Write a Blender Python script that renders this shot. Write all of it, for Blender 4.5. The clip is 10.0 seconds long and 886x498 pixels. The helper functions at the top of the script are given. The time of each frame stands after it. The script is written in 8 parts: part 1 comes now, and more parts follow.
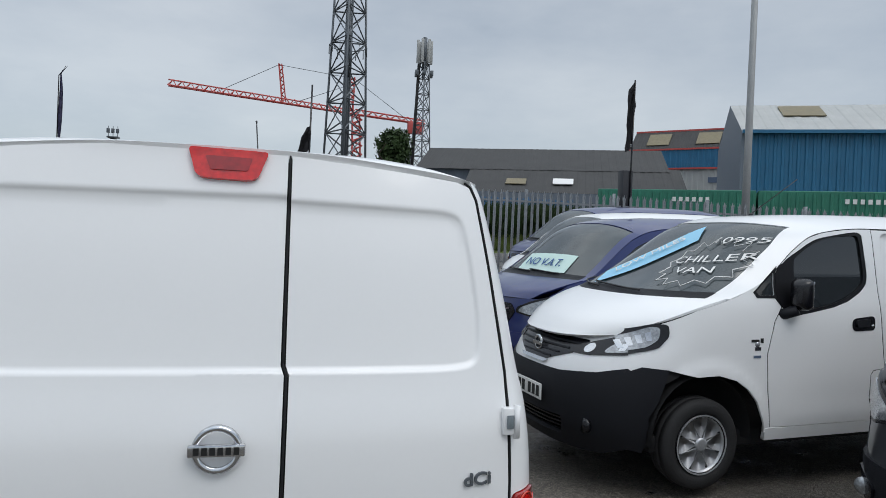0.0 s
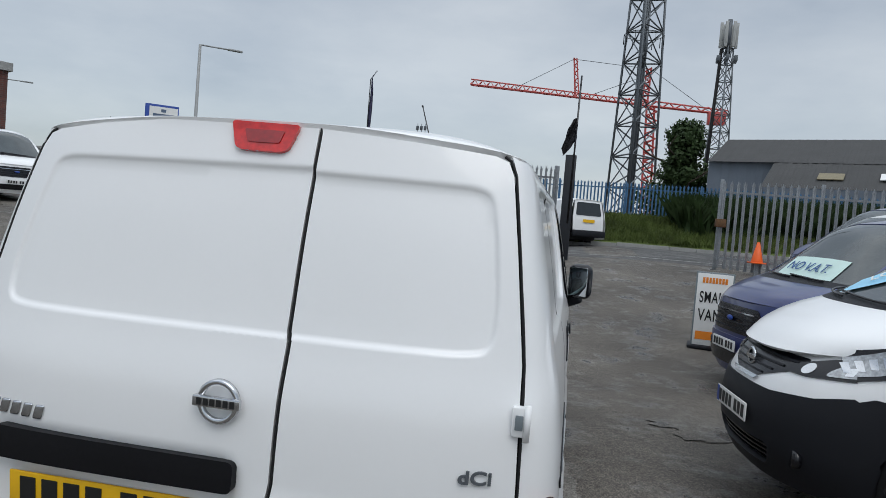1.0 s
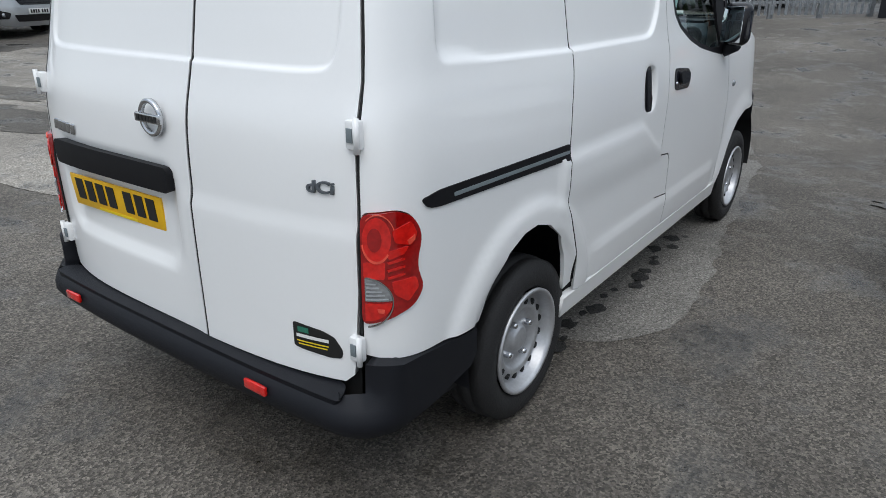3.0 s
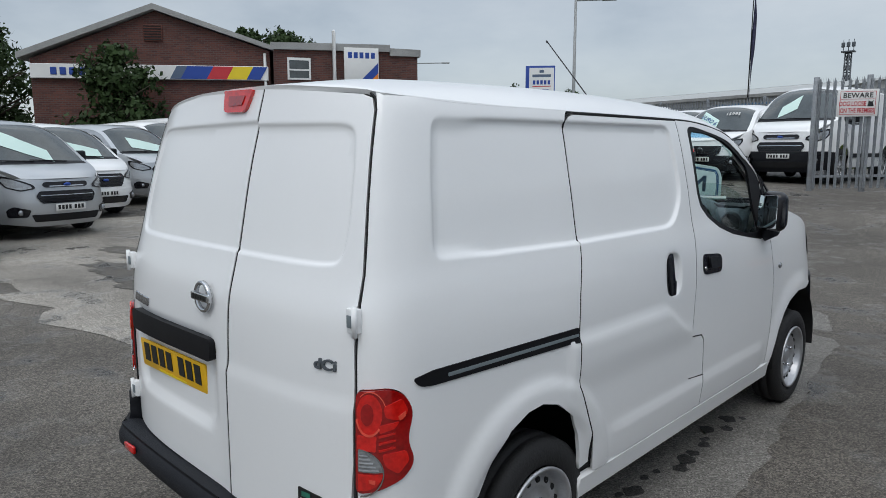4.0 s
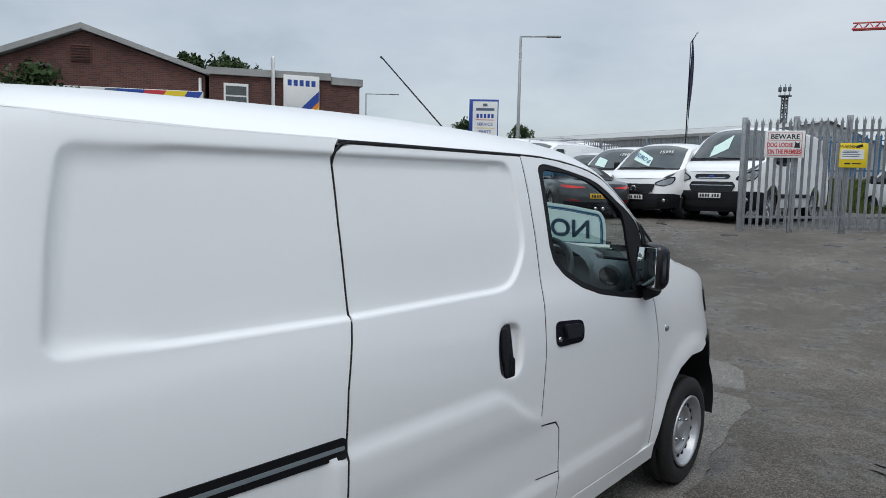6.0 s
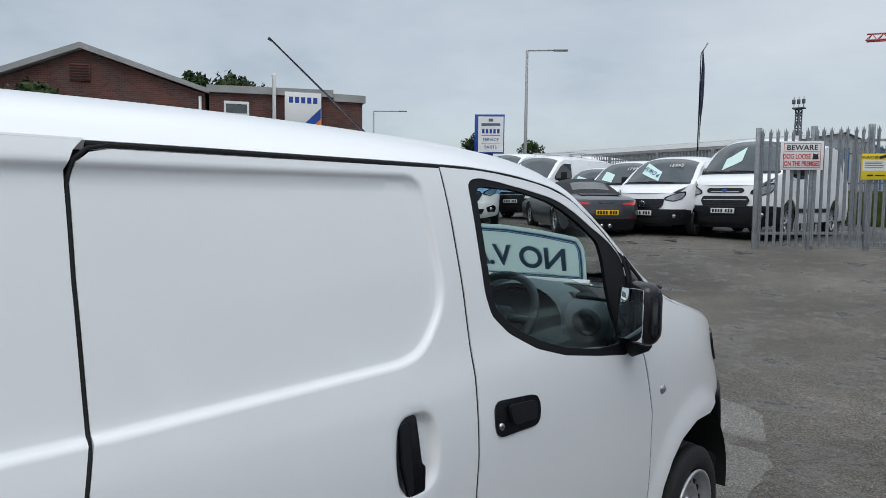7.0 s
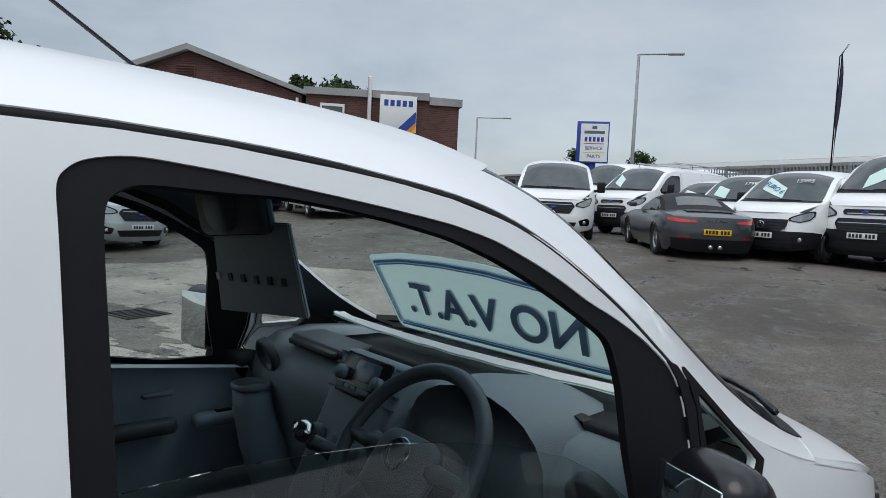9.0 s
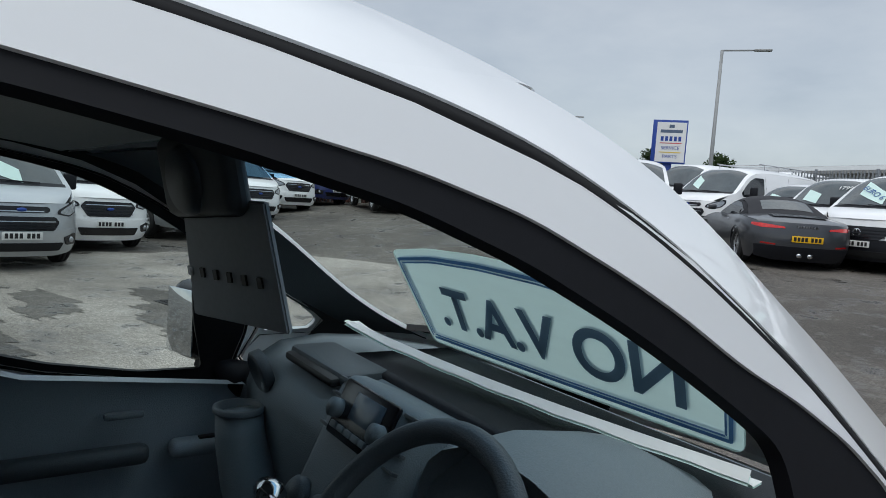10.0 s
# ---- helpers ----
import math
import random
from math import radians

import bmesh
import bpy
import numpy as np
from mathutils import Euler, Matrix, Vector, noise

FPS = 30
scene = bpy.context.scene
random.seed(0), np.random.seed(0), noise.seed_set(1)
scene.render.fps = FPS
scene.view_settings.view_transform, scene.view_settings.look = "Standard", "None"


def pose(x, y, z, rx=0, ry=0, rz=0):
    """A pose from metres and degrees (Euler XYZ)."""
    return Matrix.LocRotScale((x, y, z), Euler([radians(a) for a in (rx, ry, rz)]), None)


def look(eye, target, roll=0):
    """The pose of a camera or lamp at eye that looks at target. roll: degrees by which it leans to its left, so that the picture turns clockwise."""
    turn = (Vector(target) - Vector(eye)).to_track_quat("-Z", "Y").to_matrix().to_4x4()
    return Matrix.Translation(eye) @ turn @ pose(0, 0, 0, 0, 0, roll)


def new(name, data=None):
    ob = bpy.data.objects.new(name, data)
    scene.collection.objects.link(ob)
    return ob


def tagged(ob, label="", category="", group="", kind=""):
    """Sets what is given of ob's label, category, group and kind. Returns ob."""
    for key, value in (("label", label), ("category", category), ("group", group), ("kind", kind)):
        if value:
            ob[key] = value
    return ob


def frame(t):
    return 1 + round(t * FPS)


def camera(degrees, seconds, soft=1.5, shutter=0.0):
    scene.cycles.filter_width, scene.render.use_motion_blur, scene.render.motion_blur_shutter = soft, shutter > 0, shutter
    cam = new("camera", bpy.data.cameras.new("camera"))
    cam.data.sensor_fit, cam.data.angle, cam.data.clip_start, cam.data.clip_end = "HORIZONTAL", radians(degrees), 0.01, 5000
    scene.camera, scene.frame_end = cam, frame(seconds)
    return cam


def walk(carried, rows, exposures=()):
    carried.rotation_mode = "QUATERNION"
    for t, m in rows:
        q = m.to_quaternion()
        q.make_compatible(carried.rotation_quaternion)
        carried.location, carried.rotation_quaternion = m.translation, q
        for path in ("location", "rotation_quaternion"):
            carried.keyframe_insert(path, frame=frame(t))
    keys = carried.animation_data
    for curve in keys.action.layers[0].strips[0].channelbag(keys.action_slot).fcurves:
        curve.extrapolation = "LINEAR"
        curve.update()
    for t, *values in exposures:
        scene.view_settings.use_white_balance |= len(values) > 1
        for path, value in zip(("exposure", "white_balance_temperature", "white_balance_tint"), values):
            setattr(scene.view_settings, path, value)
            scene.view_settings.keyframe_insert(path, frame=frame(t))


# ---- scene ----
cam = camera(66.5, 10.0, soft=0.8)
PATH = [
    (0, (0.166, -1.529, 1.606), (0.625, 0.418, 1.584), 2.3),
    (0.5, (0.525, -1.570, 1.625), (0.489, 0.429, 1.586), 2.9),
    (1, (0.823, -1.430, 1.603), (0.451, 0.533, 1.512), 4.7),
    (1.5, (1.055, -1.291, 1.502), (0.381, 0.529, 1.022), -1.1),
    (2, (1.380, -1.233, 1.367), (0.436, 0.336, 0.563), 0.8),
    (2.2, (1.490, -1.225, 1.377), (0.521, 0.316, 0.549), 0.9),
    (3.3, (1.960, -0.982, 1.532), (0.777, 0.504, 0.906), 1.6),
    (3.5, (2.056, -0.978, 1.557), (0.802, 0.493, 1.043), 2.8),
    (4, (2.150, -0.993, 1.607), (0.768, 0.424, 1.319), -0.1),
    (4.5, (2.201, -0.984, 1.616), (0.810, 0.407, 1.261), -0.3),
    (5, (2.177, -0.810, 1.611), (0.867, 0.669, 1.297), 0.1),
    (5.5, (2.131, -0.483, 1.639), (0.896, 1.069, 1.385), -0.3),
    (5.7, (2.160, -0.332, 1.631), (0.897, 1.202, 1.405), 0.8),
    (6.8, (1.939, 0.548, 1.676), (0.613, 2.036, 1.513), 0.7),
    (7, (1.894, 0.694, 1.660), (0.571, 2.188, 1.512), 0.6),
    (7.5, (1.763, 1.105, 1.672), (0.333, 2.502, 1.636), -1.4),
    (8, (1.541, 1.433, 1.656), (0.249, 2.947, 1.850), -2.3),
    (8.5, (1.406, 1.717, 1.674), (0.125, 3.253, 1.674), 1.6),
    (9, (1.310, 2.017, 1.691), (-0.227, 3.290, 1.559), 2.7),
    (9.5, (1.104, 2.186, 1.681), (-0.506, 3.368, 1.577), 5.1),
    (10, (0.975, 2.364, 1.657), (-0.679, 3.480, 1.508), 4.2),
]
walk(cam, [(t, look(eye, target, roll)) for t, eye, target, roll in PATH], exposures=[(0, -0.03), (1, -0.04), (1.5, 0.0), (2, 0.10), (3.5, 0.24), (4, -0.04), (4.5, 0.0), (5, 0.08), (5.5, 0.08), (7, 0.05), (8, 0.0), (10, 0.0)])

# ---- world and sun ----
world = bpy.data.worlds.new("overcast_sky")
scene.world = world
world.use_nodes = True
wn, wl = world.node_tree.nodes, world.node_tree.links
wn.clear()


def node(tree, kind, **values):
    n = tree.nodes.new(kind)
    for k, v in values.items():
        if k in n.inputs:
            n.inputs[k].default_value = v
        else:
            setattr(n, k, v)
    return n


def ramp(tree, stops, interp="LINEAR"):
    n = tree.nodes.new("ShaderNodeValToRGB")
    n.color_ramp.interpolation = interp
    while len(n.color_ramp.elements) < len(stops):
        n.color_ramp.elements.new(0.5)
    for e, (p, c) in zip(n.color_ramp.elements, stops):
        e.position = p
        e.color = (*c, 1) if len(c) == 3 else c
    return n


SUN_ELEVATION, SUN_TURN = 58, 150
wt = world.node_tree
sky = node(wt, "ShaderNodeTexSky", sky_type="NISHITA", sun_disc=False, sun_elevation=radians(SUN_ELEVATION), sun_rotation=radians(SUN_TURN))
coord = node(wt, "ShaderNodeTexCoord")
squash = node(wt, "ShaderNodeMapping")
squash.inputs["Scale"].default_value = (1.0, 1.0, 2.6)
cloud = node(wt, "ShaderNodeTexNoise", Scale=1.7, Detail=7.0, Roughness=0.55)
billow = ramp(wt, [(0.30, (0.215, 0.255, 0.30)), (0.5, (0.385, 0.42, 0.455)), (0.72, (0.52, 0.545, 0.56))])
split = node(wt, "ShaderNodeSeparateXYZ")
lift = ramp(wt, [(0.0, (1.12, 1.12, 1.10)), (0.06, (1.06, 1.06, 1.05)), (0.4, (0.95, 0.97, 1.0)), (0.65, (2.1, 2.1, 2.1)), (1.0, (2.9, 2.9, 2.9))])
tint = node(wt, "ShaderNodeMixRGB", blend_type="MULTIPLY", Fac=1.0)
both = node(wt, "ShaderNodeMixRGB", blend_type="ADD", Fac=0.03)
out = node(wt, "ShaderNodeOutputWorld")
back = node(wt, "ShaderNodeBackground", Strength=1.0)
wl.new(coord.outputs["Generated"], squash.inputs["Vector"])
wl.new(squash.outputs[0], cloud.inputs["Vector"])
wl.new(cloud.outputs["Fac"], billow.inputs[0])
wl.new(coord.outputs["Generated"], split.inputs[0])
wl.new(split.outputs["Z"], lift.inputs[0])
wl.new(billow.outputs[0], tint.inputs[1])
wl.new(lift.outputs[0], tint.inputs[2])
wl.new(tint.outputs[0], both.inputs[1])
wl.new(sky.outputs[0], both.inputs[2])
wl.new(both.outputs[0], back.inputs["Color"])
wl.new(back.outputs[0], out.inputs["Surface"])
sun = new("sun", bpy.data.lights.new("sun", "SUN"))
sun.data.energy, sun.data.angle, sun.data.color = 0.9, radians(40), (1.0, 0.97, 0.93)
sun.rotation_euler = (radians(90 - SUN_ELEVATION), 0, radians(180 - SUN_TURN))

# ---- materials ----
MATS = {}


def surf(name, col, rough=0.5, metal=0.0, var=0.10, scale=4.0, bump=0.0, bscale=80.0, coat=0.0, spec=0.5, col2=None, spread=0.0, piece=0.0, detail=4.0):
    """An everyday surface: colour that drifts at two scales, uneven gloss and fine relief."""
    m = bpy.data.materials.new(name)
    m.use_nodes = True
    t = m.node_tree
    p = t.nodes["Principled BSDF"]
    p.inputs["Metallic"].default_value = metal
    p.inputs["Specular IOR Level"].default_value = spec
    p.inputs["Coat Weight"].default_value = coat
    p.inputs["Coat Roughness"].default_value = 0.05
    tc = node(t, "ShaderNodeTexCoord")
    n1 = node(t, "ShaderNodeTexNoise", Scale=scale, Detail=detail, Roughness=0.6)
    n2 = node(t, "ShaderNodeTexNoise", Scale=bscale, Detail=3.0)
    t.links.new(tc.outputs["Object"], n1.inputs["Vector"])
    t.links.new(tc.outputs["Object"], n2.inputs["Vector"])
    dark = col2 or tuple(c * (1 - var) for c in col)
    r1 = ramp(t, [(0.5 - 0.25 + spread, dark), (0.5 + 0.2 + spread, col)])
    t.links.new(n1.outputs["Fac"], r1.inputs[0])
    grain = node(t, "ShaderNodeMixRGB", blend_type="OVERLAY", Fac=min(0.6, var * 1.5))
    t.links.new(r1.outputs[0], grain.inputs[1])
    t.links.new(n2.outputs["Fac"], grain.inputs[2])
    last = grain.outputs[0]
    if piece:
        info = node(t, "ShaderNodeObjectInfo")
        hsv = node(t, "ShaderNodeHueSaturation")
        rng = node(t, "ShaderNodeMapRange")
        rng.inputs["To Min"].default_value, rng.inputs["To Max"].default_value = 1 - piece, 1 + piece
        t.links.new(info.outputs["Random"], rng.inputs["Value"])
        t.links.new(rng.outputs[0], hsv.inputs["Value"])
        t.links.new(last, hsv.inputs["Color"])
        last = hsv.outputs[0]
    t.links.new(last, p.inputs["Base Color"])
    r2 = node(t, "ShaderNodeMapRange")
    r2.inputs["To Min"].default_value, r2.inputs["To Max"].default_value = rough * 0.8, min(1, rough * 1.2)
    t.links.new(n1.outputs["Fac"], r2.inputs["Value"])
    t.links.new(r2.outputs[0], p.inputs["Roughness"])
    if bump:
        b = node(t, "ShaderNodeBump", Strength=bump, Distance=0.01)
        t.links.new(n2.outputs["Fac"], b.inputs["Height"])
        t.links.new(b.outputs[0], p.inputs["Normal"])
    MATS[name] = m
    return m


def glass(name, tone, shade=1.0, ior=1.42, gleam=0.92):
    """A thin pane: clear, with a reflection that grows at glancing angles."""
    m = bpy.data.materials.new(name)
    m.use_nodes = True
    t = m.node_tree
    t.nodes.clear()
    o = node(t, "ShaderNodeOutputMaterial")
    mix = node(t, "ShaderNodeMixShader")
    clear = node(t, "ShaderNodeBsdfTransparent", Color=(*(c * shade for c in tone), 1))
    shine = node(t, "ShaderNodeBsdfGlossy", Roughness=0.01, Color=(gleam, gleam, gleam, 1))
    f = node(t, "ShaderNodeFresnel", IOR=ior)
    t.links.new(f.outputs[0], mix.inputs[0])
    t.links.new(clear.outputs[0], mix.inputs[1])
    t.links.new(shine.outputs[0], mix.inputs[2])
    t.links.new(mix.outputs[0], o.inputs[0])
    return m


WHITE = surf("white_vehicle_paint", (0.85, 0.855, 0.855), 0.32, var=0.03, scale=1.3, coat=0.55)
SILVER = surf("silver_vehicle_paint", (0.50, 0.52, 0.54), 0.32, 0.55, var=0.06, coat=0.6)
NAVY = surf("navy_vehicle_paint", (0.010, 0.022, 0.125), 0.3, var=0.1, coat=0.7)
SLATE = surf("grey_vehicle_paint", (0.045, 0.048, 0.055), 0.3, 0.3, var=0.1, coat=0.8)
BLACK = surf("black_grained_plastic", (0.008, 0.009, 0.013), 0.55, var=0.2, bump=0.15, bscale=400, spec=0.3)
SATIN = surf("satin_black_trim", (0.008, 0.008, 0.011), 0.22, var=0.2)
SEALBLACK = surf("black_rubber_seal", (0.007, 0.007, 0.009), 0.5, var=0.2, spec=0.22)
GAP = surf("dark_gap", (0.006, 0.006, 0.007), 0.8, var=0.2)
RUBBER = surf("tyre_rubber", (0.016, 0.016, 0.017), 0.75, var=0.3, bump=0.3, bscale=120)
STEEL = surf("silver_wheel_steel", (0.50, 0.51, 0.53), 0.38, 0.6, var=0.12, scale=12)
CHROME = surf("chrome", (0.62, 0.63, 0.65), 0.12, 1.0, var=0.08)
GREYTRIM = surf("grey_cabin_plastic", (0.185, 0.220, 0.238), 0.5, var=0.12, bump=0.2, bscale=350)
DARKTRIM = surf("dark_cabin_plastic", (0.078, 0.093, 0.103), 0.45, var=0.15, bump=0.2, bscale=350)
DOORTRIM = surf("blue_grey_door_plastic", (0.33, 0.39, 0.425), 0.45, var=0.12, bump=0.2, bscale=350)
VISOR = surf("pale_grey_cabin_vinyl", (0.36, 0.37, 0.38), 0.6, var=0.08)
CLOTH = surf("grey_seat_cloth", (0.07, 0.075, 0.08), 0.9, var=0.2, bump=0.4, bscale=500)
REDLENS = surf("red_lamp_lens", (0.74, 0.014, 0.010), 0.06, var=0.35, scale=22, coat=1.0)
DARKRED = surf("dark_red_lamp_lens", (0.36, 0.005, 0.005), 0.06, var=0.3, scale=30, coat=1.0)
# Paler red for lens ring lines and for highlights painted on the tail lamps.
LAMPGLINT = surf("bright_red_ring_and_glint", (0.92, 0.10, 0.06), 0.08, var=0.3, scale=60, coat=1.0)
CLEARLENS = surf("clear_lamp_lens", (0.46, 0.48, 0.50), 0.15, 0.5, var=0.5, scale=30, coat=1.0)
AMBER = surf("amber_lens", (0.8, 0.25, 0.02), 0.2, var=0.2)
YELLOW = surf("yellow_plate", (0.85, 0.48, 0.01), 0.35, var=0.05)
PLATE = surf("white_plate", (0.75, 0.75, 0.73), 0.35, var=0.05)
INK = surf("black_print", (0.012, 0.012, 0.012), 0.5, var=0.1)
# Opaque panes: the unlit interior behind them is put into the dark colour.
DARKGLASS = surf("dark_vehicle_glass", (0.018, 0.022, 0.025), 0.04, var=0.2, spec=0.7)
SCREEN = surf("far_windscreen_glass", (0.06, 0.075, 0.08), 0.06, var=0.45, scale=2.5, spec=0.8)
PANE = glass("clear_pane", (0.86, 0.93, 0.91), 1.0, 1.04, 0.9)
SHADEBAND = glass("blue_shade_band", (0.30, 0.55, 0.78), 1.0, 1.04, 0.9)
SIDEPANE = glass("green_tinted_pane", (0.70, 0.80, 0.78))
BANNER = surf("pale_green_card", (0.62, 0.80, 0.74), 0.5, var=0.04)
BANNERBLUE = surf("pale_blue_card", (0.30, 0.62, 0.82), 0.5, var=0.04)
BLUEPRINT = surf("blue_print", (0.03, 0.10, 0.28), 0.5, var=0.1)
GREYPRINT = surf("grey_blue_print", (0.09, 0.13, 0.20), 0.5, var=0.1)
ORANGE = surf("orange_print", (0.80, 0.24, 0.02), 0.5, var=0.08)
CARD = surf("white_board", (0.78, 0.78, 0.76), 0.45, var=0.06)
REDPRINT = surf("red_print", (0.55, 0.03, 0.04), 0.5, var=0.1)
SIGNYELLOW = surf("yellow_sign", (0.80, 0.60, 0.02), 0.45, var=0.06)
SIGNBLUE = surf("blue_sign", (0.015, 0.06, 0.32), 0.4, var=0.1)
GALV = surf("galvanised_steel", (0.36, 0.38, 0.40), 0.45, 0.5, var=0.35, scale=7, bump=0.1, piece=0.12)
BLUEPALE = surf("blue_fence_paint", (0.06, 0.16, 0.30), 0.6, var=0.3, scale=3, piece=0.15)
GREENSTEEL = surf("green_container_paint", (0.03, 0.20, 0.13), 0.55, var=0.25, scale=2)
BRICK = surf("red_brown_brick", (0.17, 0.062, 0.045), 0.85, var=0.45, scale=1.2, bump=0.5, bscale=14)
MORTAR = surf("mortar", (0.20, 0.16, 0.14), 0.9, var=0.3)
COPING = surf("weathered_coping", (0.36, 0.36, 0.35), 0.8, var=0.3, scale=1.0)
SLATEROOF = surf("grey_fibre_roof", (0.062, 0.062, 0.062), 0.85, var=0.45, scale=0.8)
GREYCLAD = surf("blue_grey_cladding", (0.15, 0.18, 0.22), 0.6, var=0.15, scale=0.7)
BLUECLAD = surf("blue_cladding", (0.02, 0.15, 0.29), 0.5, var=0.2, scale=0.7)
PALECLAD = surf("pale_cladding", (0.42, 0.43, 0.42), 0.6, var=0.15, scale=0.5)
PALEROOF = surf("pale_metal_roof", (0.44, 0.45, 0.44), 0.6, var=0.2, scale=0.6)
YELLOWLIGHT = surf("yellowed_rooflight", (0.23, 0.195, 0.115), 0.6, var=0.3)
CRANE = surf("red_crane_paint", (0.52, 0.08, 0.07), 0.5, var=0.2)
LATTICE = surf("grey_mast_steel", (0.12, 0.135, 0.15), 0.5, 0.4, var=0.2)
BARK = surf("bark", (0.06, 0.045, 0.03), 0.9, var=0.4, bump=0.5)
LEAF = surf("dark_leaf", (0.035, 0.065, 0.018), 0.7, var=0.55, scale=1.3, spec=0.25)
WEED = surf("wild_grass", (0.10, 0.135, 0.035), 0.8, var=0.6, scale=0.8, spec=0.2)
FLAG = surf("dark_flag_cloth", (0.02, 0.02, 0.025), 0.8, var=0.3)
CONE = surf("orange_cone", (0.90, 0.13, 0.01), 0.5, var=0.08)
MIRROR = surf("mirror_glass", (0.75, 0.77, 0.79), 0.02, 1.0, var=0.01)
CONCRETE = surf("lamp_post_paint", (0.33, 0.34, 0.34), 0.6, 0.2, var=0.15)


def asphalt(name, light, dark, wet, stain):
    """Worn stony asphalt: chippings, pale and dark drifts, damp glossy spots."""
    m = bpy.data.materials.new(name)
    m.use_nodes = True
    t = m.node_tree
    p = t.nodes["Principled BSDF"]
    tc = node(t, "ShaderNodeTexCoord")
    chips = node(t, "ShaderNodeTexVoronoi", Scale=125.0)
    fine = node(t, "ShaderNodeTexNoise", Scale=260.0, Detail=3.0)
    drift = node(t, "ShaderNodeTexNoise", Scale=0.42, Detail=7.0, Roughness=0.62)
    blot = node(t, "ShaderNodeTexNoise", Scale=1.9, Detail=6.0, Roughness=0.65)
    for n in (chips, fine, drift, blot):
        t.links.new(tc.outputs["Object"], n.inputs["Vector"])
    tone = ramp(t, [(0.0, tuple(c * 0.45 for c in dark)), (0.35, dark), (0.7, light), (1.0, tuple(min(1, c * 1.7) for c in light))])
    t.links.new(chips.outputs["Color"], tone.inputs[0])
    d = ramp(t, [(0.36, (0.62, 0.60, 0.58)), (0.52, (1.0, 0.98, 0.95)), (0.66, (1.35, 1.33, 1.3))])
    t.links.new(drift.outputs["Fac"], d.inputs[0])
    a = node(t, "ShaderNodeMixRGB", blend_type="MULTIPLY", Fac=1.0)
    t.links.new(tone.outputs[0], a.inputs[1])
    t.links.new(d.outputs[0], a.inputs[2])
    s = ramp(t, [(0.33, (stain, stain, stain)), (0.43, (1, 1, 1))])
    t.links.new(blot.outputs["Fac"], s.inputs[0])
    b = node(t, "ShaderNodeMixRGB", blend_type="MULTIPLY", Fac=1.0)
    t.links.new(a.outputs[0], b.inputs[1])
    t.links.new(s.outputs[0], b.inputs[2])
    g = node(t, "ShaderNodeMixRGB", blend_type="OVERLAY", Fac=0.8)
    t.links.new(b.outputs[0], g.inputs[1])
    t.links.new(fine.outputs["Fac"], g.inputs[2])
    t.links.new(g.outputs[0], p.inputs["Base Color"])
    r = ramp(t, [(0.36, (wet, wet, wet)), (0.5, (0.85, 0.85, 0.85))])
    t.links.new(blot.outputs["Fac"], r.inputs[0])
    t.links.new(r.outputs[0], p.inputs["Roughness"])
    bp = node(t, "ShaderNodeBump", Strength=0.5, Distance=0.006)
    t.links.new(chips.outputs["Distance"], bp.inputs["Height"])
    t.links.new(bp.outputs[0], p.inputs["Normal"])
    return m


YARD = asphalt("yard_asphalt", (0.142, 0.129, 0.113), (0.068, 0.062, 0.054), 0.24, 0.46)
PALEYARD = asphalt("pale_asphalt", (0.33, 0.31, 0.28), (0.19, 0.176, 0.156), 0.22, 0.6)
PALEPATCH = asphalt("dry_pale_patch", (0.20, 0.193, 0.18), (0.135, 0.13, 0.12), 0.6, 0.75)
ROAD = asphalt("road_asphalt", (0.095, 0.095, 0.095), (0.065, 0.065, 0.065), 0.5, 0.9)


def translucent(name, col, through_col):
    """Thin card that glows a little when lit from behind."""
    m = bpy.data.materials.new(name)
    m.use_nodes = True
    t = m.node_tree
    t.nodes.clear()
    o = node(t, "ShaderNodeOutputMaterial")
    mix = node(t, "ShaderNodeMixShader", Fac=0.62)
    a = node(t, "ShaderNodeBsdfDiffuse", Color=(*col, 1))
    b = node(t, "ShaderNodeBsdfTranslucent", Color=(*through_col, 1))
    n = node(t, "ShaderNodeTexNoise", Scale=9.0)
    hue = node(t, "ShaderNodeMixRGB", blend_type="MULTIPLY", Fac=0.12, Color1=(*through_col, 1))
    t.links.new(n.outputs["Fac"], hue.inputs[2])
    t.links.new(hue.outputs[0], b.inputs[0])
    t.links.new(a.outputs[0], mix.inputs[1])
    t.links.new(b.outputs[0], mix.inputs[2])
    t.links.new(mix.outputs[0], o.inputs[0])
    return m


NOTICEINK = translucent("grey_blue_notice_ink", (0.16, 0.22, 0.30), (0.20, 0.27, 0.36))
NOTICEBLUE = translucent("blue_notice_ink", (0.10, 0.20, 0.38), (0.13, 0.25, 0.45))
NOTICE = translucent("thin_pale_green_card", (0.58, 0.72, 0.69), (0.64, 0.80, 0.75))


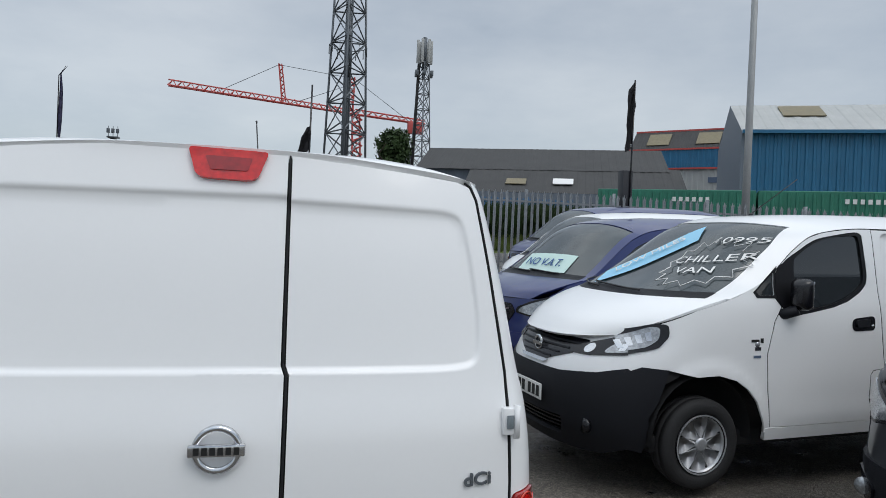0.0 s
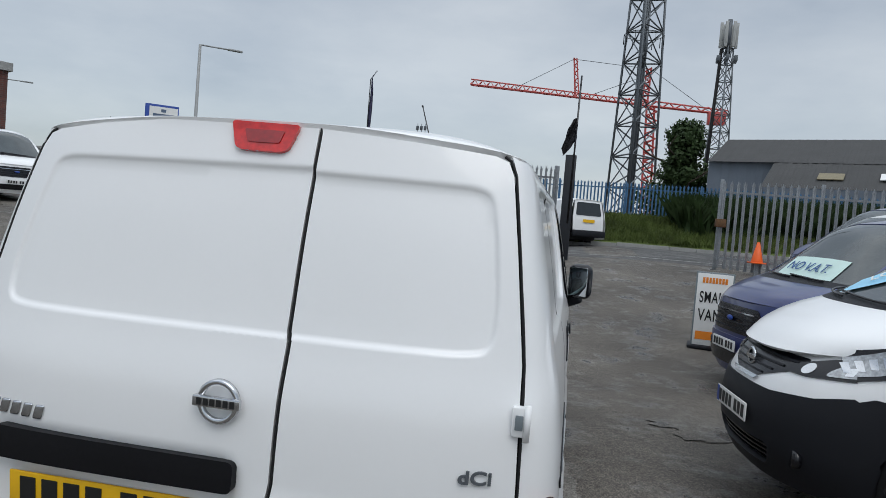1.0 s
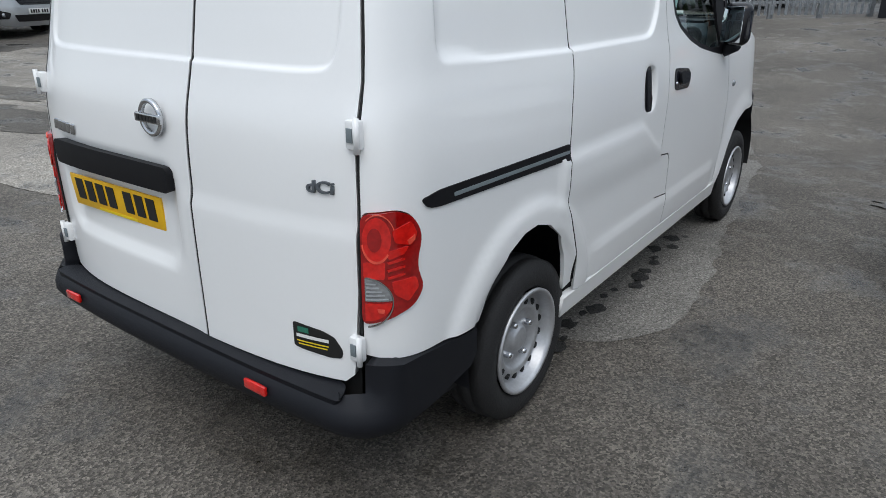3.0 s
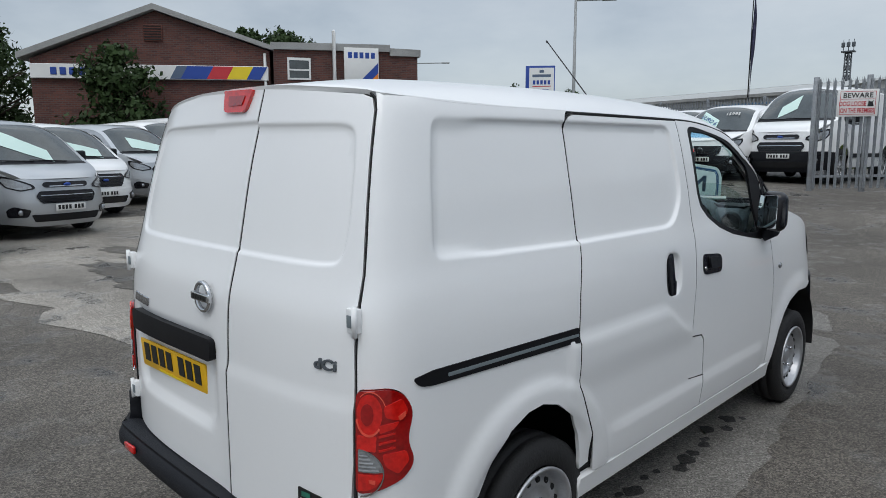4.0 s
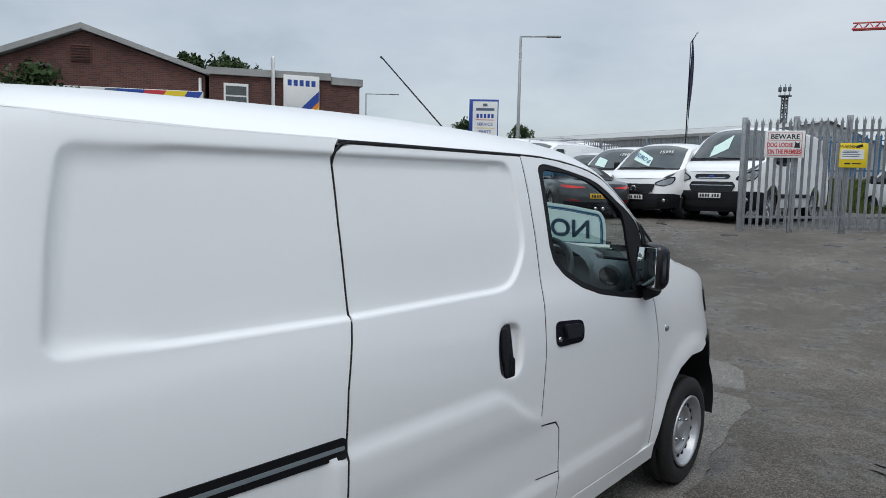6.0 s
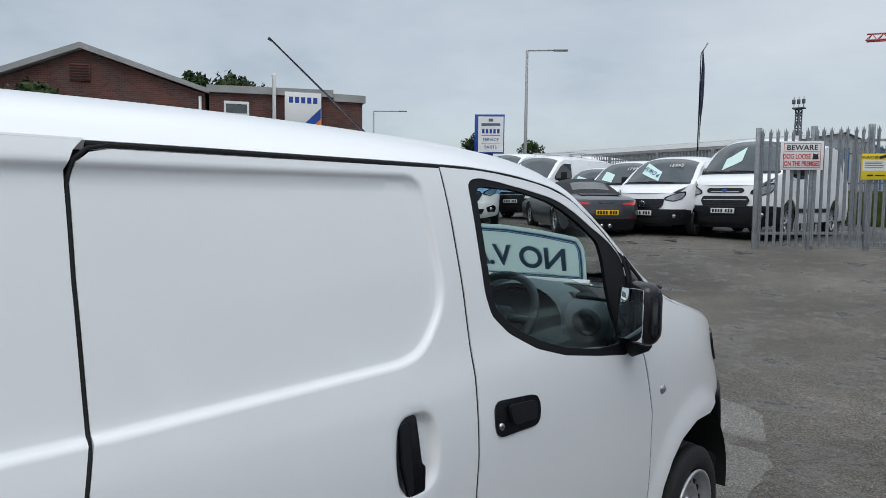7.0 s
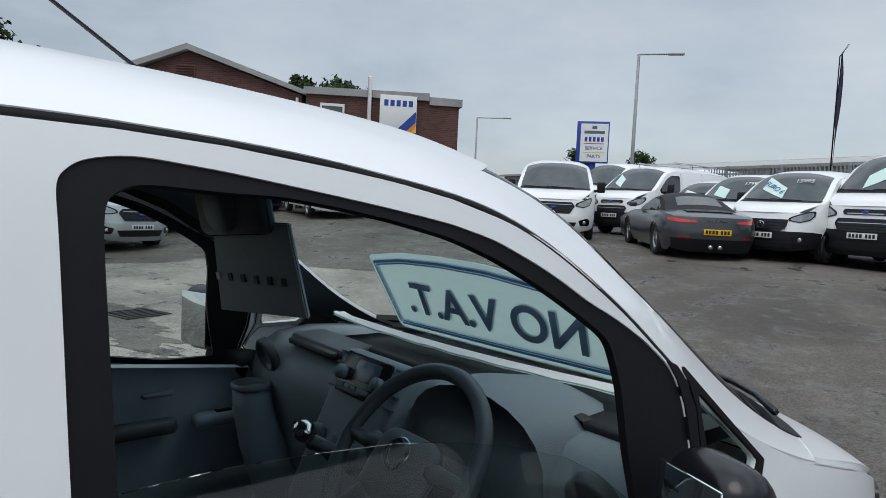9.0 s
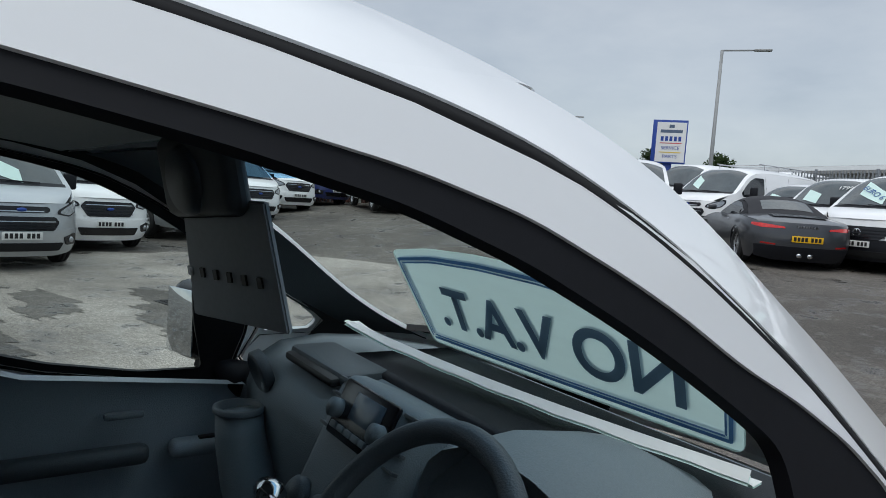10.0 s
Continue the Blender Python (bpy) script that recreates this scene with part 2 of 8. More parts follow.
def brickwork(name):
    """Stretcher brickwork for walls seen from across the yard."""
    m = bpy.data.materials.new(name)
    m.use_nodes = True
    t = m.node_tree
    p = t.nodes["Principled BSDF"]
    p.inputs["Roughness"].default_value = 0.9
    tc = node(t, "ShaderNodeTexCoord")
    mp = node(t, "ShaderNodeMapping")
    mp.inputs["Rotation"].default_value = (radians(-90), 0, 0)
    br = node(t, "ShaderNodeTexBrick", Scale=1.0, Color1=(0.135, 0.048, 0.036, 1), Color2=(0.075, 0.03, 0.027, 1), Mortar=(0.10, 0.075, 0.065, 1))
    br.inputs["Mortar Size"].default_value = 0.010
    br.inputs["Brick Width"].default_value = 0.225
    br.inputs["Row Height"].default_value = 0.075
    n = node(t, "ShaderNodeTexNoise", Scale=0.6, Detail=6.0)
    mul = node(t, "ShaderNodeMixRGB", blend_type="OVERLAY", Fac=0.55)
    t.links.new(tc.outputs["Object"], mp.inputs[0])
    t.links.new(mp.outputs[0], br.inputs["Vector"])
    t.links.new(tc.outputs["Object"], n.inputs["Vector"])
    t.links.new(br.outputs["Color"], mul.inputs[1])
    t.links.new(n.outputs["Fac"], mul.inputs[2])
    t.links.new(mul.outputs[0], p.inputs["Base Color"])
    b = node(t, "ShaderNodeBump", Strength=0.4, Distance=0.01)
    t.links.new(br.outputs["Fac"], b.inputs["Height"])
    b.invert = True
    t.links.new(b.outputs[0], p.inputs["Normal"])
    return m


BRICKWALL = brickwork("brown_brickwork")

# ---- building helpers ----
from mathutils.geometry import delaunay_2d_cdt


def thing(name, label, category, m=None, group="", kind=""):
    ob = new(name)
    ob.empty_display_size = 0.2
    if m is not None:
        ob.matrix_world = m
    return tagged(ob, label, category, group, kind)


def part(name, bm, material, parent=None, label="", smooth=True):
    """Links a bmesh as one mesh object under a thing or a part."""
    me = bpy.data.meshes.new(name)
    if smooth:
        for f in bm.faces:
            f.smooth = True
    bm.to_mesh(me)
    bm.free()
    me.materials.append(material)
    ob = new(name, me)
    if parent is not None:
        ob.parent = parent
    if label:
        ob["label"] = label
    return ob


def sharp(bm, angle=0.6):
    for e in bm.edges:
        if len(e.link_faces) != 2 or e.calc_face_angle(0) > angle:
            e.smooth = False
    return bm


def add_box(bm, c, s, bev=0.0, m=None, seg=2):
    mm = (m or Matrix()) @ Matrix.LocRotScale(c, None, s)
    made = bmesh.ops.create_cube(bm, size=1, matrix=mm)["verts"]
    if bev:
        bmesh.ops.bevel(bm, geom=[e for e in {e for v in made for e in v.link_edges}], offset=bev, segments=seg, affect="EDGES", profile=0.5)
    return bm


def box(c, s, bev=0.0, m=None, seg=2):
    return sharp(add_box(bmesh.new(), c, s, bev, m, seg))


def add_tube(bm, pts, r, n=8, caps=True):
    """A round bar along pts; r is one radius or one for each point."""
    pts = [Vector(p) for p in pts]
    rs = r if isinstance(r, (list, tuple)) else [r] * len(pts)
    rings = []
    for i, p in enumerate(pts):
        d = (pts[min(i + 1, len(pts) - 1)] - pts[max(i - 1, 0)]).normalized()
        a = d.cross(Vector((0, 0, 1)) if abs(d.z) < 0.9 else Vector((1, 0, 0))).normalized()
        b = d.cross(a)
        rings.append([bm.verts.new(p + rs[i] * (a * math.cos(k * math.tau / n) + b * math.sin(k * math.tau / n))) for k in range(n)])
    for r0, r1 in zip(rings, rings[1:]):
        for k in range(n):
            bm.faces.new((r0[k], r0[(k + 1) % n], r1[(k + 1) % n], r1[k]))
    if caps:
        bm.faces.new(rings[0][::-1])
        bm.faces.new(rings[-1])
    return bm


def tube(pts, r, n=8):
    return sharp(add_tube(bmesh.new(), pts, r, n), 0.9)


def lathe(profile, n=48, bm=None, c=(0, 0, 0)):
    """Turns (radius, x) points about the x axis through c."""
    bm = bm or bmesh.new()
    rings = []
    for rad, x in profile:
        rings.append([bm.verts.new((c[0] + x, c[1] + rad * math.cos(k * math.tau / n), c[2] + rad * math.sin(k * math.tau / n))) for k in range(n)])
    for r0, r1 in zip(rings, rings[1:]):
        for k in range(n):
            bm.faces.new((r0[k], r0[(k + 1) % n], r1[(k + 1) % n], r1[k]))
    return bm


def inside(p, poly):
    hit = False
    for (ax, ay), (bx, by) in zip(poly, poly[1:] + poly[:1]):
        if (ay > p[1]) != (by > p[1]) and p[0] < (bx - ax) * (p[1] - ay) / (by - ay) + ax:
            hit = not hit
    return hit


def distance(p, poly):
    best = 9.0
    for (ax, ay), (bx, by) in zip(poly, poly[1:] + poly[:1]):
        dx, dy = bx - ax, by - ay
        k = max(0, min(1, ((p[0] - ax) * dx + (p[1] - ay) * dy) / (dx * dx + dy * dy + 1e-12)))
        best = min(best, math.hypot(p[0] - ax - k * dx, p[1] - ay - k * dy))
    return best


def smooth01(t):
    t = max(0.0, min(1.0, t))
    return t * t * (3 - 2 * t)


def rounded(poly, r=0.03, n=4):
    """The polygon with its corners rounded."""
    res = []
    k = len(poly)
    for i in range(k):
        a, b, c = Vector(poly[i - 1]), Vector(poly[i]), Vector(poly[(i + 1) % k])
        ra = min(r, (a - b).length * 0.45)
        rc = min(r, (c - b).length * 0.45)
        p, q = b + (a - b).normalized() * ra, b + (c - b).normalized() * rc
        for j in range(n + 1):
            t = j / n
            res.append(tuple((1 - t) ** 2 * p + 2 * t * (1 - t) * b + t * t * q))
    return res


def refine(poly, step):
    res = []
    for a, b in zip(poly, poly[1:] + poly[:1]):
        n = max(1, int(math.hypot(b[0] - a[0], b[1] - a[1]) / step))
        res += [(a[0] + (b[0] - a[0]) * i / n, a[1] + (b[1] - a[1]) * i / n) for i in range(n)]
    return res


def panel(poly, fn, step=0.05, holes=(), thick=0.015, out=None, bm=None, lines=()):
    """A sheet over a flat outline, laid on the surface fn(a, b) -> (x, y, z), with turned-in edges. out: a point on the hollow side."""
    bm = bm or bmesh.new()
    loops = [refine(list(poly), step)] + [refine(list(h), step) for h in holes]
    pts, edges = [], []
    for lp in loops:
        k = len(pts)
        pts += [Vector(p) for p in lp]
        edges += [(k + i, k + (i + 1) % len(lp)) for i in range(len(lp))]
    for lp in lines:
        lp = refine(list(lp), step)
        k = len(pts)
        pts += [Vector(p) for p in lp]
        edges += [(k + i, k + (i + 1) % len(lp)) for i in range(len(lp))]
    x0, x1 = min(p[0] for p in loops[0]), max(p[0] for p in loops[0])
    y0, y1 = min(p[1] for p in loops[0]), max(p[1] for p in loops[0])
    near = [tuple(p) for p in pts]
    for i in range(int((x1 - x0) / step)):
        for j in range(int((y1 - y0) / step)):
            p = (x0 + (i + 0.5) * step, y0 + (j + 0.5) * step)
            if inside(p, loops[0]) and not any(inside(p, h) for h in loops[1:]) and min((p[0] - q[0]) ** 2 + (p[1] - q[1]) ** 2 for q in near) > (0.45 * step) ** 2:
                pts.append(Vector(p))
    vs, _, fs, _, _, _ = delaunay_2d_cdt(pts, edges, [], 1, 1e-6)
    made = [bm.verts.new(fn(v.x, v.y)) for v in vs]
    hollow = Vector(out) if out is not None else None
    faces = []
    for f in fs:
        c = sum((vs[i] for i in f), Vector((0, 0))) / len(f)
        if not inside(c, loops[0]) or any(inside(c, h) for h in loops[1:]):
            continue
        try:
            faces.append(bm.faces.new([made[i] for i in f]))
        except ValueError:
            continue
    for v in made:
        if not v.link_faces:
            bm.verts.remove(v)
    bm.normal_update()
    if hollow is not None:
        for f in faces:
            c = f.calc_center_median()
            h = Vector((hollow.x, c.y if hollow.y > 90 else hollow.y, hollow.z))
            if f.normal.dot(c - h) < 0:
                f.normal_flip()
        bm.normal_update()
    if thick:
        border = [e for f in faces for e in f.edges if len(e.link_faces) == 1]
        twin = {}
        for e in set(border):
            q = []
            for v in e.verts:
                if v not in twin:
                    twin[v] = (bm.verts.new(v.co), bm.verts.new(v.co - v.normal * thick))
                q.append(twin[v])
            try:
                bm.faces.new((q[0][0], q[1][0], q[1][1], q[0][1]))
            except ValueError:
                pass
    return bm


def lettering(text, size, m, material, parent=None, name="lettering", deep=0.002, mirror=False, spacing=1.0, bold=0.0):
    cu = bpy.data.curves.new("letters", "FONT")
    cu.body, cu.size, cu.extrude, cu.align_x, cu.align_y, cu.space_character = text, size, deep, "CENTER", "CENTER", spacing
    cu.offset = bold * size
    tmp = bpy.data.objects.new("letters", cu)
    scene.collection.objects.link(tmp)
    bpy.context.view_layer.update()
    me = bpy.data.meshes.new_from_object(tmp.evaluated_get(bpy.context.evaluated_depsgraph_get()))
    bpy.data.objects.remove(tmp)
    if mirror:
        me.transform(Matrix.Diagonal((-1, 1, 1, 1)))
    me.transform(m)
    me.materials.clear()
    me.materials.append(material)
    ob = new(name, me)
    ob.parent = parent
    return ob


def bars(spec, m, material, parent, name="printed_bar", deep=0.002):
    """Plain bars for writing that is not spelled out: (x, y, width, height) each."""
    for x, y, w, h in spec:
        part(name, add_box(bmesh.new(), (x, y, 0), (w, h, deep), 0, m), material, parent, smooth=False)


def mirrored(bm):
    c = bm.copy()
    for v in c.verts:
        v.co.x = -v.co.x
    for f in c.faces:
        f.normal_flip()
    return c


def curve(keys, t):
    """Piecewise smooth interpolation through (t, value) keys."""
    ts = [k[0] for k in keys]
    if t <= ts[0]:
        return keys[0][1]
    if t >= ts[-1]:
        return keys[-1][1]
    i = next(j for j in range(len(ts) - 1) if ts[j + 1] >= t)
    g = []
    for j in (i, i + 1):
        a, b = max(j - 1, 0), min(j + 1, len(ts) - 1)
        g.append((keys[b][1] - keys[a][1]) / (ts[b] - ts[a]))
    h = ts[i + 1] - ts[i]
    s = (t - ts[i]) / h
    return ((1 + 2 * s) * (1 - s) ** 2 * keys[i][1] + s * (1 - s) ** 2 * h * g[0] + s * s * (3 - 2 * s) * keys[i + 1][1] + s * s * (s - 1) * h * g[1])


# ---- the yard's ground ----
def ground_z(x, y):
    return 0.76 * smooth01((y - 5) / 11) + min(0.5, 0.03 * max(0.0, -x - 1)) * (0.6 + 0.4 * smooth01((y - 3) / 9)) + 0.022 * min(40.0, max(0.0, y - 9)) * smooth01((x + 2) / 5)

# ---- vehicles ----
class Shell:
    """The outer form of a van or car: its half-width by height, rounded nose, and the two lines that carry roof, screen and bonnet."""

    def __init__(self, width, edge, centre, y0, ln, n, rec, power=5.0):
        self.width, self.edge, self.centre = width, edge, centre
        self.y0, self.ln, self.n, self.rec, self.power, self.tail, self.taper, self.full, self.plan = y0, ln, n, rec, power, None, None, None, None

    def half(self, z):
        return curve(self.width, z)

    def side(self, y, z, d=0.0):
        k = max(0.0, min(0.999, (y - self.y0) / (self.ln - curve(self.rec, z))))
        if self.taper:
            d -= self.taper(y, z)
        return Vector(((self.half(z) + d) * (1 - k ** self.n) ** (1 / self.n), y, z))

    def front(self, x, z, d=0.0):
        k = min(0.999, abs(x) / self.half(z))
        return Vector((x, self.y0 + (self.ln - curve(self.rec, z)) * (1 - k ** self.n) ** (1 / self.n) + d, z))

    def skin(self, s, v, d=0.0):
        i = [k / 10 for k in range(len(self.edge))]
        ey = curve([(k * 1.0, e[0]) for k, e in enumerate(self.edge)], s)
        ez = curve([(k * 1.0, e[1]) for k, e in enumerate(self.edge)], s)
        cy = curve([(k * 1.0, e[0]) for k, e in enumerate(self.centre)], s)
        cz = curve([(k * 1.0, e[1]) for k, e in enumerate(self.centre)], s)
        k = curve(self.full, s) if self.full else self.power if s < 2 else self.power + (2.7 - self.power) * min(1, (s - 2) / 3.5)
        f = 1 - abs(v) ** k
        ex = self.plan(ey, ez) if self.plan else self.side(ey, ez).x
        p = Vector((ex * v, ey + (cy - ey) * f, ez + (cz - ez) * f + d))
        if self.tail and s < 0.6:
            w = (1 - s / 0.6) ** 2
            p = p.lerp(self.tail(p.x) + Vector((0, 0, d)), w)
        return p

    def sheet(self, s0, s1, v0, v1, ns, nv, d=0.0, thick=0.0):
        bm = bmesh.new()
        g = []
        for i in range(ns + 1):
            s = s0 + (s1 - s0) * i / ns
            a, b = (v0(s), v1(s)) if callable(v0) else (v0, v1)
            g.append([bm.verts.new(self.skin(s, a + (b - a) * j / nv, d)) for j in range(nv + 1)])
        for i in range(ns):
            for j in range(nv):
                bm.faces.new((g[i][j], g[i][j + 1], g[i + 1][j + 1], g[i + 1][j]))
        bm.normal_update()
        for f in bm.faces:
            if f.normal.z < 0:
                f.normal_flip()
        bm.normal_update()
        if thick:
            for e in [e for e in bm.edges if len(e.link_faces) == 1]:
                a, b = e.verts
                q = [bm.verts.new(a.co), bm.verts.new(b.co), bm.verts.new(b.co - b.normal * thick), bm.verts.new(a.co - a.normal * thick)]
                bm.faces.new(q)
        return bm


def tyre(r, w, rim):
    h = w / 2
    bm = lathe([(rim, -h * 0.75), (rim + 0.02, -h * 0.95), (rim + (r - rim) * 0.55, -h), (r - 0.025, -h * 0.92), (r - 0.006, -h * 0.75), (r - 0.004, -h * 0.36), (r - 0.012, -h * 0.34), (r - 0.012, -h * 0.28), (r, -h * 0.26), (r, h * 0.26),
                (r - 0.012, h * 0.28), (r - 0.012, h * 0.34), (r - 0.004, h * 0.36), (r - 0.006, h * 0.75), (r - 0.025, h * 0.92), (r - 0.02 - (r - rim) * 0.3, h), (rim + 0.02, h * 0.95), (rim, h * 0.75)], 56)
    return bm


def add_wheel(parent, name, c, side, r=0.30, w=0.18, kind="steel", detail=True):
    """A wheel standing at c, its outer face towards +x (side 1) or -x (side -1)."""
    m = Matrix.Translation(c) @ Matrix.Diagonal((side, 1, 1, 1))
    rim = r * 0.64
    hub = new(name)
    hub.parent = parent
    hub.matrix_basis = m
    part("tyre", tyre(r, w, rim), RUBBER, hub)
    if kind == "steel":
        bm = lathe([(rim + 0.004, 0.078), (rim + 0.004, 0.088), (rim - 0.008, 0.088), (rim - 0.012, 0.07), (rim - 0.022, 0.045), (rim - 0.028, 0.03), (rim - 0.045, 0.046), (rim * 0.66, 0.055), (rim * 0.58, 0.048), (rim * 0.53, 0.030), (rim * 0.28, 0.034), (rim * 0.24, 0.05), (rim * 0.16, 0.056), (0.001, 0.056)], 64)
        rimob = part("rim", bm, STEEL, hub, "silver pressed steel wheel rim")
        for k in range(16):
            a = (k + 0.5) * math.tau / 16
            rr = rim - 0.052
            part("vent_hole", lathe([(0.001, 0.0535), (0.0125, 0.0535), (0.0125, 0.045)], 10, c=(0, rr * math.cos(a), rr * math.sin(a))), GAP, rimob)
        for k in range(4):
            a = k * math.tau / 4 + 0.5
            part("wheel_stud", lathe([(0.012, 0.028), (0.012, 0.05), (0.008, 0.058), (0.001, 0.058)], 8, c=(0, rim * 0.40 * math.cos(a), rim * 0.40 * math.sin(a))), CHROME, rimob)
    else:
        dark = part("rim", lathe([(rim + 0.004, 0.05), (rim + 0.004, 0.085), (rim - 0.01, 0.086), (rim - 0.02, 0.03), (0.02, 0.02), (0.001, 0.02)], 48), SATIN if kind != "alloy" else GAP, hub)
        bm = bmesh.new()
        n = 8 if kind == "trim" else 10
        for k in range(n):
            a = k * math.tau / n
            ca, sa = math.cos(a), math.sin(a)
            w0, w1 = (0.034, 0.062) if kind == "trim" else (0.016, 0.02)
            pr = [(0.03, -w0 * 0.8), (rim - 0.012, -w1), (rim - 0.012, w1), (0.03, w0 * 0.8)]
            top = [bm.verts.new((0.072 - 0.02 * (q[0] / rim) ** 2, q[0] * ca - q[1] * sa, q[0] * sa + q[1] * ca)) for q in pr]
            low = [bm.verts.new((v.co.x - 0.03, v.co.y, v.co.z)) for v in top]
            bm.faces.new(top)
            for i in range(4):
                bm.faces.new((top[i], top[(i + 1) % 4], low[(i + 1) % 4], low[i]))
        lathe([(0.045, 0.05), (0.045, 0.078), (0.03, 0.084), (0.001, 0.084)], 20, bm)
        lathe([(rim - 0.02, 0.06), (rim - 0.006, 0.088), (rim + 0.004, 0.086)], 48, bm)
        part("wheel_trim", sharp(bm), STEEL, hub, "silver spoked wheel cover")
    return hub


# outline of the hero van and its twin, in metres from the rear and from the ground
NVW = [(0.15, 0.80), (0.3, 0.825), (0.42, 0.842), (0.6, 0.85), (0.95, 0.846), (1.07, 0.84), (1.2, 0.824), (1.28, 0.805), (1.5, 0.765), (1.736, 0.710), (1.80, 0.673)]
NVEDGE = [(0.235, 1.772), (0.6, 1.752), (1.4, 1.752), (2.0, 1.751), (2.20, 1.745), (2.40, 1.724), (2.60, 1.680), (2.79, 1.572), (3.05, 1.372), (3.30, 1.262), (3.6, 1.18), (3.86, 1.08), (4.02, 0.99)]
NVCENTRE = [(0.200, 1.819), (0.6, 1.852), (1.4, 1.869), (2.05, 1.862), (2.45, 1.847), (2.78, 1.807), (3.02, 1.712), (3.26, 1.545), (3.52, 1.375), (3.76, 1.255), (4.0, 1.165), (4.19, 1.06), (4.31, 0.95)]
NV = Shell(NVW, NVEDGE, NVCENTRE, 3.42, 0.98, 2.7, [(0.2, 0.10), (0.35, 0.02), (0.5, 0.0), (0.68, 0.02), (0.85, 0.10), (1.0, 0.24), (1.2, 0.3)])


NV.full = [(0, 6), (1, 6.5), (2, 5.5), (3, 4.2), (4, 4.0), (5, 4.2), (6, 4.3), (7, 9), (8, 10.5), (9, 9), (9.3, 4), (10.5, 2.7), (12, 2.7)]
REAR_Y = [(0.25, 0.025), (0.5, 0.027), (0.9, 0.030), (1.13, 0.042), (1.28, 0.078), (1.55, 0.135), (1.8, 0.205)]
RECESS = rounded([(0.27, 1.712), (1.94, 1.722), (1.966, 1.45), (1.945, 1.375), (1.87, 1.292), (1.80, 1.270), (1.10, 1.270), (0.295, 1.290)], 0.06)
CUP = rounded([(1.745, 1.168), (1.862, 1.162), (1.888, 1.09), (1.868, 0.972), (1.745, 0.968), (1.728, 1.06)], 0.05)
DOOR_RECESS_R = rounded([(0.10, 1.70), (0.60, 1.690), (0.640, 1.66), (0.672, 1.40), (0.665, 1.295), (0.60, 1.284), (0.10, 1.284)], 0.05)
DOOR_RECESS_L = rounded([(0.25, 1.71), (-0.55, 1.700), (-0.60, 1.676), (-0.655, 1.38), (-0.645, 1.295), (-0.58, 1.284), (0.25, 1.284)], 0.05)
PLATE_RECESS = rounded([(-0.60, 1.0), (0.10, 1.0), (0.10, 0.71), (0.03, 0.66), (-0.56, 0.66), (-0.60, 0.70)], 0.05)
REAR_ARCH = [(0.475, 0.30), (0.475, 0.46), (0.50, 0.535), (0.56, 0.632), (0.64, 0.712), (0.73, 0.748), (0.81, 0.754), (0.90, 0.728), (1.0, 0.655), (1.05, 0.57), (1.07, 0.48), (1.075, 0.30)]
FRONT_ARCH = [(3.07, 0.28), (3.085, 0.42), (3.153, 0.565), (3.23, 0.65), (3.319, 0.708), (3.466, 0.748), (3.63, 0.742), (3.78, 0.69), (3.88, 0.60), (3.94, 0.48), (3.95, 0.28)]
WINDOW = rounded([(2.118, 1.66), (2.117, 1.691), (2.121, 1.702), (2.135, 1.713), (2.16, 1.718), (2.182, 1.719), (2.253, 1.711), (2.307, 1.703), (2.367, 1.694), (2.435, 1.683), (2.512, 1.669), (2.577, 1.651), (2.641, 1.623), (2.683, 1.602), (2.738, 1.57), (2.79, 1.546), (2.85, 1.512), (2.9, 1.474), (2.92, 1.45), (2.935, 1.41), (2.943, 1.34), (2.938, 1.26), (2.912, 1.17), (2.875, 1.122), (2.68, 1.15), (2.472, 1.186), (2.328, 1.228), (2.207, 1.288), (2.14, 1.345), (2.122, 1.408), (2.12, 1.5)], 0.02)
PANEWIN = rounded([(2.15, 1.655), (2.153, 1.683), (2.17, 1.694), (2.19, 1.696), (2.253, 1.692), (2.307, 1.691), (2.367, 1.683), (2.435, 1.671), (2.512, 1.653), (2.577, 1.629), (2.641, 1.598), (2.683, 1.575), (2.738, 1.542), (2.775, 1.517), (2.79, 1.455), (2.793, 1.37), (2.804, 1.29), (2.82, 1.23), (2.835, 1.168), (2.68, 1.172), (2.48, 1.208), (2.345, 1.25), (2.232, 1.304), (2.17, 1.356), (2.154, 1.41), (2.152, 1.5)], 0.02)
QUARTER_WINDOW = rounded([(2.972, 1.425), (3.14, 1.293), (3.118, 1.268), (2.985, 1.268), (2.984, 1.34)], 0.012)
DOOR_CORNER = [(2.90, 1.478), (2.922, 1.470), (2.938, 1.452), (2.962, 1.403), (2.967, 1.27), (2.93, 1.19), (2.912, 1.17), (2.938, 1.26), (2.943, 1.34), (2.935, 1.41), (2.92, 1.45)]


DOOR_EDGE = [(0.5, 0.745), (0.75, 0.752), (0.998, 0.753), (1.271, 0.742), (1.524, 0.707), (1.72, 0.676), (1.79, 0.650)]


def corner(z, d=0.0):
    """The rounded upright corner between the rear doors and the side, as three points in plan."""
    s, yr = NV.half(z), curve(REAR_Y, z)
    return (curve(DOOR_EDGE, z), yr + 0.072), (s - 0.004, yr + 0.088), (s + d, yr + 0.23)


def bezier(q, t):
    return tuple((1 - t) ** 2 * a + 2 * t * (1 - t) * b + t * t * c for a, b, c in zip(*q))


def nv_plan(y, z):
    q = corner(z)
    if y >= q[2][1]:
        return NV.side(y, z).x
    lo, hi = 0.0, 1.0
    for _ in range(14):
        mid = (lo + hi) / 2
        lo, hi = (mid, hi) if bezier(q, mid)[1] < y else (lo, mid)
    return bezier(q, lo)[0]


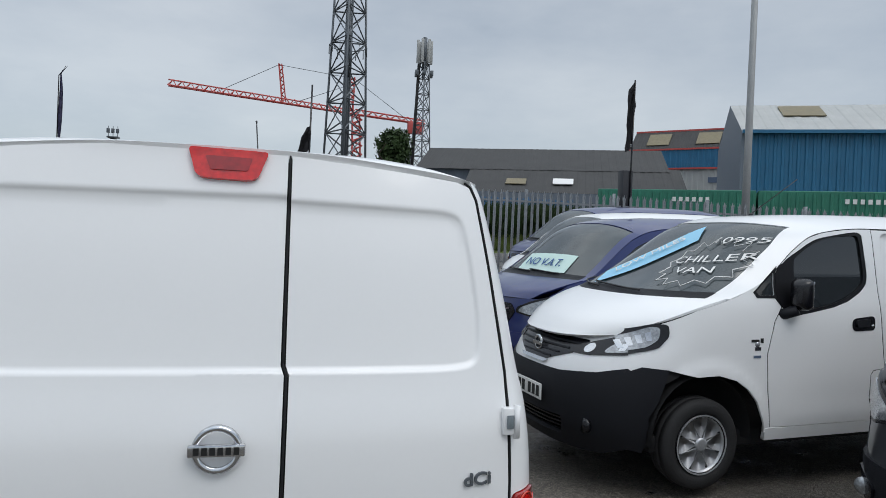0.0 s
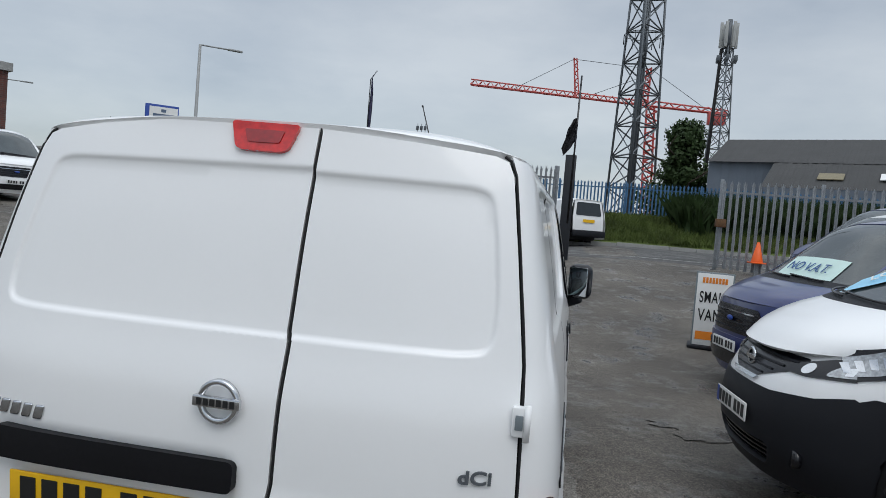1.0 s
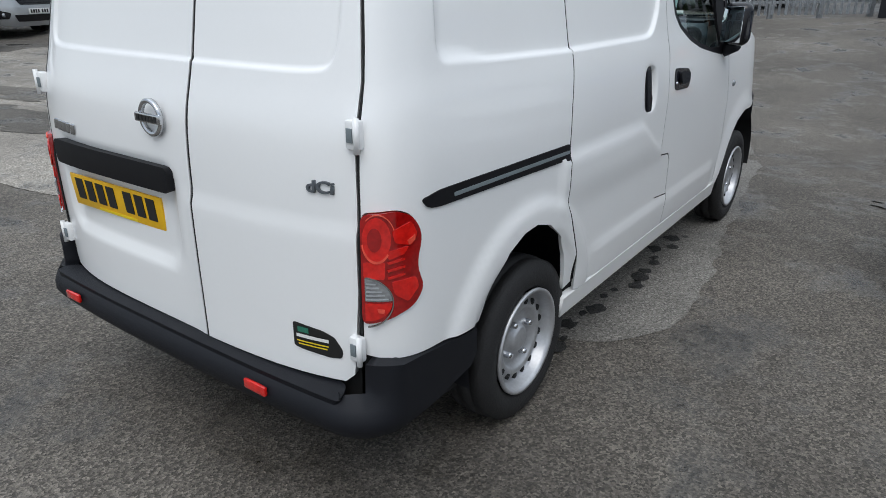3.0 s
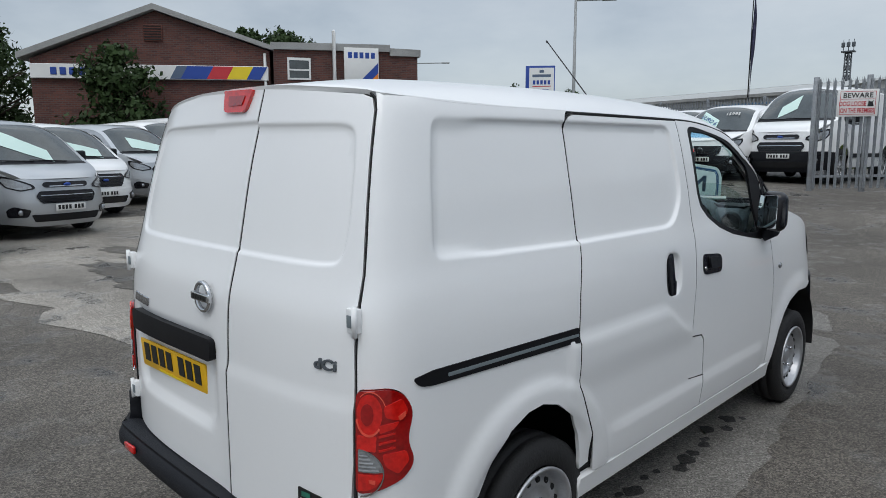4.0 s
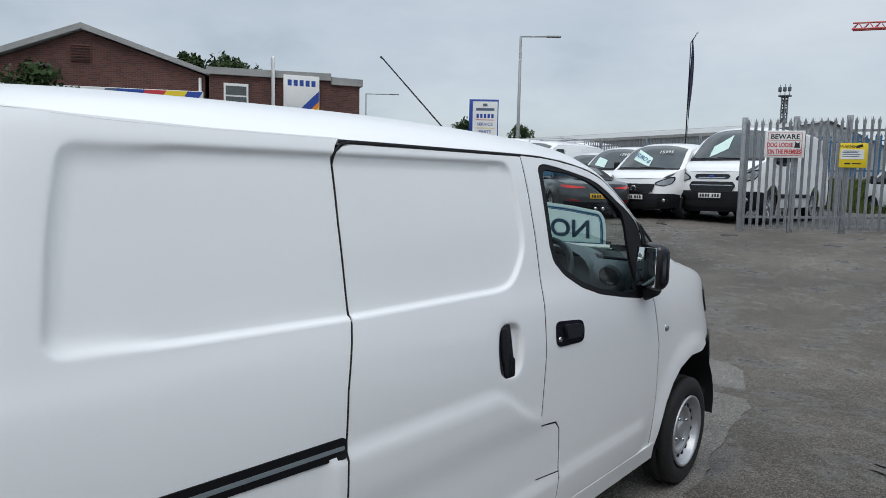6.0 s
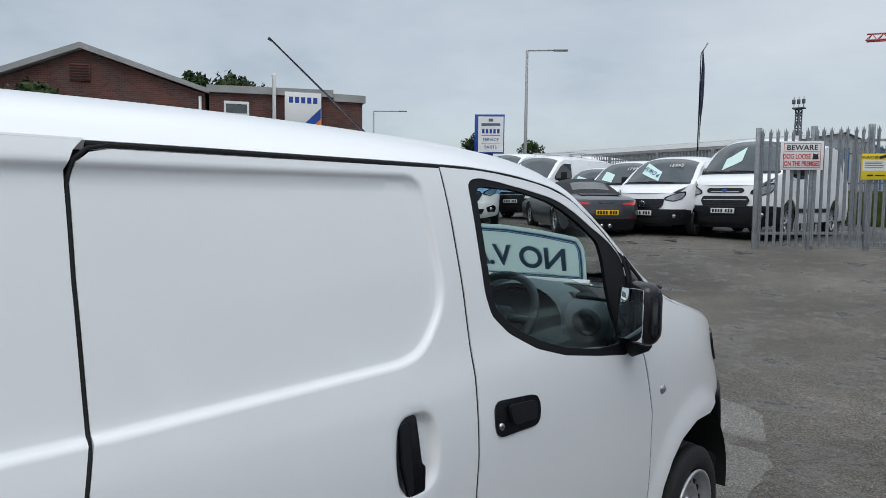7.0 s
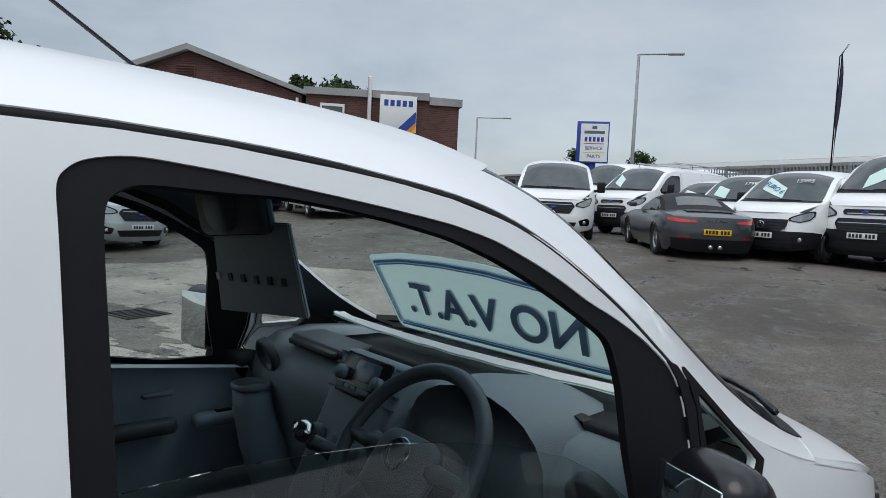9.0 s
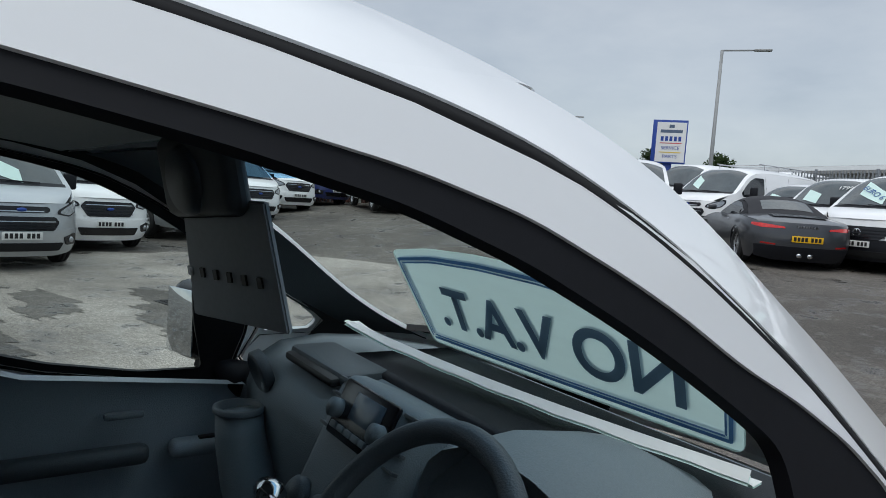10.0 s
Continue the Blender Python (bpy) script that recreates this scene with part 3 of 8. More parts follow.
NV.plan = nv_plan
NV.full = [(0, 5.0), (2, 5.0), (3.5, 3.8), (5, 3.5), (6.5, 3.9), (8, 4.0), (9.6, 2.7), (12, 2.7)]


def bump_arch(y, z):
    d = 0.0
    for cy in (0.79, 3.52):
        r = math.hypot(y - cy, (z - 0.34))
        d += 0.016 * (smooth01((r - 0.36) / 0.04) - smooth01((r - 0.46) / 0.05)) * smooth01((z - 0.3) / 0.1)
    return d


def nv_side(u, z):
    d = bump_arch(u, z)
    if z > 1.2 and u < 2.1:
        if inside((u, z), RECESS):
            d -= 0.015 * smooth01(distance((u, z), RECESS) / (0.013 + 0.022 * smooth01((0.60 - u) / 0.2) + 0.010 * smooth01((z - 1.56) / 0.08)))
    if z < 0.56 and 1.2 < u < 3.0:
        d += 0.010 * smooth01((0.54 - z) / 0.03) * smooth01((u - 1.2) / 0.2) * smooth01((3.0 - u) / 0.15)
    if 1.0 < u < 2.0 and 0.7 < z < 1.05:
        zc = 0.945 - 0.13 * smooth01((u - 1.70) / 0.28)
        d += 0.012 * smooth01((zc - z) / 0.035) * smooth01((z - 0.70) / 0.14)
    if 1.7 < u < 1.9 and 0.95 < z < 1.18 and inside((u, z), CUP):
        d -= 0.022 * smooth01(distance((u, z), CUP) / 0.022)
    if u >= 0.26:
        y = u + (curve(REAR_Y, z) - 0.03) * max(0.0, 1 - (u - 0.26) / 0.7)
        p = NV.side(y, z, d)
        return p
    x, y = bezier(corner(z, d), max(0.0, u / 0.26))
    return Vector((x, y, z))


def nv_rear(x, z):
    d = 0.0
    rec = DOOR_RECESS_R if x > 0.175 else DOOR_RECESS_L
    if z > 1.2 and inside((x, z), rec):
        d += 0.010 * smooth01(distance((x, z), rec) / (0.011 + 0.012 * smooth01((z - 1.56) / 0.08)))
    if z < 1.03 and inside((x, z), PLATE_RECESS):
        d += 0.020 * smooth01(distance((x, z), PLATE_RECESS) / 0.035)
    if z < 0.93:
        d -= 0.006 * smooth01((0.93 - z) / 0.03) * smooth01((x - 0.1) / 0.1)
    return Vector((x, curve(REAR_Y, z) + 0.072 * min(1.0, abs(x) / curve(DOOR_EDGE, z)) ** 4 + d, z))


def gapped(poly, g=0.003):
    """The outline drawn in by g, for the shut line between panels."""
    c = []
    k = len(poly)
    area = sum(poly[i][0] * poly[(i + 1) % k][1] - poly[(i + 1) % k][0] * poly[i][1] for i in range(k))
    s = 1 if area > 0 else -1
    for i in range(k):
        a, b, d = Vector(poly[i - 1]), Vector(poly[i]), Vector(poly[(i + 1) % k])
        n1, n2 = (b - a).normalized(), (d - b).normalized()
        n = Vector((-(n1.y + n2.y), n1.x + n2.x)).normalized() * s
        c.append(tuple(b + n * g))
    return c


def roof_tail(x):
    z = curve([(0.0, 1.816), (0.25, 1.812), (0.46, 1.795), (0.62, 1.779), (0.70, 1.762)], abs(x)) + 0.001
    p = nv_rear(x, z)
    return Vector((x, p.y - 0.002, z))


NV.tail = roof_tail
def pillar_line(s):
    """Where the pillar meets the screen, as a share of the half-width."""
    return 0.84 + 0.055 * smooth01((s - 5.2) / 1.8)


def creases(poly):
    return [gapped(poly, g) for g in (-0.006, 0.0004, 0.0055, 0.0108, 0.017)]


QUARTER = [(0.0, 0.575), (0.25, 0.555)] + REAR_ARCH[1:-1][1:] + [(1.075, 0.42), (1.14, 0.43), (1.128, 0.555), (1.043, 0.756), (1.048, 0.934), (1.063, 1.088), (1.102, 1.28), (1.104, 1.525), (1.110, 1.70), (1.124, 1.732), (1.145, 1.756), (0.7, 1.757), (0.3, 1.764), (0.0, 1.776)]
SLIDER = [(1.165, 0.385), (2.116, 0.385), (2.135, 0.546), (2.128, 0.708), (2.103, 0.736), (1.998, 0.748), (2.014, 0.881), (2.028, 1.0), (2.034, 1.2), (2.033, 1.416), (2.025, 1.591), (2.014, 1.742), (1.18, 1.741), (1.145, 1.734), (1.122, 1.715), (1.112, 1.68), (1.106, 1.525), (1.104, 1.28), (1.065, 1.088), (1.05, 0.934), (1.045, 0.756), (1.13, 0.555)]
CABDOOR = [(2.118, 0.385), (3.015, 0.385), (3.05, 0.63), (3.062, 0.875), (3.03, 0.99), (2.998, 1.097), (2.932, 1.188), (2.969, 1.268), (2.967, 1.33), (2.964, 1.404), (2.940, 1.456), (2.921, 1.466), (2.864, 1.513), (2.805, 1.560), (2.750, 1.600), (2.698, 1.634), (2.649, 1.659), (2.584, 1.681), (2.516, 1.700), (2.439, 1.715), (2.371, 1.724), (2.255, 1.737), (2.161, 1.743), (2.016, 1.745), (2.027, 1.591), (2.035, 1.416), (2.036, 1.2), (2.030, 1.0), (2.016, 0.881), (2.000, 0.750), (2.105, 0.738), (2.130, 0.708), (2.137, 0.546)]
WING = [(3.052, 0.63), (3.064, 0.875), (3.032, 0.99), (3.0, 1.097), (2.936, 1.19), (2.971, 1.268), (2.970, 1.33), (2.967, 1.404), (2.944, 1.460), (3.05, 1.366), (3.2, 1.300), (3.30, 1.256), (3.6, 1.174), (3.86, 1.074), (4.0, 0.99), (4.13, 0.84), (4.10, 0.75), (3.98, 0.80), (3.82, 0.785)] + FRONT_ARCH[1:-4][::-1] + [(3.07, 0.35), (3.017, 0.385)]
TAIL = rounded([(0.0, 0.968), (0.14, 0.975), (0.195, 0.955), (0.228, 0.90), (0.205, 0.82), (0.232, 0.755), (0.195, 0.712), (0.10, 0.686), (0.0, 0.670)], 0.03)
DOOR_R = [(0.178, 0.478), (0.70, 0.484), (0.728, 0.51), (0.748, 0.75), (0.749, 0.998), (0.738, 1.271), (0.703, 1.524), (0.672, 1.72), (0.655, 1.757), (0.62, 1.770), (0.456, 1.785), (0.178, 1.806), (0.178, 1.30), (0.186, 1.28), (0.184, 0.95), (0.177, 0.90)]
DOOR_L = [(-0.70, 0.484), (0.172, 0.478), (0.171, 0.90), (0.178, 0.95), (0.180, 1.28), (0.172, 1.30), (0.172, 1.806), (-0.25, 1.810), (-0.46, 1.790), (-0.62, 1.770), (-0.655, 1.757), (-0.672, 1.72), (-0.703, 1.524), (-0.738, 1.271), (-0.749, 0.998), (-0.748, 0.75), (-0.728, 0.51)]
HOLLOW = (0, 99, 0.95)


def both_sides(name, bm, material, parent, label="", **more):
    other = mirrored(bm)
    a = part(name, bm, material, parent, label, **more)
    b = part(name, other, material, parent, label, **more)
    return a, b


def small_van(label, m, wheel_kind, lowered_window, black_glass, group=""):
    """A compact panel van with a sliding side door, twin rear doors of unequal width and a short bonnet."""
    van = thing("panel_van", label, "van", m, group)
    fine = 0.022 if lowered_window else 0.05
    lampcut = TAIL
    both_sides("quarter_panel", panel(gapped(QUARTER), nv_side, fine, [lampcut], out=HOLLOW, lines=creases(RECESS)), WHITE, van)
    sliders = both_sides("sliding_door", panel(gapped(SLIDER), nv_side, fine, out=HOLLOW, lines=creases(RECESS) + [gapped(CUP, g) for g in (-0.003, 0.004, 0.012, 0.02)]), WHITE, van)
    cabdoors = both_sides("cab_door", panel(gapped(CABDOOR), nv_side, fine * 1.2, [WINDOW], thick=0.007, out=HOLLOW), WHITE, van)
    both_sides("front_wing", panel(gapped(WING), nv_side, 0.04, [QUARTER_WINDOW], out=HOLLOW), WHITE, van)
    sill = [(1.08, 0.30), (3.06, 0.30), (3.06, 0.381), (1.08, 0.381)]
    both_sides("sill", panel(sill, lambda u, z: NV.side(u, z, 0.012), 0.08, thick=0.03, out=HOLLOW), WHITE, van)
    # inner skin that closes the shut lines
    lining = [(0.02, 0.32), (0.42, 0.45), (0.45, 0.56), (0.6, 0.74), (0.8, 0.79), (1.0, 0.72), (1.1, 0.56), (1.1, 0.32), (3.04, 0.32), (3.06, 0.56), (3.2, 0.70), (3.46, 0.79), (3.7, 0.77), (3.9, 0.66), (4.0, 0.5), (4.05, 0.95), (3.86, 1.05), (3.6, 1.15), (3.30, 1.235), (3.05, 1.365), (2.93, 1.472), (2.86, 1.520), (2.75, 1.604), (2.64, 1.668), (2.516, 1.710), (2.37, 1.735), (2.25, 1.745), (2.0, 1.75), (1.0, 1.745), (0.02, 1.75)]
    opening = [(2.07, 1.72), (2.25, 1.725), (2.40, 1.708), (2.53, 1.682), (2.64, 1.638), (2.75, 1.57), (2.86, 1.512), (2.93, 1.468), (2.98, 1.43), (3.155, 1.288), (3.12, 1.25), (2.91, 1.115), (2.47, 1.165), (2.2, 1.25), (2.09, 1.34)]
    both_sides("inner_skin", panel(lining, lambda u, z: nv_side(u, z) - Vector((0.026, -0.012 if u < 0.2 else 0, 0)), 0.06, [opening], thick=0, out=HOLLOW), GAP, van)
    # window seals, panes and quarter lights
    seals = both_sides("window_seal", panel(gapped(WINDOW, -0.004), lambda u, z: nv_side(u, z) - Vector((0.003, 0, 0)), 0.04, [PANEWIN], thick=0.012, out=HOLLOW), SEALBLACK, van, "black rubber window frame")
    both_sides("door_corner_trim", panel(DOOR_CORNER, lambda u, z: nv_side(u, z) + Vector((0.003, 0, 0)), 0.03, thick=0.006, out=HOLLOW), SEALBLACK, van)
    surround = [(2.942, 1.465), (2.990, 1.425), (3.160, 1.288), (3.135, 1.25), (2.985, 1.25), (2.935, 1.19), (2.970, 1.268), (2.968, 1.33), (2.966, 1.402)]
    both_sides("quarter_surround", panel(surround, lambda u, z: nv_side(u, z) + Vector((0.003, 0, 0)), 0.03, [QUARTER_WINDOW], thick=0.006, out=HOLLOW), SEALBLACK, van, "black quarter light surround")
    dark = DARKGLASS if black_glass else SIDEPANE
    if lowered_window:
        low = [(2.13, 1.20), (2.80, 1.15), (2.85, 1.25), (2.804, 1.300), (2.751, 1.341), (2.686, 1.376), (2.587, 1.409), (2.501, 1.428), (2.425, 1.440), (2.327, 1.448), (2.245, 1.452), (2.197, 1.451), (2.13, 1.449)]
        pane = part("window_pane", panel(low, lambda u, z: nv_side(u, z) - Vector((0.022, 0, 0)), 0.05, thick=0.004, out=HOLLOW), SIDEPANE, van, "half lowered side window glass")
        pane.visible_shadow = False
    else:
        pane = part("window_pane", panel(PANEWIN, lambda u, z: nv_side(u, z) - Vector((0.016, 0, 0)), 0.06, thick=0.004, out=HOLLOW), dark, van, "dark side window glass")
    bm = mirrored(panel(PANEWIN, lambda u, z: nv_side(u, z) - Vector((0.016, 0, 0)), 0.06, thick=0.004, out=HOLLOW))
    other = part("window_pane", bm, PANE if lowered_window else dark, van)
    other.visible_shadow = False
    q = both_sides("quarter_light", panel(gapped(QUARTER_WINDOW, -0.004), lambda u, z: nv_side(u, z) - Vector((0.008, 0, 0)), 0.05, thick=0.004, out=HOLLOW), PANE if lowered_window else DARKGLASS, van)
    # roof, screen and bonnet
    part("roof", NV.sheet(0, 5.4, -1, 1, 60, 44, 0.0, 0.02), WHITE, van)
    part("screen_pillar", NV.sheet(5.4, 9.2, pillar_line, lambda s: 1.0, 40, 8, 0.0, 0.014), WHITE, van)
    part("screen_pillar", NV.sheet(5.4, 9.2, lambda s: -1.0, lambda s: -pillar_line(s), 40, 8, 0.0, 0.014), WHITE, van)
    ws = part("windscreen", NV.sheet(5.38, 9.15, -0.918, 0.918, 24, 32, -0.006, 0.004), PANE if lowered_window else SCREEN, van, "raked windscreen glass")
    ws.visible_shadow = False
    if lowered_window:
        band = part("shade_band", NV.sheet(5.45, 6.1, -0.85, 0.86, 8, 24, -0.014, 0.0), SHADEBAND, van, "blue tinted band along the screen top")
        band.visible_shadow = False
    part("bonnet", NV.sheet(9.2, 12.0, -0.985, 0.985, 24, 30, 0.002, 0.02), WHITE, van)
    part("scuttle", NV.sheet(8.85, 9.25, -0.9, 0.9, 4, 24, 0.004, 0.02), BLACK, van)
    for v in (-0.45, 0.12):
        a = [NV.skin(9.1 - 0.25 * k / 6, v + 0.75 * k / 6, 0.022) for k in range(7)]
        part("wiper", tube(a, 0.008, 6), SATIN, van)
    for sx in (1, -1):
        line = [NV.skin(1.68 + 6.0 * k / 70, 1.0) + Vector((-0.004, 0, -0.006)) for k in range(71)]
        part("roof_gutter", tube([Vector((q.x * sx, q.y, q.z)) for q in line], 0.006, 6), GAP, van, "black roof gutter seal")
    # black seals in the shut lines
    def seam(pts, fn, r, off, side=1):
        line = []
        for a, b in zip(pts, pts[1:]):
            n = max(1, int(math.hypot(b[0] - a[0], b[1] - a[1]) / 0.02))
            line += [(a[0] + (b[0] - a[0]) * k / n, a[1] + (b[1] - a[1]) * k / n) for k in range(n)]
        line.append(pts[-1])
        q = [fn(*p) + Vector(off) for p in line]
        part("door_seal", tube([Vector((p.x * side, p.y, p.z)) for p in q], r, 5), GAP, van)
    for sx in (1, -1):
        seam([(1.18, 1.745), (1.146, 1.738), (1.121, 1.718), (1.111, 1.68), (1.105, 1.525), (1.103, 1.28), (1.064, 1.088), (1.049, 0.934), (1.044, 0.756), (1.129, 0.56), (1.150, 0.44)], nv_side, 0.0042, (-0.0035, 0, 0), sx)
        seam([(2.015, 1.744), (2.026, 1.591), (2.034, 1.416), (2.035, 1.2), (2.029, 1.0), (2.015, 0.881), (1.999, 0.749), (2.104, 0.737), (2.129, 0.708), (2.136, 0.546), (2.117, 0.387)], nv_side, 0.0032, (-0.0034, 0, 0), sx)
        seam([(2.933, 1.19), (2.999, 1.097), (3.031, 0.99), (3.063, 0.875), (3.051, 0.63), (3.016, 0.387)], nv_side, 0.0028, (-0.0032, 0, 0), sx)
        seam([(0.7465, 0.62), (0.750, 0.75), (0.751, 0.998), (0.740, 1.271), (0.705, 1.524), (0.674, 1.72), (0.657, 1.757), (0.640, 1.768)], nv_rear, 0.0038, (0.001, 0.0026, 0), sx)
    seam([(0.175, 0.48), (0.174, 0.90), (0.181, 0.95), (0.183, 1.28), (0.175, 1.30), (0.175, 1.806)], nv_rear, 0.0032, (0, 0.0030, 0))
    # rear doors
    rear_hollow = (0, 1.0, 0.95)
    right = part("rear_door", panel(gapped(DOOR_R), nv_rear, fine, thick=0.02, out=rear_hollow, lines=creases(DOOR_RECESS_R)), WHITE, van)
    left = part("rear_door", panel(gapped(DOOR_L), nv_rear, fine, thick=0.02, out=rear_hollow, lines=creases(DOOR_RECESS_L)), WHITE, van)
    part("rear_inner_skin", panel([(-0.72, 0.4), (0.72, 0.4), (0.74, 1.0), (0.70, 1.5), (0.64, 1.76), (0, 1.80), (-0.64, 1.76), (-0.70, 1.5), (-0.74, 1.0)], lambda x, z: nv_rear(x, z) + Vector((0, 0.03, 0)), 0.1, thick=0, out=rear_hollow), GAP, van)
    for sx, zz in ((1, 1.155), (1, 0.60), (-1, 1.155), (-1, 0.60)):
        c = nv_rear(0.748 * sx, zz)
        bm = add_box(bmesh.new(), (c.x - 0.004 * sx, c.y - 0.012, zz), (0.040, 0.026, 0.070), 0.006)
        add_tube(bm, [(c.x + 0.012 * sx, c.y - 0.024, zz - 0.042), (c.x + 0.012 * sx, c.y - 0.024, zz + 0.042)], 0.008, 10)
        h = part("hinge", sharp(bm), WHITE, right if sx > 0 else left, "white door hinge")
        part("hinge_slot", box((c.x - 0.006 * sx, c.y - 0.0275, zz), (0.018, 0.004, 0.034), 0.001), GREYTRIM, h)
    # brake lamp, strip, plate and badges on the rear doors
    b0 = rounded([(-0.066, 1.812), (0.124, 1.808), (0.100, 1.742), (0.080, 1.735), (-0.025, 1.737), (-0.045, 1.744)], 0.012)
    lamp = part("high_brake_lamp", panel(b0, lambda x, z: nv_rear(x, z) - Vector((0, 0.012, 0)), 0.02, thick=0.02, out=rear_hollow), REDLENS, left, "red high brake lamp")
    b1 = rounded([(-0.025, 1.792), (0.085, 1.790), (0.075, 1.758), (-0.012, 1.758)], 0.006)
    part("lamp_element", panel(b1, lambda x, z: nv_rear(x, z) - Vector((0, 0.015, 0)), 0.02, thick=0.004, out=rear_hollow), DARKRED, lamp)
    st = rounded([(-0.585, 0.99), (0.094, 0.992), (0.092, 0.915), (-0.585, 0.908)], 0.02)
    part("door_strip", panel(st, lambda x, z: Vector((x, 0.010 + 0.05 * (x / 0.75) ** 4 + 0.16 * (z - 0.95) ** 2 * 40 * 0.2, z)), 0.02, thick=0.05, out=rear_hollow), SEALBLACK, left, "black plastic handle strip")
    pm = Matrix.Translation((-0.267, 0.044, 0.822)) @ pose(0, 0, 0, 94, 0, 1)
    plate = part("number_plate", box((0, 0, 0), (0.52, 0.111, 0.008), 0.003, pm), YELLOW, left, "yellow rear number plate")
    bars([(-0.205 + 0.062 * i + (0.035 if i > 3 else 0), 0.008, 0.044, 0.072) for i in range(7)], pm @ Matrix.Translation((0, 0, 0.0055)), INK, plate, "plate_character")
    bars([(0, -0.048, 0.22, 0.008)], pm @ Matrix.Translation((0, 0, 0.0055)), SIGNYELLOW, plate)
    bm = lathe([(0.041, -0.004), (0.0475, -0.009), (0.054, -0.004), (0.054, 0.006), (0.041, 0.006), (0.041, -0.004)], 40)
    for v in bm.verts:
        v.co = Vector((0.039 + v.co.y, 0.026 + v.co.x, 1.128 + v.co.z))
    badge = part("badge", bm, CHROME, left, "round chrome badge with a crossbar")
    part("badge_bar", box((0.039, 0.018, 1.128), (0.122, 0.014, 0.027), 0.004), CHROME, badge)
    for i in range(6):
        part("badge_letter", box((0.039 - 0.0425 + 0.017 * i, 0.0105, 1.128), (0.012, 0.002, 0.017), 0), INK, badge, smooth=False)
    for i in range(5):
        xx = -0.606 + 0.037 * i
        bm = add_box(bmesh.new(), (xx, nv_rear(xx, 1.032).y - 0.004, 1.032), (0.025, 0.006, 0.036), 0.004)
        for v in bm.verts:
            v.co.x += 0.25 * (v.co.z - 1.032)
        part("raised_badge_block", bm, CHROME, left, "chrome raised model badge")
    word = lettering("dCi", 0.047, Matrix.Translation((0.655, 0, 1.02)) @ pose(0, 0, 0, 90, 0, 0) @ Matrix.Diagonal((1.15, 0.9, 1, 1)), LATTICE, right, "raised_lettering", 0.003, bold=0.02)
    for q in word.data.vertices:
        q.co.y += nv_rear(q.co.x, q.co.z).y - 0.004
    # tail lamps
    def lens(d):
        return lambda u, z: nv_side(u, z) + Vector((0.55 * d, -d * max(0.0, 1 - u / 0.24), 0))
    for sgn in (1, -1):
        def side_part(name, bm, mat, parent, label=""):
            if sgn < 0:
                c = mirrored(bm)
                bm.free()
                bm = c
            return part(name, bm, mat, parent, label)
        lamp = side_part("tail_lamp", panel(gapped(TAIL, 0.002), lens(0.012), 0.02, thick=0.03, out=HOLLOW), DARKRED, van, "tall red tail lamp")
        def facet(name, poly, mat, d, label="", rad=0.0):
            return side_part(name, panel(rounded(poly, rad) if rad else poly, lens(d), 0.015, thick=0.004, out=HOLLOW), mat, lamp, label)
        def arc(cu, cz, ru, rz, a0, a1, n=18):
            return [(cu + ru * math.cos(math.radians(a0 + (a1 - a0) * k / n)), cz + rz * math.sin(math.radians(a0 + (a1 - a0) * k / n))) for k in range(n + 1)]
        def ring(cu, cz, ru, rz, w, a0, a1):
            return arc(cu, cz, ru, rz, a0, a1) + arc(cu, cz, ru - w, rz - w, a1, a0)
        facet("brake_lens", arc(0.062, 0.906, 0.052, 0.056, 0, 345, 23), REDLENS, 0.016)
        facet("lamp_reflector", arc(0.055, 0.906, 0.026, 0.030, 0, 345, 19), DARKRED, 0.019)
        facet("lens_ring", ring(0.062, 0.902, 0.056, 0.058, 0.006, 190, 320), LAMPGLINT, 0.018)
        facet("lens_ring", ring(0.066, 0.906, 0.064, 0.064, 0.003, 20, 130), LAMPGLINT, 0.017)
        facet("indicator_lens", [(0.012, 0.846), (0.092, 0.846), (0.088, 0.800), (0.012, 0.806)], REDLENS, 0.016, "", 0.006)
        facet("corner_facet", [(0.118, 0.925), (0.186, 0.942), (0.206, 0.905), (0.186, 0.880), (0.126, 0.894)], REDLENS, 0.016, "", 0.01)
        # Painted highlight on the corner; fog_glint below is another.
        facet("corner_glint", [(0.170, 0.895), (0.196, 0.906), (0.196, 0.892), (0.176, 0.882)], LAMPGLINT, 0.019)
        facet("corner_facet", [(0.100, 0.874), (0.176, 0.880), (0.160, 0.862), (0.104, 0.852)], REDLENS, 0.017, "", 0.006)
        for k in range(3):
            zz = 0.846 - 0.020 * k
            facet("lens_rib", [(0.100, zz - 0.006), (0.160, zz), (0.160, zz + 0.006), (0.100, zz)], REDLENS, 0.019)
        facet("lower_facet", [(0.112, 0.792), (0.198, 0.794), (0.208, 0.762), (0.170, 0.730), (0.122, 0.758)], REDLENS, 0.016, "", 0.01)
        facet("reversing_lens", [(0.016, 0.742)] + arc(0.016, 0.738, 0.098, 0.066, 3, 90, 14), CLEARLENS, 0.017, "clear reversing lens")
        for k in range(5):
            zz = 0.746 + 0.0105 * k
            facet("lens_rib", [(0.020, zz), (0.100 - 0.011 * k, zz), (0.100 - 0.011 * k, zz + 0.003), (0.020, zz + 0.003)], STEEL, 0.0195)
        facet("fog_lens", [(0.016, 0.736)] + arc(0.016, 0.738, 0.098, 0.052, 357, 270, 14), REDLENS, 0.017)
        facet("fog_glint", [(0.060, 0.722), (0.086, 0.720), (0.084, 0.708), (0.064, 0.712)], LAMPGLINT, 0.0195)
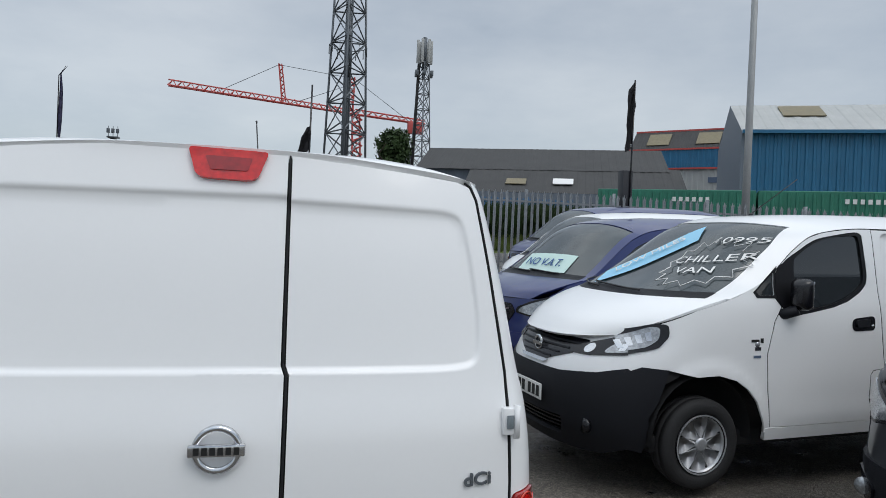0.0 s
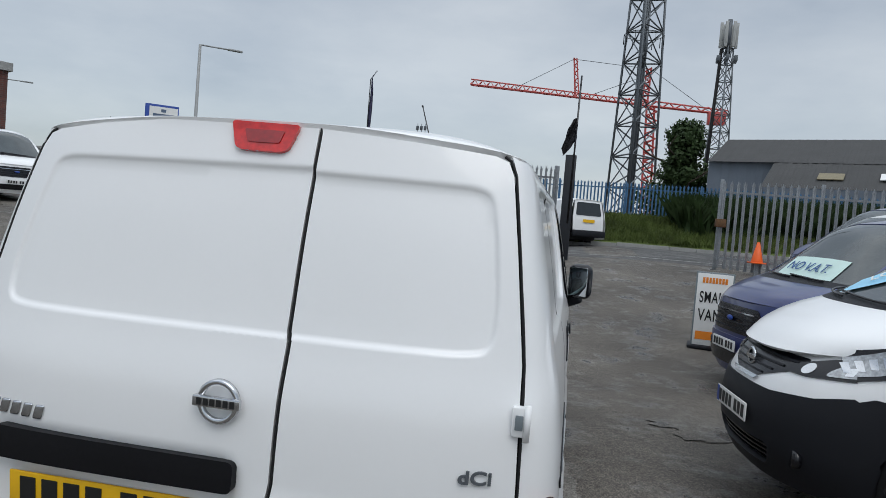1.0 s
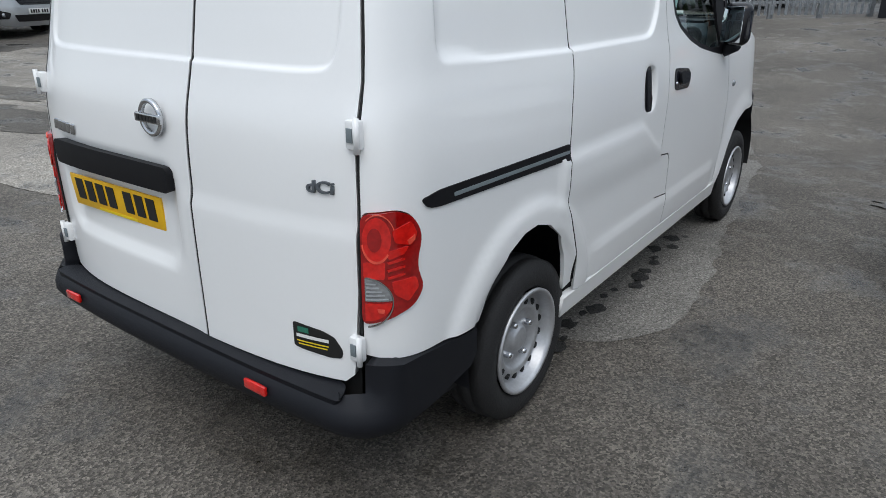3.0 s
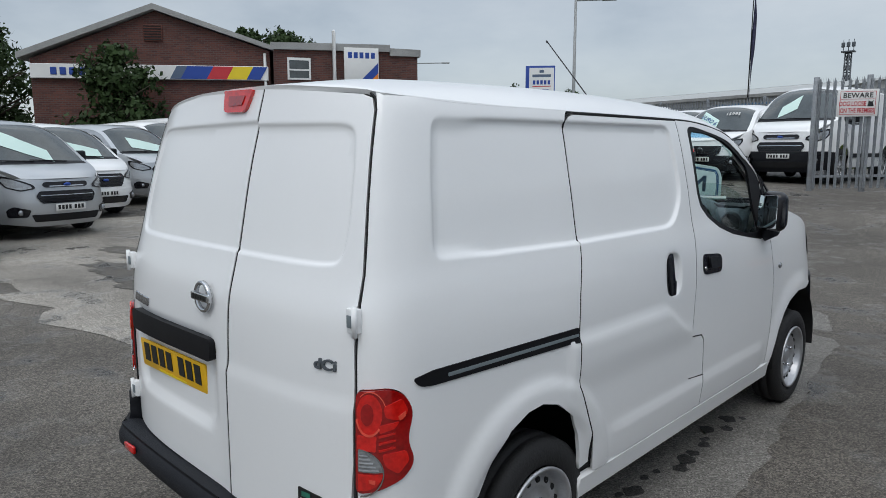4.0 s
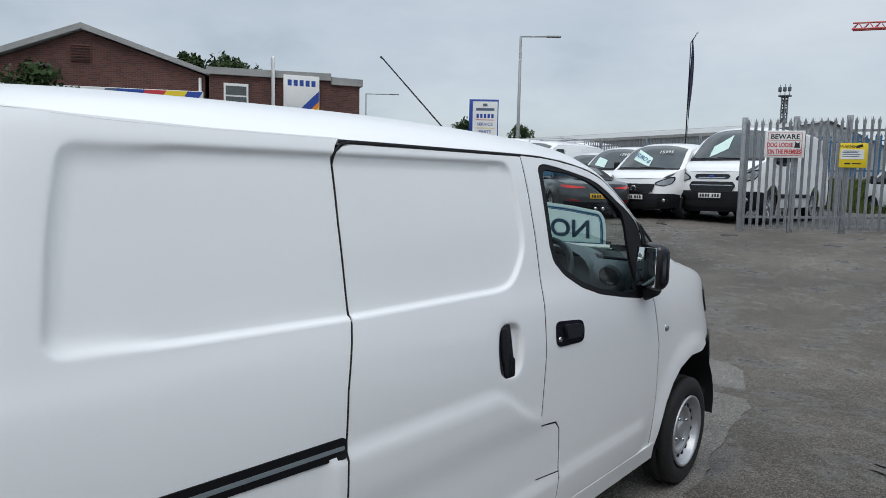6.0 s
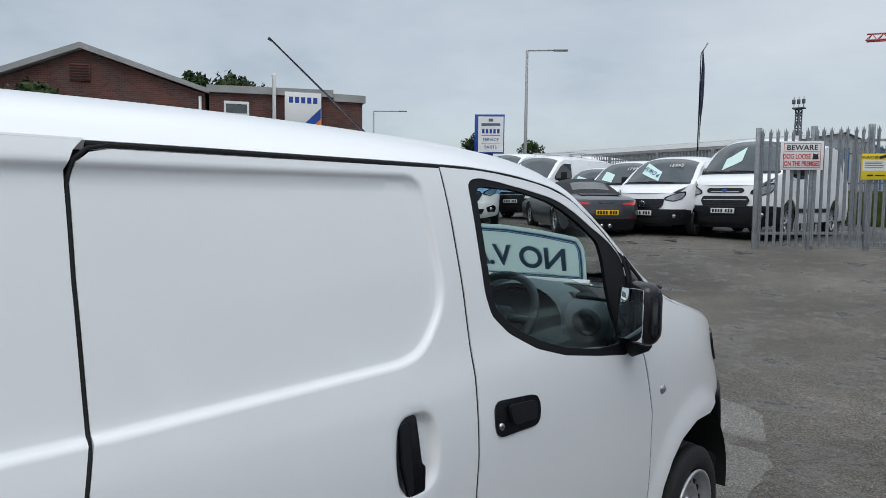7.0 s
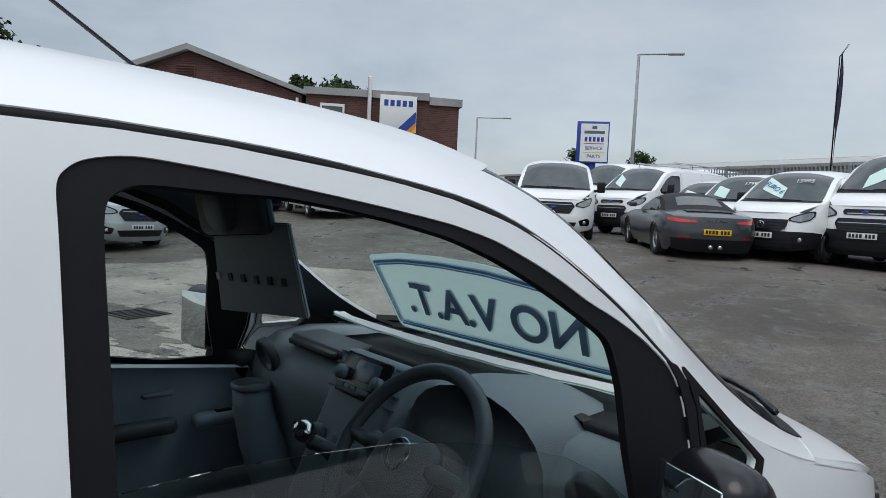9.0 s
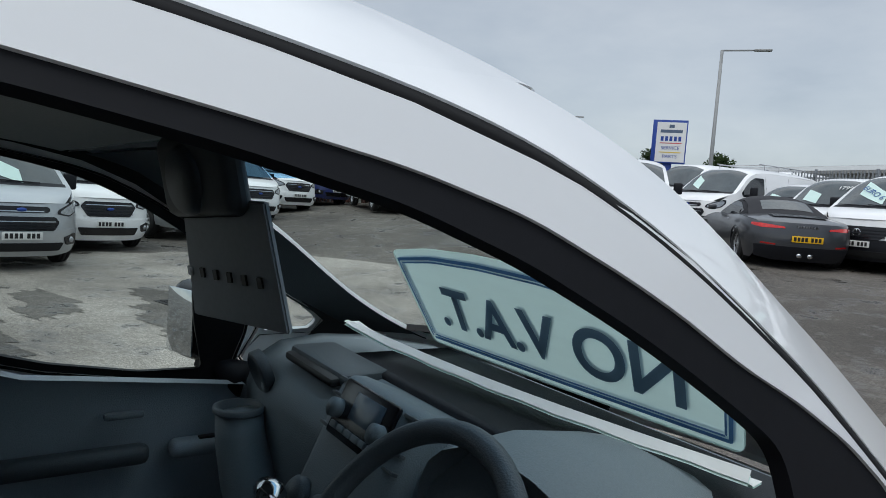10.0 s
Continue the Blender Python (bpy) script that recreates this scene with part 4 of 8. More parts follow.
        facet("lens_ring", ring(0.016, 0.738, 0.103, 0.070, 0.004, 275, 448), CHROME, 0.018, "thin bright lamp ring")
        # rubbing line of the sliding door
        rail = rounded([(0.225, 0.985), (0.25, 0.958), (0.30, 0.950), (1.046, 0.922), (1.047, 0.976), (0.30, 0.994)], 0.015)
        rl = side_part("door_rail", panel(rail, lambda u, z: nv_side(u, z) + Vector((0.004, 0, 0)), 0.03, thick=0.012, out=HOLLOW), SEALBLACK, van, "black sliding door rail")
        side_part("rail_groove", panel(rounded([(0.36, 0.962), (1.04, 0.944), (1.04, 0.955), (0.36, 0.973)], 0.004), lambda u, z: nv_side(u, z) + Vector((0.006, 0, 0)), 0.05, thick=0.002, out=HOLLOW), GREYTRIM, rl)
    for k, (ob, dr) in enumerate(((sliders, cabdoors),)):
        for i, sgn in enumerate((1, -1)):
            def one(name, bm, mat, parent, label=""):
                if sgn < 0:
                    c = mirrored(bm)
                    bm.free()
                    bm = c
                return part(name, bm, mat, parent, label)
            pull = one("handle", panel(rounded([(1.746, 1.160), (1.808, 1.160), (1.818, 1.04), (1.830, 1.035), (1.826, 0.972), (1.768, 0.968), (1.742, 1.06)], 0.012), lambda u, z: NV.side(u, z, -0.002), 0.02, thick=0.02, out=HOLLOW), SATIN, ob[i], "black upright pull handle")
            one("handle_grip", panel(rounded([(1.752, 1.150), (1.775, 1.150), (1.782, 0.985), (1.770, 0.98), (1.750, 1.06)], 0.008), lambda u, z: NV.side(u, z, 0.006), 0.02, thick=0.01, out=HOLLOW), BLACK, pull)
            hd = one("door_handle", panel(rounded([(2.098, 1.126), (2.295, 1.108), (2.315, 1.075), (2.305, 1.018), (2.100, 1.026)], 0.035), lambda u, z: nv_side(u, z) + Vector((0.004, 0, 0)), 0.03, thick=0.006, out=HOLLOW), SATIN, dr[i], "black door handle")
            one("handle_flap", panel(rounded([(2.150, 1.108), (2.285, 1.096), (2.278, 1.046), (2.165, 1.050)], 0.02), lambda u, z: nv_side(u, z) + Vector((0.016, 0, 0)), 0.03, thick=0.01, out=HOLLOW), BLACK, hd)
            c = nv_side(2.122, 1.055)
            bm = lathe([(0.001, 0.008), (0.009, 0.008), (0.010, 0.0)], 14, c=(c.x, c.y, c.z))
            one("lock", bm, CHROME, hd)
            c = nv_side(3.148, 0.945)
            bm = lathe([(0.001, 0.010), (0.010, 0.010), (0.018, 0.004), (0.02, -0.002)], 18, c=(c.x, c.y, c.z))
            one("side_repeater", bm, CLEARLENS, van, "clear round side repeater")
            one("flap_line", panel([(1.972, 0.549), (2.137, 0.532), (2.137, 0.537), (1.972, 0.554)], lambda u, z: nv_side(u, z) + Vector((0.002, 0, 0)), 0.05, thick=0, out=HOLLOW), GAP, ob[i])
    # bumpers
    def rear_bumper(q, z):
        # q runs from the right wheel arch round the back to the left one
        k = abs(q)
        yr = -0.028
        if k > 0.86:
            p = Vector((0.858 if k > 1.1 else 0.858, 0.13 + (k - 0.86) * 0.92, z))
        elif k > 0.62:
            a = (k - 0.62) / 0.24 * math.pi / 2
            p = Vector((0.70 + 0.158 * math.sin(a), yr + 0.158 * (1 - math.cos(a)) + 0.02, z))
        else:
            p = Vector((k / 0.62 * 0.70, yr + 0.02 * (k / 0.62) ** 3, z))
        rnd = 0.05 * smooth01((z - 0.43) / 0.06) * (1 if k < 0.72 else max(0, 1 - (k - 0.72) / 0.1)) + 0.05 * smooth01((0.385 - z) / 0.06)
        n = Vector((0, 1, 0)) if k < 0.62 else Vector((-1, 0, 0)) if k > 0.86 else Vector((-math.sin((k - 0.62) / 0.24 * 1.57), math.cos((k - 0.62) / 0.24 * 1.57), 0))
        p += n * rnd
        if q < 0:
            p.x = -p.x
        return p
    bp = [(-1.235, 0.44), (-1.20, 0.41), (-0.95, 0.375), (-0.7, 0.345), (0.7, 0.345), (0.95, 0.375), (1.20, 0.41), (1.235, 0.44), (1.235, 0.525), (0.95, 0.558), (0.80, 0.574), (0.74, 0.572), (0.735, 0.485), (0.65, 0.474), (-0.65, 0.474), (-0.735, 0.485), (-0.74, 0.572), (-0.80, 0.574), (-0.95, 0.558), (-1.235, 0.525)]
    rb = part("rear_bumper", panel(bp, rear_bumper, 0.03, thick=0.05, out=(0, 0.8, 0.4)), BLACK, van, "black plastic rear bumper")
    for x0, x1 in ((0.40, 0.49), (-0.60, -0.51)):
        part("reflector", box(((x0 + x1) / 2, -0.028, 0.425), (x1 - x0, 0.012, 0.03), 0.004), REDLENS, rb, "red bumper reflector")
    step = rounded([(-0.745, 0.0), (0.745, 0.0), (0.70, 0.075), (-0.70, 0.075)], 0.03)
    part("bumper_step", panel(step, lambda x, y: Vector((x, y - 0.012 + 0.02 * abs(x / 0.745) ** 3, 0.478 - 0.006 * (y < 0.01))), 0.06, thick=0.02, out=(0, 0.3, 0.3)), BLACK, rb)
    def front_form(x, z):
        return NV.front(x, z, 0.012)
    fb = [(-0.77, 0.74), (-0.72, 0.79), (-0.6, 0.75), (-0.35, 0.725), (0.35, 0.725), (0.6, 0.75), (0.72, 0.79), (0.77, 0.74), (0.79, 0.45), (0.78, 0.30), (0.6, 0.22), (-0.6, 0.22), (-0.78, 0.30), (-0.79, 0.45)]
    lower = rounded([(-0.42, 0.43), (0.42, 0.43), (0.38, 0.30), (-0.38, 0.30)], 0.04)
    fbo = part("front_bumper", panel(fb, front_form, 0.04, [lower], thick=0.04, out=(0, 2.5, 0.5)), BLACK, van, "black plastic front bumper")
    for i in range(4):
        part("grille_slat", panel([(-0.40, 0.318 + i * 0.028), (0.40, 0.318 + i * 0.028), (0.40, 0.328 + i * 0.028), (-0.40, 0.328 + i * 0.028)], lambda x, z: NV.front(x, z, -0.012), 0.08, thick=0.02, out=(0, 2.5, 0.4)), SATIN, fbo)
    part("grille_back", panel(gapped(lower, -0.02), lambda x, z: NV.front(x, z, -0.04), 0.1, thick=0, out=(0, 2.5, 0.4)), GAP, fbo)
    corner = [(3.82, 0.79), (3.98, 0.805), (4.12, 0.75), (4.17, 0.45), (4.08, 0.28), (3.955, 0.25), (3.945, 0.48), (3.885, 0.60)]
    both_sides("bumper_corner", panel(corner, lambda y, z: NV.side(y, z, 0.014), 0.035, thick=0.03, out=HOLLOW), BLACK, fbo)
    for sx in (1, -1):
        c = NV.front(0.56 * sx, 0.40, 0.014)
        bm = bmesh.new()
        add_tube(bm, [c - Vector((0, 0.03, 0)), c + Vector((0, 0.006, 0))], 0.05, 20)
        part("fog_lamp_cover", sharp(bm), SATIN, fbo)
    # nose between bonnet and bumper, grille, headlamps
    top = [(x * 0.0725, 0.965 + 0.045 * abs(x / 10) ** 2.4 - 0.006) for x in range(10, -11, -1)]
    nose = [(-0.725, 0.78), (-0.6, 0.746), (-0.35, 0.722), (0.35, 0.722), (0.6, 0.746), (0.725, 0.78)] + top
    part("nose_panel", panel(nose, lambda x, z: NV.front(x, z), 0.04, thick=0.02, out=(0, 2.5, 0.6)), WHITE, van)
    gr = rounded([(-0.46, 0.935), (0.46, 0.935), (0.40, 0.85), (0.14, 0.765), (-0.14, 0.765), (-0.40, 0.85)], 0.03)
    g = part("grille", panel(gr, lambda x, z: NV.front(x, z, 0.008), 0.04, thick=0.01, out=(0, 2.5, 0.6)), SATIN, van, "black mesh front grille")
    for i in range(4):
        z = 0.795 + i * 0.036
        w = 0.2 + 0.07 * i
        part("grille_bar", panel([(-w, z), (w, z), (w, z + 0.010), (-w, z + 0.010)], lambda x, z: NV.front(x, z, 0.017), 0.08, thick=0.01, out=(0, 2.5, 0.6)), BLACK, g)
    part("grille_trim", panel(rounded([(-0.20, 0.772), (0.20, 0.772), (0.16, 0.748), (-0.16, 0.748)], 0.008), lambda x, z: NV.front(x, z, 0.02), 0.05, thick=0.01, out=(0, 2.5, 0.6)), CHROME, g)
    c = NV.front(0, 0.855, 0.03)
    bm = lathe([(0.040, -0.006), (0.050, -0.010), (0.060, -0.004), (0.060, 0.008), (0.040, 0.008), (0.040, -0.006)], 32)
    for v in bm.verts:
        v.co = Vector((c.x + v.co.y, c.y - v.co.x, c.z + v.co.z))
    bd = part("badge", bm, CHROME, g, "round chrome badge")
    part("badge_bar", box((c.x, c.y + 0.006, c.z), (0.135, 0.012, 0.028), 0.003), CHROME, bd)
    for sx in (1, -1):
        def lampface(dd):
            def f(a, z):
                p = NV.side(a, z, 0.0) if a < 4.08 else NV.front(0.70 - (a - 4.08) * 1.0, z)
                n = Vector((0.75, 0.65, 0.1)) if a < 4.08 else Vector((0.3, 0.95, 0.1))
                p = p + n * dd
                p.x *= sx
                return p
            return f
        hl = rounded([(3.80, 1.075), (3.80, 1.0), (3.87, 0.925), (4.08, 0.872), (4.28, 0.850), (4.42, 0.852), (4.40, 0.895), (4.24, 0.955), (4.02, 1.030), (3.88, 1.078)], 0.025)
        lamp = part("headlamp", panel(hl, lampface(0.012), 0.035, thick=0.03, out=(0, 3.2, 0.7)), SATIN, van, "headlamp with a clear lens and dark inner end")
        inner = rounded([(3.845, 1.055), (3.86, 0.98), (3.93, 0.930), (4.10, 0.885), (4.20, 0.872), (4.17, 0.935), (4.00, 1.010), (3.90, 1.058)], 0.03)
        part("lamp_lens", panel(inner, lampface(0.017), 0.04, thick=0.004, out=(0, 3.2, 0.7)), CLEARLENS, lamp)
        for k in range(5):
            a0 = 3.90 + 0.05 * k
            part("reflector_facet", panel([(a0, 0.97 - 0.018 * k), (a0 + 0.028, 0.965 - 0.018 * k), (a0 + 0.030, 1.015 - 0.02 * k), (a0, 1.025 - 0.02 * k)], lampface(0.020), 0.05, thick=0.002, out=(0, 3.2, 0.7)), CHROME, lamp)
        ball = [(4.29 + 0.034 * math.cos(a * math.tau / 18), 0.892 + 0.030 * math.sin(a * math.tau / 18)) for a in range(18)]
        part("lamp_bulb", panel(ball, lampface(0.017), 0.03, thick=0.004, out=(0, 3.2, 0.7)), CHROME, lamp)
    pm = Matrix.Translation(NV.front(0, 0.555, 0.03)) @ pose(0, 0, 0, 90, 0, 180)
    plate = part("number_plate", box((0, 0, 0), (0.52, 0.111, 0.008), 0.003, pm), PLATE, fbo, "white front number plate")
    bars([(-0.205 + 0.062 * i + (0.035 if i > 3 else 0) + 0.01, 0, 0.044, 0.075) for i in range(7)], pm @ Matrix.Translation((0, 0, 0.0055)), INK, plate, "plate_character")
    bars([(-0.238, 0, 0.036, 0.10)], pm @ Matrix.Translation((0, 0, 0.005)), SIGNBLUE, plate)
    # mirrors
    for sx in (1, -1):
        arm = new("door_mirror")
        arm.parent = van
        arm["label"] = "black door mirror on a short arm"
        arm.matrix_basis = Matrix.Translation((0.92 * sx, 2.835, 0)) @ pose(0, 0, 0, 0, 0, 20 * -sx) @ Matrix.Translation((-0.968 * sx, -2.845, 0))
        bm = add_box(bmesh.new(), (0.945, 2.845, 1.282), (0.145, 0.11, 0.215), 0.045, seg=4)
        for v in bm.verts:
            k = (v.co.y - 2.845) / 0.0575
            if k > 0:
                v.co.x = 0.940 + (v.co.x - 0.940) * (1 - 0.25 * k)
                v.co.z = 1.275 + (v.co.z - 1.275) * (1 - 0.2 * k)
        if sx < 0:
            bm2 = mirrored(bm)
            bm.free()
            bm = bm2
        part("mirror_housing", bm, SATIN, arm)
        part("mirror_glass", box((0.945 * sx, 2.7890, 1.282), (0.116, 0.005, 0.175), 0.002), MIRROR, arm, "mirror glass")
        bm = bmesh.new()
        add_tube(bm, [(0.80 * sx, 2.90, 1.135), (0.87 * sx, 2.88, 1.15), (0.93 * sx, 2.86, 1.18)], [0.05, 0.036, 0.04], 12)
        part("mirror_arm", bm, BLACK, arm)
    # wheels, floor pan
    for i, (y, nm) in enumerate(((0.850, "rear_wheel"), (3.556, "front_wheel"))):
        for sx in (1, -1):
            add_wheel(van, nm, (0.748 * sx, y, 0.30), sx, 0.30, 0.175, wheel_kind)
            bm = bmesh.new()
            pts = [(y + 0.385 * math.cos(a), 0.365 + 0.385 * math.sin(a)) for a in [(-0.15 + k * (math.pi + 0.3) / 16) for k in range(17)]]
            o = [bm.verts.new((0.835 * sx, p[0], p[1])) for p in pts]
            n = [bm.verts.new((0.50 * sx, p[0], p[1])) for p in pts]
            for k in range(16):
                bm.faces.new((o[k], o[k + 1], n[k + 1], n[k]))
            bm.faces.new(n)
            part("wheel_well", bm, GAP if i else BLACK, van)
    part("floor_pan", box((0, 2.05, 0.30), (1.5, 3.7, 0.12), 0.03), GAP, van)
    # aerial on the roof
    a0 = NV.skin(3.95, 0.03, 0.0)
    bm = bmesh.new()
    add_tube(bm, [a0 - Vector((0, 0, 0.005)), a0 + Vector((0, -0.01, 0.02))], [0.022, 0.012], 12)
    add_tube(bm, [a0 + Vector((0, -0.01, 0.018)), (0.012, 1.985, 2.158), (0.012, 1.968, 2.166)], [0.004, 0.003, 0.0055], 6)
    part("aerial", bm, SATIN, van, "thin whip aerial")
    return van


def scaled(keys, sy, sz):
    return [(a * sy, b * sz) for a, b in keys]


def at_ground(x, y, turn, length, front=True):
    """A vehicle's pose, given where its front (or tail) middle stands and how it is turned."""
    f = Vector((-math.sin(radians(turn)), math.cos(radians(turn)), 0))
    o = Vector((x, y, 0)) - f * length
    za, zb = ground_z(o.x, o.y), ground_z(x, y)
    pitch = math.degrees(math.atan2(zb - za, length))
    return Matrix.Translation((o.x, o.y, za)) @ pose(0, 0, 0, 0, 0, turn) @ pose(0, 0, 0, pitch, 0, 0)


BIGW = [(0.2, 0.90), (0.35, 0.96), (0.6, 0.985), (1.0, 0.975), (1.2, 0.945), (1.5, 0.88), (1.8, 0.80), (1.95, 0.74)]
BIGEDGE = [(0.05, 1.83), (0.6, 1.85), (1.6, 1.85), (2.6, 1.845), (3.05, 1.82), (3.35, 1.765), (3.6, 1.66), (3.85, 1.49), (4.08, 1.32), (4.22, 1.235), (4.45, 1.16), (4.66, 1.07), (4.78, 0.99)]
BIGCENTRE = [(0.03, 1.90), (0.6, 1.96), (1.6, 1.975), (2.6, 1.97), (3.1, 1.95), (3.45, 1.905), (3.74, 1.80), (3.98, 1.58), (4.18, 1.38), (4.33, 1.24), (4.58, 1.175), (4.80, 1.10), (4.92, 0.995)]


def big_van(label, x, y, turn, paint=None, size=(1.0, 1.0, 1.0), bumper=None, grille="twin", banner=None, rack=False, price=False, group="vans for sale"):
    """A mid-size van seen mostly from the front: bonnet, raked screen, tall grille and swept headlamps."""
    paint = paint or WHITE
    bumper = bumper or paint
    sx, sy, sz = size
    L = 4.97 * sy
    van = thing("parked_van", label, "van", at_ground(x, y, turn, L), group)
    sh = Shell([(z * sz, w * sx) for z, w in BIGW], scaled(BIGEDGE, sy, sz), scaled(BIGCENTRE, sy, sz), 3.9 * sy, 1.07 * sy, 2.9, [(0.2 * sz, 0.10), (0.35 * sz, 0.02), (0.55 * sz, 0.0), (0.8 * sz, 0.03), (1.0 * sz, 0.08), (1.2 * sz, 0.22)])
    S = lambda p: [(a * sy, b * sz) for a, b in p]
    F = lambda p: [(a * sx, b * sz) for a, b in p]
    hollow, fh = (0, 99, 0.95), (0, L * 0.6, 0.7)
    arch_f = [(3.60, 0.30), (3.62, 0.50), (3.70, 0.64), (3.84, 0.73), (4.0, 0.76), (4.16, 0.73), (4.30, 0.64), (4.38, 0.50), (4.40, 0.30)]
    arch_r = [(0.66, 0.30), (0.68, 0.50), (0.76, 0.64), (0.90, 0.73), (1.06, 0.76), (1.22, 0.73), (1.36, 0.64), (1.44, 0.50), (1.46, 0.30)]
    side = S([(0.03, 0.33)] + arch_r + arch_f + [(4.55, 0.30), (4.66, 0.55), (4.62, 0.80), (4.70, 0.99), (4.45, 1.15), (4.22, 1.23), (4.08, 1.315), (3.85, 1.485), (3.6, 1.655), (3.35, 1.76), (3.05, 1.815), (2.6, 1.84), (1.6, 1.845), (0.05, 1.83)])
    win = S(rounded([(2.85, 1.70), (3.28, 1.69), (3.52, 1.60), (3.78, 1.42), (3.98, 1.25), (3.92, 1.17), (3.35, 1.13), (2.92, 1.16)], 0.06))
    both_sides("body_side", panel(side, lambda a, z: sh.side(a, z), 0.12, [win], thick=0.02, out=hollow), paint, van)
    both_sides("side_window", panel(gapped(win, -0.01), lambda a, z: sh.side(a, z, -0.008), 0.15, thick=0.004, out=hollow), DARKGLASS, van)
    for ln in ([(2.80, 0.42), (2.806, 0.42), (2.806, 1.78), (2.80, 1.78)], [(3.66, 0.70), (3.666, 0.70), (3.85, 1.15), (3.84, 1.15)], [(1.62, 0.42), (1.626, 0.42), (1.626, 1.80), (1.62, 1.80)]):
        both_sides("shut_line", panel(S(ln), lambda a, z: sh.side(a, z, 0.003), 0.2, thick=0, out=hollow), GAP, van)
    both_sides("rub_strip", panel(S([(1.5, 0.50), (3.58, 0.50), (3.58, 0.58), (1.5, 0.58)]), lambda a, z: sh.side(a, z, 0.012), 0.2, thick=0.012, out=hollow), BLACK if bumper is BLACK else paint, van)
    part("roof", sh.sheet(0, 5.35, -1, 1, 24, 20, 0, 0.02), paint, van)
    both_sides("screen_pillar", sh.sheet(5.35, 9.3, 0.90, 1, 14, 3, 0, 0.03), paint, van)
    part("windscreen", sh.sheet(5.4, 9.0, -0.90, 0.90, 14, 16, -0.006, 0.004), SCREEN, van)
    part("scuttle", sh.sheet(8.75, 9.3, -0.92, 0.92, 4, 16, 0.002, 0.01), BLACK, van)
    part("bonnet", sh.sheet(9.3, 12.0, -0.985, 0.985, 12, 20, 0.002, 0.02), paint, van)
    for v in (-0.5, 0.15):
        part("wiper", tube([sh.skin(8.95 - 0.2 * k / 4, v + 0.7 * k / 4, 0.02) for k in range(5)], 0.010, 5), SATIN, van)
    top = F([(xx * 0.086, 0.985 + 0.02 * abs(xx / 10) ** 2.4) for xx in range(10, -11, -1)])
    low = F([(-0.88, 0.60), (0.88, 0.60)])
    part("nose_panel", panel(low + top, lambda a, z: sh.front(a, z), 0.10, thick=0.02, out=fh), paint, van)
    bump = F([(-0.90, 0.62), (0.90, 0.62), (0.92, 0.45), (0.86, 0.27), (0.5, 0.22), (-0.5, 0.22), (-0.86, 0.27), (-0.92, 0.45)])
    fb = part("front_bumper", panel(bump, lambda a, z: sh.front(a, z, 0.02), 0.08, thick=0.03, out=fh), bumper, van)
    both_sides("bumper_corner", panel(S([(4.39, 0.60), (4.66, 0.62), (4.70, 0.45), (4.60, 0.28), (4.41, 0.30), (4.40, 0.50)]), lambda a, z: sh.side(a, z, 0.014), 0.06, thick=0.02, out=hollow), bumper, fb)
    def front_part(name, poly, mat, d, parent, r=0.03, step=0.08, label=""):
        return part(name, panel(F(rounded(poly, r)), lambda a, z: sh.front(a, z, d), step, thick=0.015, out=fh), mat, parent, label)
    if grille == "hex":
        g = front_part("grille", [(-0.42, 0.93), (0.42, 0.93), (0.50, 0.84), (0.38, 0.66), (-0.38, 0.66), (-0.50, 0.84)], SATIN, 0.012, van, label="black hexagonal grille")
        for i in range(4):
            z = 0.70 + i * 0.055
            front_part("grille_bar", [(-0.42, z), (0.42, z), (0.42, z + 0.014), (-0.42, z + 0.014)], CHROME if i == 3 else BLACK, 0.026, g, 0.004)
        front_part("lower_grille", [(-0.55, 0.46), (0.55, 0.46), (0.48, 0.32), (-0.48, 0.32)], SATIN, 0.032, fb)
        bz = 0.80
    elif grille == "star":
        g = front_part("grille", [(-0.52, 0.86), (0.52, 0.86), (0.50, 0.72), (0.40, 0.62), (-0.40, 0.62), (-0.50, 0.72)], SATIN, 0.03, van, label="wide black slatted grille")
        for i in range(3):
            z = 0.665 + i * 0.06
            front_part("grille_bar", [(-0.49, z), (0.49, z), (0.49, z + 0.022), (-0.49, z + 0.022)], BLACK, 0.044, g, 0.006)
        front_part("lower_grille", [(-0.62, 0.40), (0.62, 0.40), (0.55, 0.28), (-0.55, 0.28)], GAP, 0.032, fb)
        bz = 0.74
    else:
        g = front_part("grille", [(-0.36, 0.945), (0.36, 0.945), (0.40, 0.90), (0.36, 0.855), (-0.36, 0.855), (-0.40, 0.90)], SATIN, 0.012, van, label="slim upper grille")
        front_part("grille_trim", [(-0.30, 0.868), (0.30, 0.868), (0.30, 0.885), (-0.30, 0.885)], CHROME, 0.024, g, 0.004)
        lo = front_part("lower_grille", [(-0.46, 0.80), (0.46, 0.80), (0.52, 0.72), (0.44, 0.60), (-0.44, 0.60), (-0.52, 0.72)], SATIN, 0.03, van, label="large black lower grille")
        for i in range(3):
            z = 0.635 + i * 0.045
            front_part("grille_bar", [(-0.46, z), (0.46, z), (0.46, z + 0.012), (-0.46, z + 0.012)], CHROME if i == 2 else BLACK, 0.042, lo, 0.004)
        front_part("bumper_grille", [(-0.60, 0.42), (0.60, 0.42), (0.54, 0.30), (-0.54, 0.30)], GAP, 0.032, fb)
        bz = 0.90
    c = sh.front(0, bz * sz, 0.035)
    bm = lathe([(0.001, 0.012), (0.035, 0.010), (0.045, 0.0)] if grille != "star" else [(0.055, -0.004), (0.065, 0.010), (0.075, -0.004)], 24)
